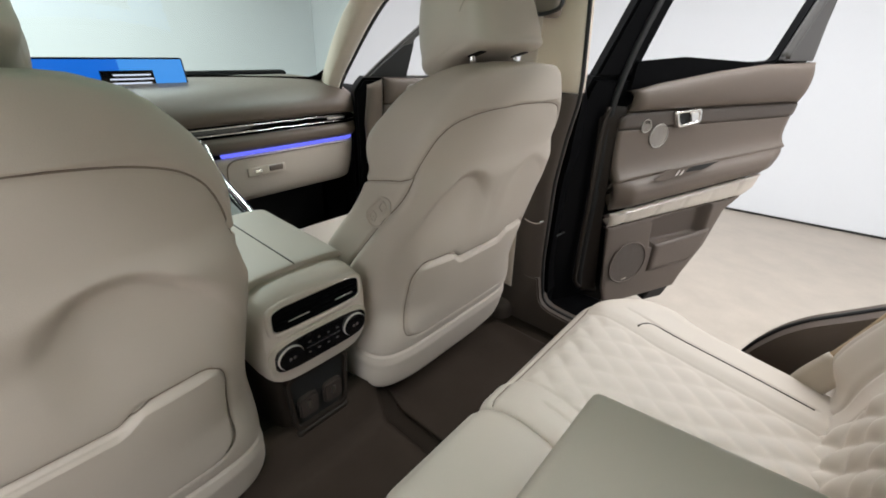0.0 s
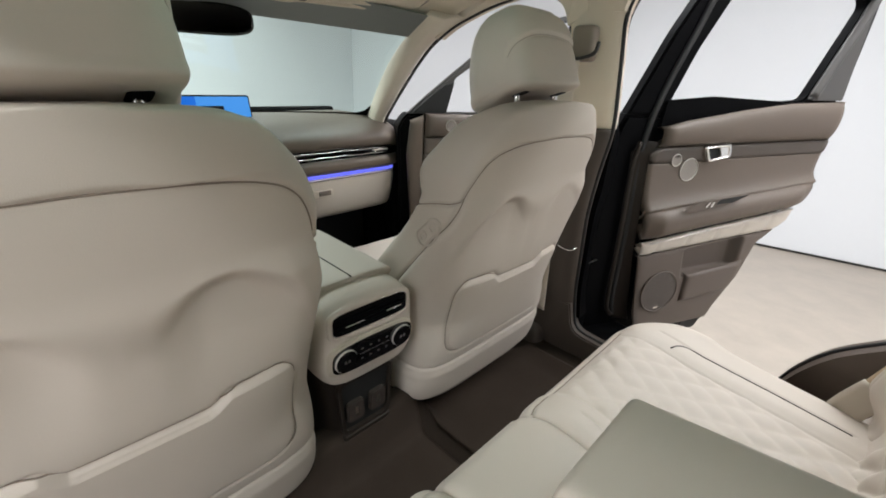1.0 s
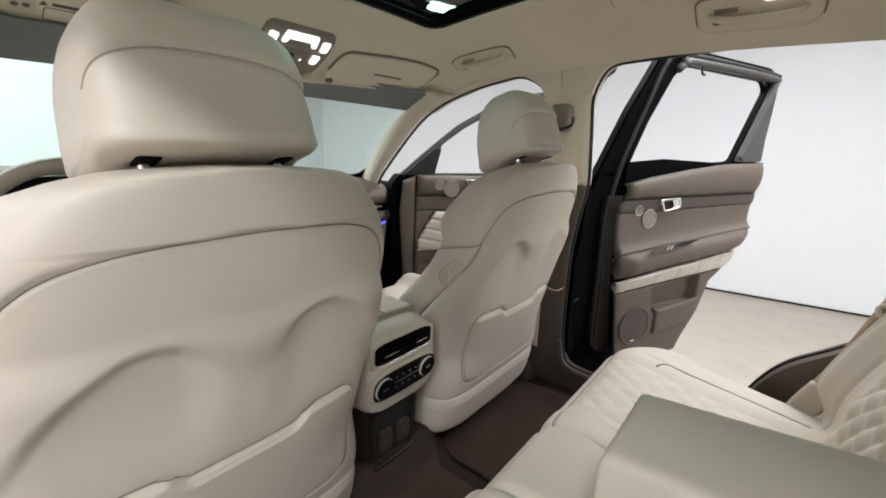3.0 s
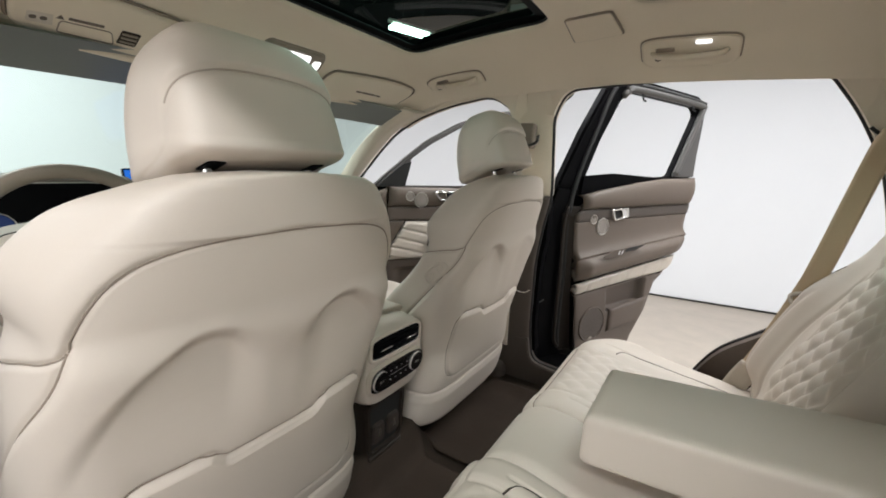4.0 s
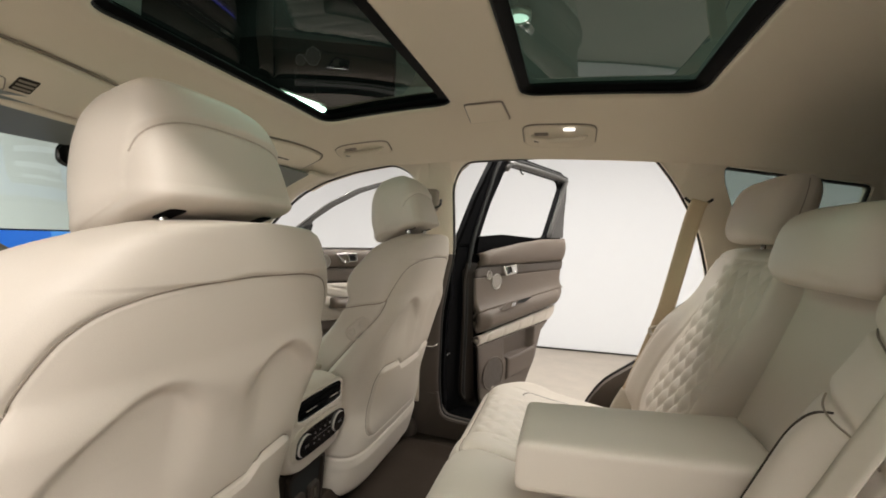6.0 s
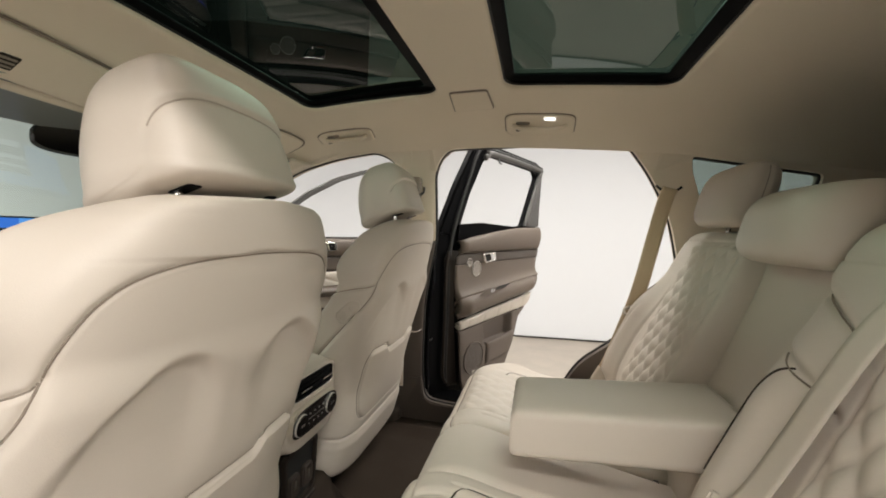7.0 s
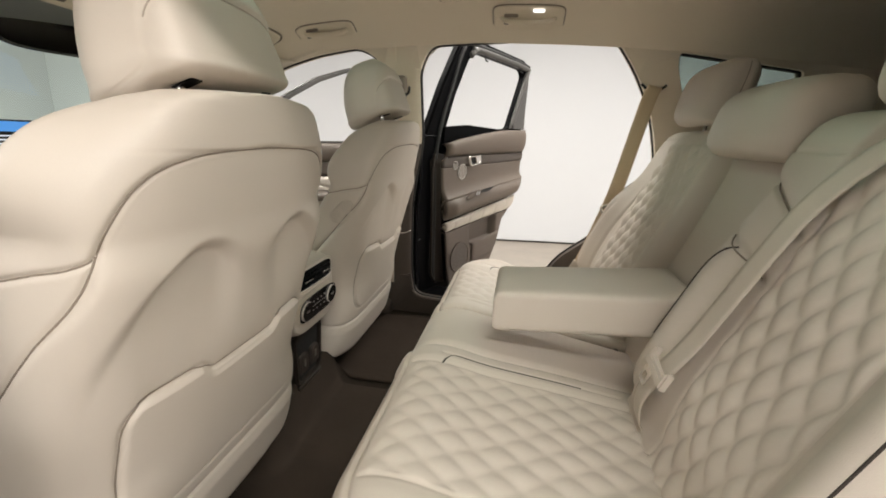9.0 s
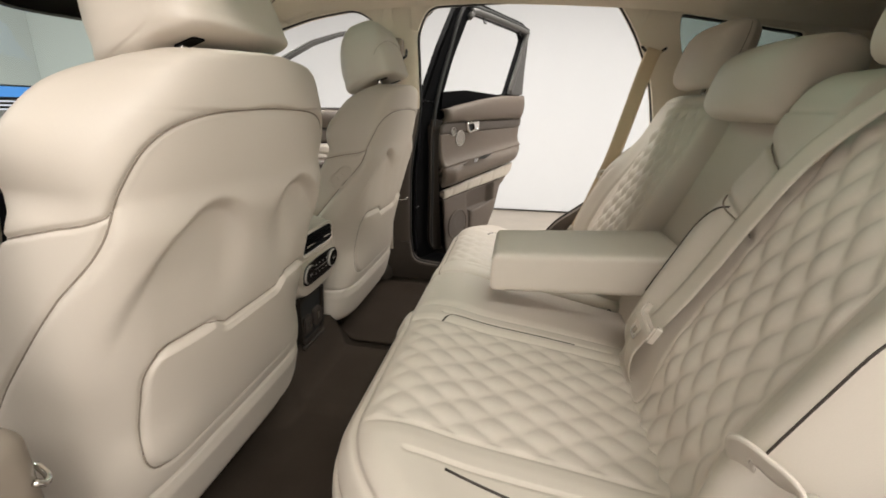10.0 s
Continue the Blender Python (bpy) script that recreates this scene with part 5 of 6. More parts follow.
# ---- dashboard ----
dash = thing("dashboard", (0, 1.1, 0.75), "taupe leather dashboard with a slim vent line and cream glovebox", "dashboard")


def dash_strip(name, profile, mat, label="", x0=-0.72, x1=0.752, n=50, bow=0.05):
    prof = spline(profile, n)
    X = np.linspace(x0, x1, 60)
    P = np.zeros((60, n, 3))
    for i, x in enumerate(X):
        end = 0.6 * smooth_step((abs(x) - 0.66) / 0.10)
        for j, (y, z) in enumerate(prof):
            P[i, j] = (x, y + bow * 0.3 * (abs(x) / 0.72) ** 2 + 0.05 * end * (1 if y < 1.0 else 0.4), z - 0.02 * end * (z > 1.0))
    return part(name, slab(P, 0.012, flip=True), mat, dash, label)


dash_strip("top_pad", [(1.42, 1.10), (1.30, 1.12), (1.12, 1.123), (0.98, 1.108), (0.90, 1.075), (0.878, 1.045), (0.885, 1.018)], TAUPE, "taupe leather dashboard top")
dash_strip("vent_line", [(0.887, 1.017), (0.905, 1.012), (0.905, 0.985), (0.888, 0.98)], GLOSS_BLACK, "slim black vent line", n=12)
dash_strip("mid_pad", [(0.886, 0.980), (0.872, 0.968), (0.872, 0.945), (0.885, 0.932)], TAUPE, "taupe leather band", n=14)
dash_strip("light_strip", [(0.886, 0.931), (0.884, 0.925), (0.888, 0.918)], LED_BLUE, "glowing blue ambient light strip", x0=0.19, x1=0.70, n=6)
dash_strip("glovebox", [(0.890, 0.917), (0.885, 0.90), (0.90, 0.82), (0.925, 0.765), (0.97, 0.745), (1.10, 0.74)], LEATHER, "cream glovebox lid", x0=0.16, x1=0.705, n=30)
dash_strip("knee_panel", [(0.890, 0.917), (0.885, 0.90), (0.90, 0.82), (0.925, 0.765), (0.97, 0.745), (1.10, 0.74)], LEATHER, "cream knee panel", x0=-0.70, x1=-0.16, n=30)
for z in (1.009, 0.990):
    part("vent_trim", tube([(x, 0.889 + 0.015 * (x / 0.72) ** 2 + 0.03 * float(smooth_step((abs(x) - 0.66) / 0.10)), z) for x in np.linspace(-0.70, 0.735, 60)], 0.0022, 6), CHROME, dash, "thin chrome line")
part("vent_end", rbox(0.722, 0.744, 0.894, 0.925, 0.984, 1.016, 0.005, 3), CHROME, dash, "chrome end cap of the vent line")
part("vent_lever", rbox(0.585, 0.655, 0.884, 0.892, 1.000, 1.006, 0.001, 1), ALU, dash)
# glovebox handle recess
part("handle_plate", rbox(0.262, 0.395, 0.883, 0.890, 0.846, 0.876, 0.006, 3), CREAM_PLASTIC, dash, "glovebox latch plate")
part("lock", rbox(0.285, 0.312, 0.8805, 0.886, 0.856, 0.868, 0.003, 2), CHROME, dash)
part("latch", rbox(0.335, 0.385, 0.879, 0.886, 0.855, 0.873, 0.004, 2), TAUPE_PLASTIC, dash)
part("lid_gap", tube(spline([(0.202, 0.902, 0.80), (0.200, 0.890, 0.87), (0.204, 0.884, 0.895), (0.222, 0.881, 0.908), (0.26, 0.881, 0.911), (0.45, 0.887, 0.911), (0.66, 0.893, 0.911)], 50), 0.0022, 6), SEAM_SHADE, dash, "dark gap round the glovebox lid")
part("inner_wall", rbox(-0.70, 0.70, 1.12, 1.45, 0.50, 1.04, 0.02, 2), RUBBER, dash)

display = thing("display", (0.03, 1.085, 1.12), "wide landscape touchscreen glowing blue on the dashboard", "screen")
tilt = lambda u, v, w: (u, 1.092 + 0.25 * (v - 1.08) - w, v)
part("bezel", plate(rounded([(-0.155, 1.074), (0.214, 1.074), (0.214, 1.192), (-0.155, 1.192)], 0.008), tilt, 0.012, 0.002), GLOSS_BLACK, display)
part("picture", plate([(-0.150, 1.079), (0.04, 1.079), (0.04, 1.187), (-0.150, 1.187)], lambda u, v, w: tilt(u, v, w + 0.012), 0.001), SCREEN_BLUE, display, "deep blue half of the picture")
part("picture", plate([(0.0402, 1.079), (0.209, 1.079), (0.209, 1.187), (0.0402, 1.187)], lambda u, v, w: tilt(u, v, w + 0.012), 0.001), SCREEN_PALE, display, "paler blue half of the picture")
box = part("message_box", plate([(-0.01, 1.092), (0.123, 1.092), (0.123, 1.158), (-0.01, 1.158)], lambda u, v, w: tilt(u, v, w + 0.0132), 0.0005), GLOSS_BLACK, display, "black message box")
for k, (a, b) in enumerate(((0.02, 0.115), (0.01, 0.120), (0.012, 0.112), (0.03, 0.10))):
    z = 1.144 - 0.011 * k
    part("text_bar", plate([(a, z), (b, z), (b, z + 0.004), (a, z + 0.004)], lambda u, v, w: tilt(u, v, w + 0.0139), 0.0003), SCREEN_WHITE, box)

wheel = thing("steering_wheel", (-0.39, 0.70, 1.02), "beige-taupe leather steering wheel with a cream hub and silver spokes", "steering wheel")
wc, ta = Vector((-0.405, 0.665, 1.035)), radians(24)
on_wheel = lambda u, v, d=0.0: (wc[0] + u, wc[1] + v * math.sin(ta) + d * math.cos(ta), wc[2] + v * math.cos(ta) - d * math.sin(ta))
ring = lambda r, a, d=0.0: on_wheel(r * math.cos(a), r * math.sin(a), d)
part("rim", tube([ring(0.182, a) for a in np.linspace(0, 2 * math.pi, 72, endpoint=False)], 0.0165, 14, closed=True), RIM_LEATHER, wheel)
part("hub", loft([[on_wheel(0.082 * k * x, 0.008 + 0.066 * k * y, d) for x, y in oval(0, 0, 1, 1, 2.8, 48)] for k, d in ((0.3, -0.045), (0.7, -0.04), (0.95, -0.025), (1.0, -0.005), (0.9, 0.03))]), LEATHER, wheel, "cream hub cover")
for sg in (-1, 1):
    spoke = part("spoke", plate(rounded([(sg * u, v) for u, v in ((0.050, 0.074), (0.120, 0.064), (0.172, 0.034), (0.172, -0.030), (0.120, -0.050), (0.060, -0.045))][::sg], 0.012), lambda u, v, w: on_wheel(u, v, 0.004 - w), 0.014, 0.004), KNOB_SILVER, wheel, "satin silver spoke")
    part("switch_pad", plate(rounded([(sg * u, v) for u, v in ((0.088, 0.052), (0.126, 0.044), (0.150, 0.020), (0.146, -0.020), (0.092, -0.024))][::sg], 0.012), lambda u, v, w: on_wheel(u, v, -0.010 - w), 0.004, 0.001), LEATHER, spoke, "cream switch pad")
    part("pad_edge", tube([on_wheel(sg * u, v, -0.012) for u, v in rounded([(0.088, 0.052), (0.126, 0.044), (0.150, 0.020), (0.146, -0.020), (0.092, -0.024)], 0.012)], 0.0022, 6, closed=True), RUBBER, spoke)
    part("roller", tube([on_wheel(sg * 0.108, 0.008, -0.015), on_wheel(sg * 0.132, 0.008, -0.015)], 0.007, 10), CHROME, spoke)
part("lower_spoke", tube([ring(0.05, -math.pi / 2), ring(0.12, -math.pi / 2, 0.005), ring(0.178, -math.pi / 2)], 0.018, 10, flat=0.45), GLOSS_BLACK, wheel)
cluster = thing("instrument_cluster", (-0.39, 0.95, 1.08), "dark instrument display with blue dials under a taupe hood", "instrument panel")
part("hood", rbox(-0.60, -0.20, 0.885, 1.06, 1.035, 1.180, 0.03, 4), TAUPE, cluster)
part("face", rbox(-0.585, -0.215, 0.872, 0.888, 1.030, 1.166, 0.012, 3), BLACK, cluster)
part("bezel", tube([(x, 0.870, 1.166 - 0.5 * max(0.0, abs(x + 0.40) - 0.05) ** 2) for x in np.linspace(-0.56, -0.24, 40)], 0.0016, 6), ALU, cluster, "thin silver bezel line")
for x in (-0.500, -0.352):
    dial = part("dial", plate([(x + 0.038 * math.cos(a), 1.060 + 0.038 * math.sin(a)) for a in np.linspace(0, 2 * math.pi, 40, endpoint=False)], lambda u, v, w: (u, 0.8718 - w, v), 0.001), DIAL_BLUE, cluster, "dark blue dial")
    part("dial_ring", tube([(x + 0.040 * math.cos(a), 0.870, 1.060 + 0.040 * math.sin(a)) for a in np.linspace(0, 2 * math.pi, 40, endpoint=False)], 0.0013, 6, closed=True), ALU, dial)
part("tell_tale", plate(rounded([(-0.438, 1.066), (-0.418, 1.066), (-0.418, 1.074), (-0.438, 1.074)], 0.002), lambda u, v, w: (u, 0.8715 - w, v), 0.001), SCREEN_DIM, cluster)

# ---- doors ----
def door_frame(hinge, degrees):
    a = radians(degrees)
    U, N = Vector((math.sin(a), -math.cos(a), 0)), Vector((-math.cos(a), -math.sin(a), 0))

    def place(u, z, w):
        p = Vector((hinge[0], hinge[1], 0)) + U * u + N * w
        return (p.x, p.y, z)
    return place


def upper_edge(u):
    return np.interp(u, (-0.03, 0.01, 0.075, 0.30, 0.49, 0.75), (1.150, 1.177, 1.192, 1.227, 1.25, 1.262))


def rear_edge(z):
    return np.interp(z, (0.47, 0.54, 0.65, 0.78, 0.86, 0.98, 1.12, 1.27), (0.37, 0.40, 0.475, 0.52, 0.635, 0.695, 0.728, 0.745))


def front_edge(z):
    return np.interp(z, (0.47, 0.55, 0.77, 0.92, 1.10, 1.11, 1.20), (0.06, 0.03, 0.0, -0.012, -0.025, 0.0, 0.0))


def door_grid(place, zlo, zhi, nu, nz, height, lo=front_edge, hi=rear_edge):
    """A door panel piece between two heights, following the panel's front and rear edges."""
    P = np.zeros((nu, nz, 3))
    for i in range(nu):
        t = i / (nu - 1)
        for j in range(nz):
            s = j / (nz - 1)
            z0 = zlo(t) + (zhi(t) - zlo(t)) * s
            u = float(lo(z0)) + (float(hi(z0)) - float(lo(z0))) * t
            P[i, j] = place(u, z0, height(u, z0, t, s))
    return P


rear_door = thing("car_door", (0.95, -0.05, 0.55), "open rear car door, taupe leather panel in a black frame", "car door", "open doors")
RD = door_frame((0.93, -0.045), 63)
shell_out = rounded([(-0.16, 0.50), (-0.165, 0.90), (-0.135, 1.16), (-0.005, 1.42), (0.115, 1.615), (0.25, 1.642), (0.74, 1.628), (0.782, 1.585), (0.755, 1.27), (0.74, 1.10), (0.70, 0.92), (0.60, 0.80), (0.52, 0.66), (0.42, 0.545), (0.38, 0.47), (0.0, 0.44)], 0.03)
window = rounded([(0.024, 1.215), (0.095, 1.385), (0.192, 1.555), (0.26, 1.588), (0.705, 1.578), (0.734, 1.545), (0.60, 1.262)], 0.02)
part("shell", plate(clip_z(shell_out, 1.205, False), lambda u, v, w: RD(u, v, w - 0.115), 0.095, 0.01), BLACK, rear_door, "black painted door shell")
part("window_frame", plate(clip_z(shell_out, 1.2055, True), lambda u, v, w: RD(u, v, w - 0.052), 0.032, 0.006, holes=[window]), BLACK, rear_door, "black painted window frame")
part("edge_panel", slab(door_grid(RD, lambda t: 0.52, lambda t: 1.13, 10, 40, lambda u, z, t, s: -0.016 + 0.02 * t ** 2, lambda z: front_edge(z) - 0.05, lambda z: front_edge(z) - 0.002), 0.01), DARK_PLASTIC, rear_door, "dark brown front edge of the door")
inner_frame = [(0.187, 1.565), (0.21, 1.583), (0.26, 1.597), (0.71, 1.587), (0.744, 1.55), (0.615, 1.27)]
part("frame_trim", tube([RD(u, v, -0.012) for u, v in spline(inner_frame, 60)], 0.014, 10), FRAME_GREY, rear_door, "dark grey inner trim of the window frame")
part("corner_trim", plate(rounded([(0.60, 1.262), (0.732, 1.54), (0.748, 1.54), (0.752, 1.265)], 0.01), lambda u, v, w: RD(u, v, w - 0.02), 0.016), FRAME_GREY, rear_door, "dark grey corner trim")
part("shade_cover", plate(rounded([(0.006, 1.16), (0.012, 1.246), (0.19, 1.262), (0.475, 1.255), (0.48, 1.23)], 0.01), lambda u, v, w: RD(u, v, w - 0.022), 0.012), BLACK, rear_door, "dark rolled-up window blind")
for u in (0.30, 0.66):
    part("blind_hook", tube([RD(u, 1.585, -0.01), RD(u, 1.562, -0.004), RD(u, 1.556, 0.008)], 0.004, 6), RUBBER, rear_door)
part("seal", tube([RD(u, v, -0.018) for u, v in spline([(-0.02, 0.54), (-0.032, 0.62), (-0.035, 0.90), (-0.04, 1.10), (-0.01, 1.25), (0.06, 1.42), (0.14, 1.59), (0.25, 1.617), (0.73, 1.604), (0.762, 1.57), (0.752, 1.30)], 90)], 0.010, 8), RUBBER, rear_door)


def pillow(s, e=0.12):
    q = min(1, min(s, 1 - s) / e)
    return math.sqrt(max(0, 1 - (1 - q) ** 2))


line_a = lambda t: 1.118 + 0.022 * t        # under the top roll
line_b = lambda t: 1.066 + 0.026 * t        # under the dark strip
line_c = lambda t: 0.925 + 0.075 * t        # top of the armrest
line_d = lambda t: 0.828 + 0.082 * t        # chrome line under the armrest
line_e = lambda t: 0.776 + 0.052 * t
part("top_roll", slab(door_grid(RD, line_a, lambda t: float(upper_edge(-0.0 + 0.745 * t)), 40, 16, lambda u, z, t, s: 0.012 + 0.022 * pillow(s, 0.5) * pillow(t, 0.03)), 0.03), TAUPE, rear_door, "padded taupe leather top roll")
part("accent_strip", slab(door_grid(RD, line_b, line_a, 40, 8, lambda u, z, t, s: 0.008 + 0.006 * pillow(s, 0.2)), 0.02), DARK_ACCENT, rear_door, "darker brown accent strip")
part("middle_pad", slab(door_grid(RD, line_c, line_b, 50, 24, lambda u, z, t, s: 0.010 + 0.010 * (1 - s) ** 2 + 0.02 * (1 - s) ** 6), 0.03), TAUPE, rear_door, "taupe leather middle panel")
arm = part("armrest", slab(door_grid(RD, line_d, line_c, 60, 30, lambda u, z, t, s: 0.018 + 0.046 * pillow(s, 0.45) * min(1, 0.35 + t / 0.12) * (1 if t < 0.9 else max(0.3, 1 - (t - 0.9) * 5))), 0.05), TAUPE, rear_door, "taupe leather door armrest")
part("chrome_strip", tube([RD(0.006 + 0.60 * t, line_d(t) - 0.003, 0.054) for t in np.linspace(0, 1, 30)], 0.0025, 8, flat=0.7), ALU, rear_door, "thin chrome strip")


def pleats(u, z, t, s):
    return 0.026 + 0.014 * pillow(s, 0.35) * (0.2 + 0.8 * pillow(t, 0.06)) - 0.0055 * math.exp(-(((u - 0.35 * (z - 0.8)) % 0.115 - 0.057) / 0.008) ** 2)


part("pleated_insert", slab(door_grid(RD, line_e, lambda t: line_d(t) - 0.008, 90, 20, pleats, hi=lambda z: rear_edge(z) - 0.008), 0.03), LEATHER, rear_door, "pleated cream leather insert")


def lower_face(u, z, t, s):
    pocket = float(smooth_step((u - 0.19 + 0.15 * (z - 0.72)) / 0.015) * smooth_step((z - 0.675 - 0.06 * (u - 0.2)) / 0.012) * smooth_step((0.452 - u) / 0.02) * smooth_step((0.795 + 0.12 * (u - 0.3) - z) / 0.012))
    return 0.026 - 0.040 * pocket + 0.006 * pillow(s, 0.08) * pillow(t, 0.06)


part("lower_panel", slab(door_grid(RD, lambda t: 0.475 + 0.02 * t, lambda t: line_e(t) - 0.003, 110, 90, lower_face), 0.02), TAUPE_PLASTIC, rear_door, "taupe plastic lower panel with an open pocket")
part("pocket_lip", slab(door_grid(RD, lambda t: 0.585 + 0.02 * t, lambda t: 0.69 + 0.03 * t, 30, 24, lambda u, z, t, s: 0.033 + 0.010 * pillow(s, 0.15) * pillow(t, 0.1), lo=lambda z: 0.215, hi=lambda z: np.interp(z, (0.58, 0.65, 0.72), (0.40, 0.455, 0.47))), 0.015), TAUPE_PLASTIC, rear_door, "rounded lip of the door pocket")


def disc_on(place, u0, z0, ru, rz, n=44):
    return [(u0 + ru * math.cos(a), z0 + rz * math.sin(a)) for a in np.linspace(0, 2 * math.pi, n, endpoint=False)]


def speaker(place, door, u0, z0, r, w, mesh_mat, label):
    sp = part("speaker", plate(disc_on(place, u0, z0, r, r), lambda u, v, q: place(u, v, q + w), 0.006, 0.002), mesh_mat, door, label)
    part("speaker_ring", tube([place(u, v, w + 0.006) for u, v in disc_on(place, u0, z0, r, r)], 0.0016 if mesh_mat is ALU_MESH else 0.003, 6, closed=True), ALU if mesh_mat is ALU_MESH else TAUPE_PLASTIC, sp)
    return sp


speaker(RD, rear_door, 0.114, 0.636, 0.074, 0.030, MESHED, "round taupe speaker grille")
speaker(RD, rear_door, 0.130, 1.048, 0.034, 0.008, ALU_MESH, "round aluminium tweeter grille")
speaker(RD, rear_door, 0.073, 1.078, 0.018, 0.008, ALU_MESH, "small round aluminium grille")
bez = part("handle_bezel", ring_plate(rounded([(0.160, 1.118), (0.268, 1.128), (0.278, 1.085), (0.187, 1.070)], 0.012), rounded([(0.178, 1.112), (0.256, 1.119), (0.264, 1.091), (0.196, 1.079)], 0.008), lambda u, v, w: RD(u, v, w + 0.012), 0.014), CHROME, rear_door, "satin chrome door handle bezel")
part("recess", plate(rounded([(0.176, 1.114), (0.258, 1.121), (0.266, 1.089), (0.193, 1.077)], 0.008), lambda u, v, w: RD(u, v, w + 0.012), 0.003), RUBBER, bez)
part("lever", plate(rounded([(0.220, 1.116), (0.256, 1.120), (0.264, 1.089), (0.236, 1.084)], 0.006), lambda u, v, w: RD(u, v, w + 0.016), 0.010, 0.003), CHROME, bez, "chrome handle lever")
switch = part("switch_panel", plate(rounded([(0.095, 0.930), (0.15, 0.957), (0.36, 0.975), (0.28, 0.946), (0.13, 0.925)], 0.012), lambda u, v, w: RD(u, v, w + 0.060), 0.007, 0.002), TAUPE_PLASTIC, arm, "window switch panel")
part("grip_recess", plate(rounded([(0.215, 0.948), (0.235, 0.963), (0.35, 0.974), (0.285, 0.951)], 0.008), lambda u, v, w: RD(u, v, w + 0.0675), 0.001), RUBBER, arm)
for du in (0.0, 0.018):
    part("switch", plate([(0.172 + du, 0.940), (0.182 + du, 0.941), (0.190 + du, 0.957), (0.181 + du, 0.956)], lambda u, v, w: RD(u, v, w + 0.0675), 0.004), CHROME, arm)

front_door = thing("car_door", (0.90, 0.90, 0.55), "open front car door with quilted cream insert in taupe panel", "car door", "open doors")
FD = door_frame((0.924, 0.708), 60)
shell_f = rounded([(-0.275, 0.48), (-0.275, 0.90), (-0.280, 1.09), (-0.258, 1.125), (-0.175, 1.200), (-0.072, 1.286), (0.030, 1.368), (0.194, 1.460), (0.370, 1.522), (0.48, 1.548), (0.60, 1.545), (0.66, 1.30), (0.70, 1.10), (0.72, 0.80), (0.66, 0.48)], 0.03)
window_f = rounded([(-0.082, 1.149), (-0.049, 1.276), (0.055, 1.352), (0.207, 1.437), (0.36, 1.497), (0.48, 1.522), (0.56, 1.520), (0.62, 1.16)], 0.012)
part("shell", plate(clip_z(shell_f, 1.14, False), lambda u, v, w: FD(u, v, w - 0.125), 0.10, 0.01), BLACK, front_door, "black painted door shell")
part("window_frame", plate(clip_z(shell_f, 1.1405, True), lambda u, v, w: FD(u, v, w - 0.055), 0.032, 0.008, holes=[window_f]), FRAME_GREY, front_door, "dark grey window frame")
part("mirror_trim", plate(rounded([(-0.222, 1.146), (-0.160, 1.200), (-0.095, 1.252), (-0.056, 1.262), (-0.085, 1.148)], 0.006), lambda u, v, w: FD(u, v, w - 0.03), 0.02), RUBBER, front_door, "black mirror corner trim")
f_lo, f_hi = (lambda z: -0.176 + 0.0 * z), (lambda z: 0.64 + 0.0 * z)
end_panel = slab(door_grid(FD, lambda t: 0.52, lambda t: 1.118 + 0.022 * t, 14, 40, lambda u, z, t, s: 0.004 + 0.016 * pillow(t, 0.6) * pillow(s, 0.04), lambda z: np.interp(z, (0.5, 0.8, 0.98, 1.12), (-0.22, -0.238, -0.25, -0.235)), lambda z: -0.178), 0.02)
part("end_panel", end_panel, TAUPE, front_door, "light taupe front end of the door panel")
part("top_roll", slab(door_grid(FD, lambda t: 1.055, lambda t: 1.145, 40, 14, lambda u, z, t, s: 0.012 + 0.02 * pillow(s, 0.5) * pillow(t, 0.03), f_lo, f_hi), 0.03), TAUPE, front_door, "padded taupe leather top roll")
part("accent_strip", slab(door_grid(FD, lambda t: 0.985, lambda t: 1.054, 40, 10, lambda u, z, t, s: 0.008 + 0.006 * pillow(s, 0.2), f_lo, f_hi), 0.02), TAUPE_PLASTIC, front_door, "dark taupe middle strip")
part("pleated_insert", slab(door_grid(FD, lambda t: 0.80, lambda t: 0.984 - 0.01 * t, 60, 50, lambda u, z, t, s: 0.02 + 0.02 * pillow(s, 0.1) - 0.007 * math.exp(-(((z + 0.25 * u) % 0.05 - 0.025) / 0.005) ** 2), lambda z: max(-0.17, -0.08 - (1.0 - z) * 0.6), f_hi), 0.03), LEATHER, front_door, "pleated cream leather insert")
part("middle_pad", slab(door_grid(FD, lambda t: 0.80, lambda t: 0.984, 14, 20, lambda u, z, t, s: 0.016, f_lo, lambda z: max(-0.174, -0.083 - (1.0 - z) * 0.6)), 0.02), TAUPE, front_door)
part("lower_panel", slab(door_grid(FD, lambda t: 0.50, lambda t: 0.799, 40, 40, lambda u, z, t, s: 0.02 - 0.03 * float(smooth_step((u + 0.14) / 0.02) * smooth_step((z - 0.58) / 0.02) * smooth_step((0.76 - z) / 0.02)), f_lo, f_hi), 0.02), TAUPE_PLASTIC, front_door, "taupe plastic lower panel with pocket")
part("armrest", slab(door_grid(FD, lambda t: 0.86, lambda t: 0.915, 30, 12, lambda u, z, t, s: 0.03 + 0.06 * pillow(s, 0.5) * pillow(t, 0.05), lambda z: 0.02, lambda z: 0.5), 0.05), TAUPE, front_door, "taupe door armrest")
speaker(FD, front_door, -0.016, 1.086, 0.035, 0.026, ALU_MESH, "round aluminium tweeter grille")
speaker(FD, front_door, -0.074, 1.103, 0.021, 0.026, ALU_MESH, "small round aluminium grille")
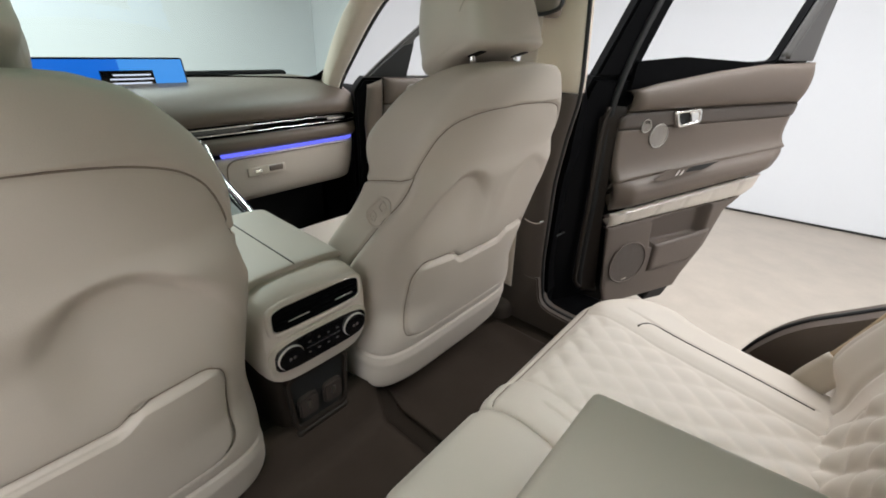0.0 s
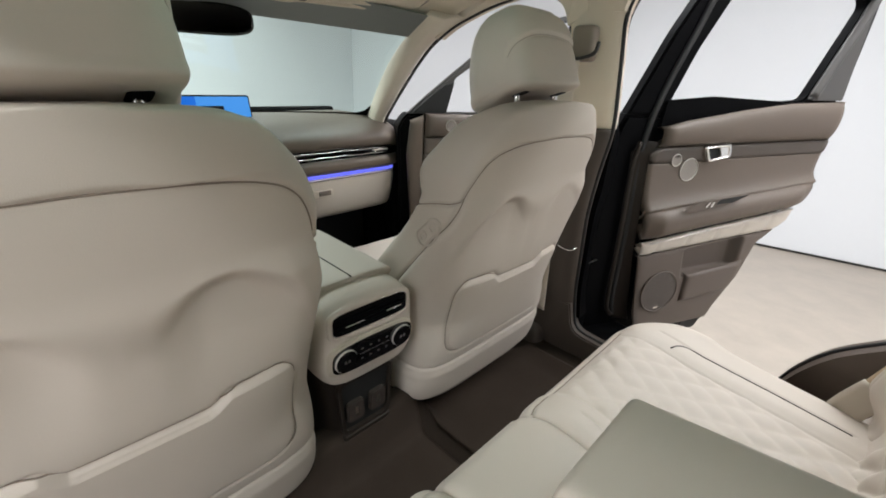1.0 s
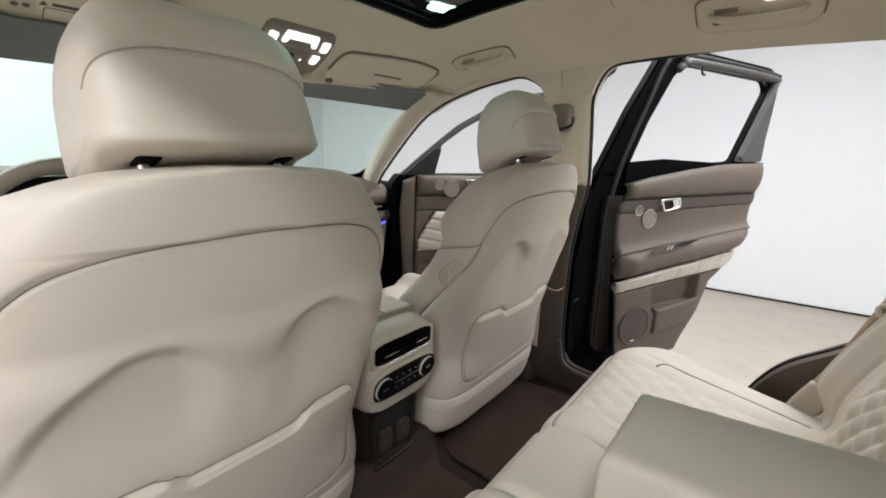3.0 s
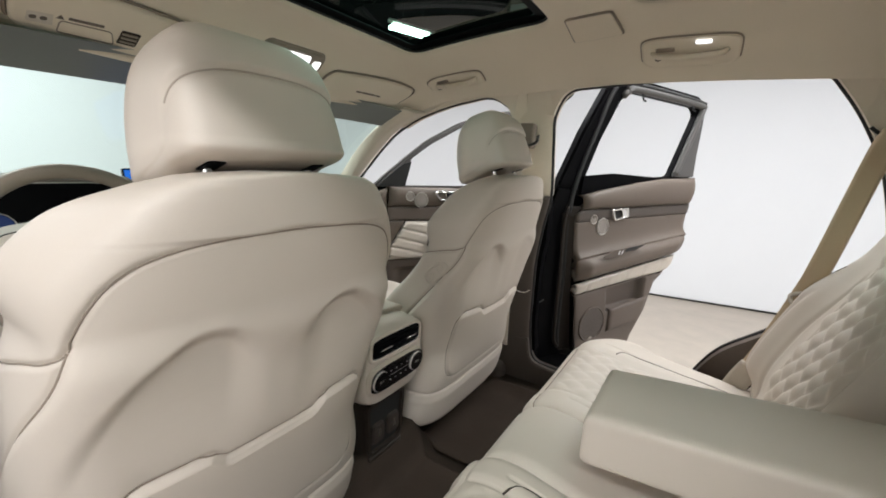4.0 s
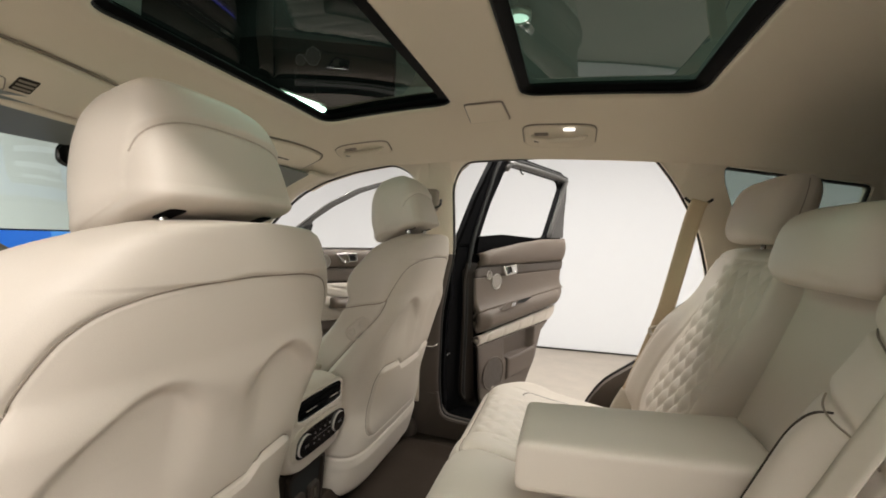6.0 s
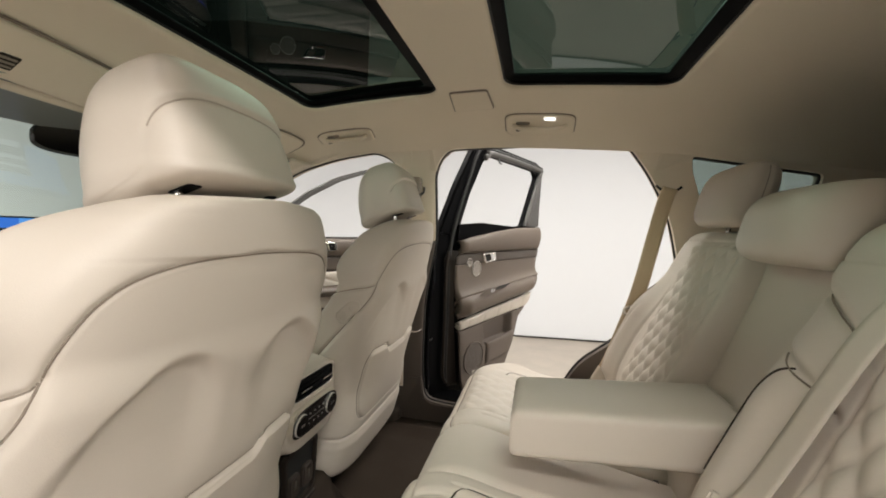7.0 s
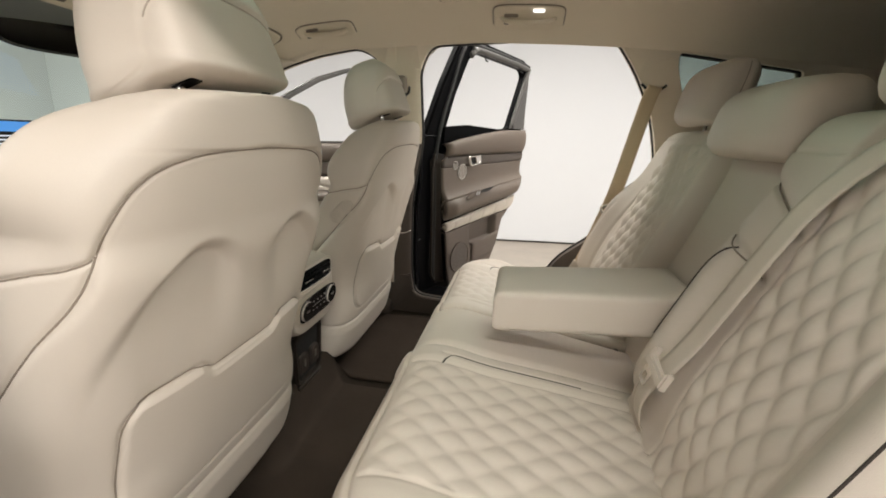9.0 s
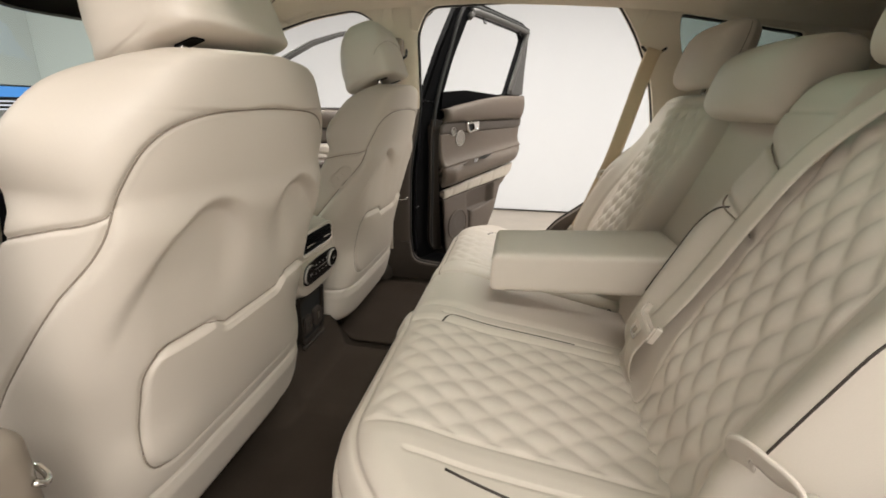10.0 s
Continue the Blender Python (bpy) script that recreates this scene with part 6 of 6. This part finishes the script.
bez = part("handle_bezel", ring_plate(rounded([(0.045, 1.128), (0.16, 1.130), (0.170, 1.088), (0.085, 1.080)], 0.010), rounded([(0.062, 1.122), (0.147, 1.124), (0.155, 1.095), (0.092, 1.088)], 0.008), lambda u, v, w: FD(u, v, w + 0.026), 0.013), CHROME, front_door, "satin chrome door handle bezel")
part("recess", plate(rounded([(0.060, 1.124), (0.150, 1.126), (0.156, 1.092), (0.088, 1.086)], 0.008), lambda u, v, w: FD(u, v, w + 0.027), 0.003), RUBBER, bez)
part("lever", plate(rounded([(0.105, 1.124), (0.150, 1.126), (0.158, 1.091), (0.120, 1.088)], 0.006), lambda u, v, w: FD(u, v, w + 0.031), 0.010, 0.003), CHROME, bez)

# ---- roof fittings ----
def on_roof(x, y, w):
    return (x, y, float(roof_z(x, y)) - w)


def handle(y0, y1, xs, deep, label, lamp):
    """A folded grip in a shallow rounded seat on the roof's edge; deep is half its height along the lining."""
    ob = thing("grab_handle", (xs, (y0 + y1) / 2, 1.57), label, "grab handle", "roof grab handles")
    place = lambda u, v, w: (xs + v * 0.85 - w * 0.45, u, float(roof_z(xs + v * 0.85, u)) - w * 0.88)
    mid, half = (y0 + y1) / 2, abs(y1 - y0) / 2
    o = [(mid + (half - 0.003) * y, (deep - 0.003) * v) for y, v in oval(0, 0, 1, 1, 5, 80)]
    ring = [[place(y * k + mid * (1 - k), v * k, w) for y, v in o] for k, w in ((1.0, -0.001), (0.985, 0.005), (0.93, 0.007), (0.86, 0.004), (0.5, 0.003), (0.05, 0.003))]
    part("mount", loft(ring), FABRIC, ob, "beige rounded mounting plate")
    # rim shadow along the seat's top and sides, made as a dark tube
    rim = [(y, v) for y, v in o if v < deep * 0.55]
    rim = sorted(rim, key=lambda p: math.atan2(p[1] - deep * 0.6, p[0] - mid))
    part("shadow_gap", tube([place(y, v * 1.015, 0.0012) for y, v in rim], 0.0024, 6), SEAM_SHADE, ob, "shadow line round the folded grip, made as a dark tube")
    a, b = mid - half + 0.034, mid + half - 0.034
    v0 = deep * 0.12
    part("grip", tube(spline([place(a, v0, 0.0), place(a + 0.014, v0, 0.013), place(mid, v0 + 0.003, 0.016), place(b - 0.014, v0, 0.013), place(b, v0, 0.0)], 28), 0.011, 12, flat=0.7), FABRIC, ob)
    # no hollow here: a darker plate gives the slot its shade
    part("grip_slot", plate(rounded([(b - 0.048, v0 - 0.022), (b - 0.004, v0 - 0.022), (b - 0.004, v0 - 0.008), (b - 0.048, v0 - 0.008)], 0.005), lambda u, v, w: place(u, v, w + 0.004), 0.002), BEIGE_TRIM, ob, "shaded finger slot")
    part("hinge", plate([(b - 0.012 + y, v0 + 0.004 + v) for y, v in oval(0, 0, 0.008, 0.006, 2.5, 20)], lambda u, v, w: place(u, v, w + 0.016), 0.003), TAUPE_PLASTIC, ob)
    if lamp:
        lv = (0.505 - xs) / 0.85
        part("reading_lamp", plate(rounded([(mid - 0.048, lv - 0.004), (mid - 0.014, lv - 0.004), (mid - 0.014, lv + 0.005), (mid - 0.048, lv + 0.005)], 0.003), lambda u, v, w: place(u, v, w + 0.005), 0.005), LAMP_WHITE, ob, "small lit reading lamp")
    return ob


handle(-0.480, -0.252, 0.535, 0.060, "beige folded roof grab handle with a small lit lamp", True)
handle(0.215, 0.430, 0.545, 0.042, "beige folded roof grab handle", False)

cover = thing("roof_switch_cover", (0.38, -0.17, 1.58), "beige square sensor cover on the roof cross beam", "cover")
part("plate", plate(rounded([(0.335, -0.212), (0.450, -0.222), (0.463, -0.096), (0.345, -0.100)], 0.01), lambda u, v, w: on_roof(u, v, w), 0.006, 0.002), FABRIC, cover)
part("edge", tube([on_roof(u, v, 0.002) for u, v in rounded([(0.335, -0.212), (0.450, -0.222), (0.463, -0.096), (0.345, -0.100)], 0.01)], 0.0030, 6, closed=True), BEIGE_TRIM, cover)

overhead = thing("overhead_console", (0.015, 0.52, 1.52), "taupe overhead console with lit white reading lamps", "roof console")
part("housing", plate(rounded([(-0.078, 0.468), (0.108, 0.468), (0.112, 0.52), (0.095, 0.575), (0.06, 0.605), (-0.03, 0.605), (-0.065, 0.575), (-0.082, 0.52)], 0.02), on_roof, 0.008, 0.003), BEIGE_TRIM, overhead, "taupe lamp surround")
part("chin", tube(spline([on_roof(u, v, 0.008) for u, v in ((-0.06, 0.570), (-0.03, 0.598), (0.015, 0.606), (0.06, 0.598), (0.09, 0.568))], 24), 0.008, 8), CREAM_PLASTIC, overhead)
for o in ([(-0.027, 0.477), (0.060, 0.477), (0.064, 0.502), (0.050, 0.502), (0.046, 0.492), (-0.014, 0.492), (-0.018, 0.502), (-0.031, 0.502)], [(0.076, 0.486), (0.099, 0.484), (0.099, 0.507), (0.078, 0.508)], [(0.068, 0.520), (0.090, 0.520), (0.084, 0.540), (0.066, 0.540)], [(-0.065, 0.486), (-0.043, 0.488), (-0.044, 0.510), (-0.067, 0.508)], [(-0.070, 0.517), (-0.052, 0.519), (-0.050, 0.538), (-0.066, 0.536)]):
    part("reading_lamp", plate(rounded(o, 0.004), lambda u, v, w: on_roof(u, v, w + 0.008), 0.003), LAMP_WHITE, overhead, "lit white reading lamp")
part("sunglass_lid", plate(rounded([(-0.035, 0.506), (0.056, 0.506), (0.062, 0.58), (0.04, 0.592), (-0.012, 0.592), (-0.040, 0.58)], 0.012), lambda u, v, w: on_roof(u, v, w + 0.008), 0.005, 0.002), BEIGE_TRIM, overhead)
part("button", plate(rounded([(-0.004, 0.520), (0.014, 0.520), (0.012, 0.552), (-0.004, 0.552)], 0.004), lambda u, v, w: on_roof(u, v, w + 0.013), 0.002), DARK_PLASTIC, overhead)
part("indicator", plate([(0.034, 0.530), (0.038, 0.530), (0.038, 0.534), (0.034, 0.534)], lambda u, v, w: on_roof(u, v, w + 0.013), 0.001), LAMP_WHITE, overhead)


def visor(sg, label):
    ob = thing("sun_visor", (sg * 0.32, 0.53, 1.50), label, "sun visor", "sun visors")
    o = rounded([(0.150, 0.500), (0.520, 0.470), (0.505, 0.570), (0.130, 0.585)], 0.032)
    fine = dense(o, 0.01)
    rings = [[on_roof(sg * (0.325 + (u - 0.325) * k), 0.530 + (v - 0.530) * k, w) for u, v in fine] for k, w in ((1.0, 0.0), (0.995, 0.008), (0.975, 0.0115), (0.93, 0.0118), (0.8, 0.0118), (0.6, 0.0118), (0.4, 0.0118), (0.2, 0.0118), (0.04, 0.0118))]
    part("panel", loft(rings), FABRIC, ob)
    # shade between visor and headliner, put in as a dark tube
    edge = [p for p in dense(o, 0.008) if p[1] < 0.56]
    edge = sorted(edge, key=lambda p: math.atan2(p[1] - 0.60, p[0] - 0.33))
    part("shadow_gap", tube([on_roof(sg * (u + 0.004 * (1 if u > 0.45 else 0)), v - 0.003, 0.0045) for u, v in edge], 0.0032, 6), SEAM_SHADE, ob, "shadow line along the visor's edge, made as a dark tube")
    lay = lambda p, q, r: on_roof(p, q, r + 0.0122)
    if sg > 0:
        for u, w in ((0.300, 0.012), (0.345, 0.030), (0.39, 0.012)):
            part("marking", plate([(u - w, 0.532), (u + w, 0.532), (u + w, 0.537), (u - w, 0.537)], lay, 0.0005), TAUPE_PLASTIC, ob)
    else:
        tag = part("warning_label", plate(rounded([(-0.487, 0.528), (-0.453, 0.528), (-0.450, 0.550), (-0.486, 0.548)], 0.002), lay, 0.0005), BELT_CREAM, ob, "pale warning label with grey marks")
        for k in (-0.478, -0.464):
            part("marking", plate([(k + 0.005 * x, 0.538 + 0.004 * y) for x, y in oval(0, 0, 1, 1, 2.2, 16)], lambda p, q, r: on_roof(p, q, r + 0.0128), 0.0004), TAUPE_PLASTIC, tag)
        part("marking", plate([(-0.449, 0.533), (-0.437, 0.533), (-0.443, 0.525)], lay, 0.0005), TAUPE_PLASTIC, ob)
        part("marking", plate([(-0.432, 0.527), (-0.380, 0.527), (-0.380, 0.532), (-0.432, 0.532)], lay, 0.0005), TAUPE_PLASTIC, ob)
        part("lid", tube([lay(p, q, 0.0) for p, q in rounded([(-0.442, 0.537), (-0.366, 0.537), (-0.356, 0.562), (-0.442, 0.562)], 0.006)], 0.0010, 6, closed=True), BEIGE_TRIM, ob, "outline of a small lid")
        grille = part("grille", plate(rounded([(-0.352, 0.527), (-0.320, 0.527), (-0.322, 0.555), (-0.354, 0.555)], 0.003), lay, 0.0008), DARK_PLASTIC, ob, "small dark slotted grille")
        for q in (0.533, 0.541, 0.549):
            part("slat", plate([(-0.350, q - 0.0018), (-0.324, q - 0.0018), (-0.324, q + 0.0018), (-0.350, q + 0.0018)], lambda p, q, r: on_roof(p, q, r + 0.0131), 0.001), BEIGE_TRIM, grille)
    part("clip", plate([(sg * 0.155 + x, 0.575 + y) for x, y in oval(0, 0, 0.012, 0.006, 2.5, 20)], lambda p, q, r: on_roof(p, q, r + 0.0122), 0.006, 0.002), TAUPE_PLASTIC, ob)
    return ob


visor(1, "beige fabric sun visor folded up against the headliner")
visor(-1, "beige fabric sun visor folded up against the headliner")

mirror = thing("rear_view_mirror", (0.0, 0.74, 1.43), "black frameless interior rear-view mirror", "mirror")
mirror_face = lambda u, v, w: (-0.040 + 0.966 * u - 0.259 * w, 0.722 - 0.259 * u - 0.966 * w, v)
part("housing", loft([[mirror_face(x * k, 1.385 + z * k, -q) for x, z in oval(0, 0, 0.125, 0.036, 3.4, 48)] for q, k in ((0.0, 0.965), (0.003, 1.0), (0.02, 0.97), (0.035, 0.75), (0.042, 0.4))]), GLOSS_BLACK, mirror)
part("mirror_glass", plate([(x, z) for x, z in oval(0, 1.385, 0.118, 0.031, 3.4, 48)], lambda u, v, w: mirror_face(u, v, w + 0.0005), 0.001), material("mirror_silver", (0.07, 0.075, 0.08), 0.05, metal=1.0, vary=0.0), mirror)
part("stalk", tube([(-0.03, 0.755, 1.39), (-0.01, 0.785, 1.43), (0.0, 0.79, 1.46)], 0.014, 10), RUBBER, mirror)
part("camera_cover", rbox(-0.088, 0.088, 0.765, 0.855, 1.418, 1.478, 0.015, 3), TAUPE_PLASTIC, mirror, "brown sensor cover behind the mirror")

# ---- belts ----
def strap(pts, width, normal_to, n=40, t=0.0016):
    """Webbing along points; normal_to gives the direction in which its width lies."""
    p = spline(pts, n)
    w = np.array(normal_to, float)
    P = np.zeros((n, 6, 3))
    for i in range(n):
        tan = p[min(i + 1, n - 1)] - p[max(i - 1, 0)]
        side = w - tan * (w @ tan) / (tan @ tan)
        side /= np.linalg.norm(side)
        for j, q in enumerate(np.linspace(-0.5, 0.5, 6)):
            P[i, j] = p[i] + side * q * width
    return slab(P, t)


def seat_belt_right():
    ob = thing("seat_belt", (0.62, -0.70, 0.75), "tan seat belt hanging along the rear door opening", "seat belt", "rear seat belts")
    part("webbing", strap([(0.640, -0.803, 1.395), (0.626, -0.782, 1.34), (0.612, -0.728, 1.08), (0.612, -0.704, 0.985), (0.61, -0.655, 0.83), (0.602, -0.617, 0.735), (0.596, -0.60, 0.69)], 0.047, (0.25, 1, 0)), BELT, ob)
    part("slot", tube([(side_x(1.395) - 0.003, -0.762 - 0.080 * k, 1.416 - 0.034 * math.sin(math.pi * min(1.0, k * 0.75 + 0.1)) + 0.002 * k) for k in np.linspace(0, 1, 16)], 0.0045, 6), RUBBER, ob, "dark slot in the pillar trim")
    part("guide", tube(spline([(0.600, -0.742, 0.992), (0.592, -0.717, 0.978), (0.600, -0.689, 0.965), (0.612, -0.682, 0.985), (0.605, -0.727, 1.0)], 24), 0.0055, 8), CREAM_PLASTIC, ob, "cream plastic belt guide")
    part("anchor", strap([(0.606, -0.634, 0.772), (0.602, -0.612, 0.728), (0.598, -0.598, 0.690), (0.594, -0.590, 0.66)], 0.054, (0.25, 1, 0), n=12, t=0.010), CREAM_PLASTIC, ob, "cream anchor sleeve")
    return ob


seat_belt_right()
belt = thing("seat_belt", (-0.32, -0.70, 0.80), "cream seat belt across the rear backrest with a latch plate", "seat belt", "rear seat belts")
front_rows = left_back[:, :int(left_back.shape[1] * 0.78)].reshape(-1, 3)


def over_back(x, z):
    """How far forward the left backrest reaches near a place."""
    d = (front_rows[:, 0] - x) ** 2 + (front_rows[:, 2] - z) ** 2
    return float(front_rows[np.argsort(d)[:6], 1].max())


centre = spline([(-0.362, 1.228), (-0.335, 1.192), (-0.303, 1.13), (-0.291, 1.05), (-0.285, 0.96), (-0.274, 0.875), (-0.258, 0.822)], 40)
rows = np.array([max(over_back(x + q, z) for q in (-0.022, -0.011, 0.0, 0.011, 0.022)) for x, z in centre])
for _ in range(12):
    rows[1:-1] = (rows[:-2] + 2 * rows[1:-1] + rows[2:]) / 4
for _ in range(3000):          # the webbing is drawn taut over the hollows
    rows[1:-1] = np.maximum(rows[1:-1], (rows[:-2] + rows[2:]) / 2)
web = np.array([[(x + q, y + 0.010, z + 0.12 * q) for q in np.linspace(-0.0235, 0.0235, 6)] for (x, z), y in zip(centre, rows)])
top_y = rows[0]
web = np.concatenate((np.array([[(-0.415 + q, top_y - 0.075, 1.266 + 0.1 * q) for q in np.linspace(-0.0235, 0.0235, 6)], [(-0.388 + q, top_y - 0.028, 1.256 + 0.1 * q) for q in np.linspace(-0.0235, 0.0235, 6)]]), web))
part("webbing", slab(web, 0.0016), BELT_CREAM, belt)
yb = rows[-1] + 0.006
bar_o, bar_q = Vector((-0.275, yb + 0.008, 0.836)), Vector((0.0, -0.39, 0.92))
bar_p = Vector((-0.985, 0.02, -0.17))
bar_n = bar_q.cross(bar_p).normalized()
bar_n = bar_n if bar_n.y > 0 else -bar_n
latch = lambda u, v, w: bar_o + bar_p * u + bar_q * v + bar_n * w
U_SHAPE = [(-0.040, 0.024), (-0.040, -0.010), (0.040, -0.010), (0.040, 0.022), (0.031, 0.022), (0.031, 0.007), (-0.031, 0.007), (-0.031, 0.024)]
part("latch_body", plate(rounded(U_SHAPE, 0.005), latch, 0.013, 0.004), LEATHER, belt, "cream plastic latch bracket")
part("latch_tongue", plate(rounded([(-0.034, -0.040), (-0.006, -0.040), (-0.004, -0.009), (-0.036, -0.009)], 0.005), lambda u, v, w: latch(u, v, w + 0.005), 0.0022, holes=[rounded([(-0.028, -0.034), (-0.013, -0.034), (-0.013, -0.021), (-0.028, -0.021)], 0.003)]), CHROME, belt, "steel latch tongue")
part("lower_webbing", strap([(-0.250, yb + 0.006, 0.815), (-0.242, yb + 0.022, 0.765), (-0.232, yb + 0.012, 0.71), (-0.228, yb - 0.03, 0.68)], 0.046, (1, 0, 0.1)), BELT_CREAM, belt)

pull = thing("buckle_strap", (-0.16, -0.55, 0.70), "small cream strap loop beside the seat seam", "strap")
part("loop", tube(spline([(-0.158, -0.530, 0.698), (-0.153, -0.536, 0.709), (-0.151, -0.546, 0.708), (-0.15, -0.556, 0.694)], 16), 0.006, 8, flat=0.4), BEIGE_TRIM, pull)
release = thing("seat_release_strap", (-0.63, -0.62, 0.86), "cream leather release strap at the seat's outer bolster", "strap")
part("loop", strap([(-0.598, -0.648, 0.836), (-0.605, -0.632, 0.868), (-0.617, -0.626, 0.886), (-0.634, -0.638, 0.884), (-0.657, -0.660, 0.872), (-0.690, -0.70, 0.83)], 0.028, (0.45, 0.6, 0.5), t=0.004), LEATHER, release)

front_belt = thing("seat_belt", (0.66, 0.08, 1.30), "cream belt loop on the upper centre pillar", "seat belt", "front seat belts")
part("guide", rbox(0.622, 0.660, 0.056, 0.116, 1.330, 1.412, 0.012, 3), BEIGE_TRIM, front_belt, "beige height adjuster cover")
part("ring", tube(spline([(0.622, 0.040, 1.372), (0.612, 0.040, 1.350), (0.610, 0.060, 1.340), (0.610, 0.090, 1.336), (0.618, 0.115, 1.345)], 16), 0.0045, 8), DARK_GREY, front_belt, "dark belt ring")
part("webbing", strap([(0.615, 0.10, 1.338), (0.622, 0.11, 1.15), (0.655, 0.12, 0.80), (0.665, 0.12, 0.60)], 0.046, (0.1, 1, 0)), BELT_CREAM, front_belt)

# embossed seat controls on the inner bolster of the passenger seat
side_grid = np.array([v.co[:] for v in passenger.children[0].data.vertices]) if passenger.children[0].name.startswith("backrest") else np.array([v.co[:] for c in passenger.children if c.name.startswith("backrest") for v in c.data.vertices])
side_grid = side_grid + np.array((0.78, 0, 0))
side_grid = side_grid[(side_grid[:, 0] < 0.16)]


def on_side(u, v):
    k = np.argmin((side_grid[:, 1] - u) ** 2 + (side_grid[:, 2] - v) ** 2)
    return side_grid[k] + np.array((-0.0005, 0, 0))


def bead(name, outline, r, label=""):
    line = np.array([on_side(u, v) for u, v in dense(outline, 0.004)])
    for _ in range(3):
        line = (np.roll(line, 1, 0) + 2 * line + np.roll(line, -1, 0)) / 4
    return part(name, tube(line, r, 6, closed=True), LEATHER, passenger, label)


PAD = ((0.062, 1.014), (0.090, 1.020), (0.136, 0.975), (0.120, 0.950), (0.086, 0.958))
bead("control_pad", rounded(PAD, 0.016), 0.0024, "embossed seat control pad")
for u, v in ((0.086, 0.999), (0.112, 0.974)):
    bead("pad_button", rounded([(u - 0.010, v + 0.004), (u + 0.001, v + 0.013), (u + 0.011, v - 0.003), (u, v - 0.012)], 0.005), 0.0019)
    bead("pad_button", [(u + 0.003 * math.cos(a), v + 0.003 * math.sin(a)) for a in np.linspace(0, 2 * math.pi, 8, endpoint=False)], 0.0010)
part("drain_flap", plate(rounded([(0.27, 0.44), (0.36, 0.44), (0.40, 0.50), (0.40, 0.55), (0.33, 0.55)], 0.01), lambda u, v, w: RD(u, v, w - 0.02), 0.03, 0.005), RUBBER, rear_door, "black rubber flap at the door's lower corner")

part("edge_ridge", tube(spline([RD(u, z, -0.006) for u, z in ((-0.030, 0.545), (-0.054, 0.575), (-0.060, 0.64), (-0.064, 0.85), (-0.072, 1.05), (-0.060, 1.13))], 40), 0.007, 8), DARK_PLASTIC, rear_door, "dark ridge along the door's front edge")
for child in rear_door.children:
    if child.name.startswith("speaker") and child.dimensions.z > 0.1:
        part("badge", plate(rounded([(0.104, 0.572), (0.124, 0.574), (0.124, 0.580), (0.104, 0.578)], 0.002), lambda u, v, w: RD(u, v, w + 0.0365), 0.001), CHROME, child, "tiny bright badge")
buckle = thing("belt_buckle", (0.065, -0.62, 0.66), "pair of dark belt buckles in the seat gap below the armrest", "buckle")
for x, lean in ((0.062, -0.006), (0.092, 0.006)):
    rings = [[(x + lean * k + a, -0.640 - 0.03 * k + b, 0.650 + 0.034 * k) for a, b in oval(0, 0, 0.012 * f, 0.006 * f, 4, 24)] for k, f in ((-0.6, 0.9), (0.0, 1.0), (0.8, 1.0), (1.0, 0.8))]
    body = part("buckle_body", loft(rings), DARK_PLASTIC, buckle)
    part("button", rbox(x + lean - 0.008, x + lean + 0.008, -0.675, -0.666, 0.681, 0.6865, 0.002, 2), DARK_ACCENT, body)
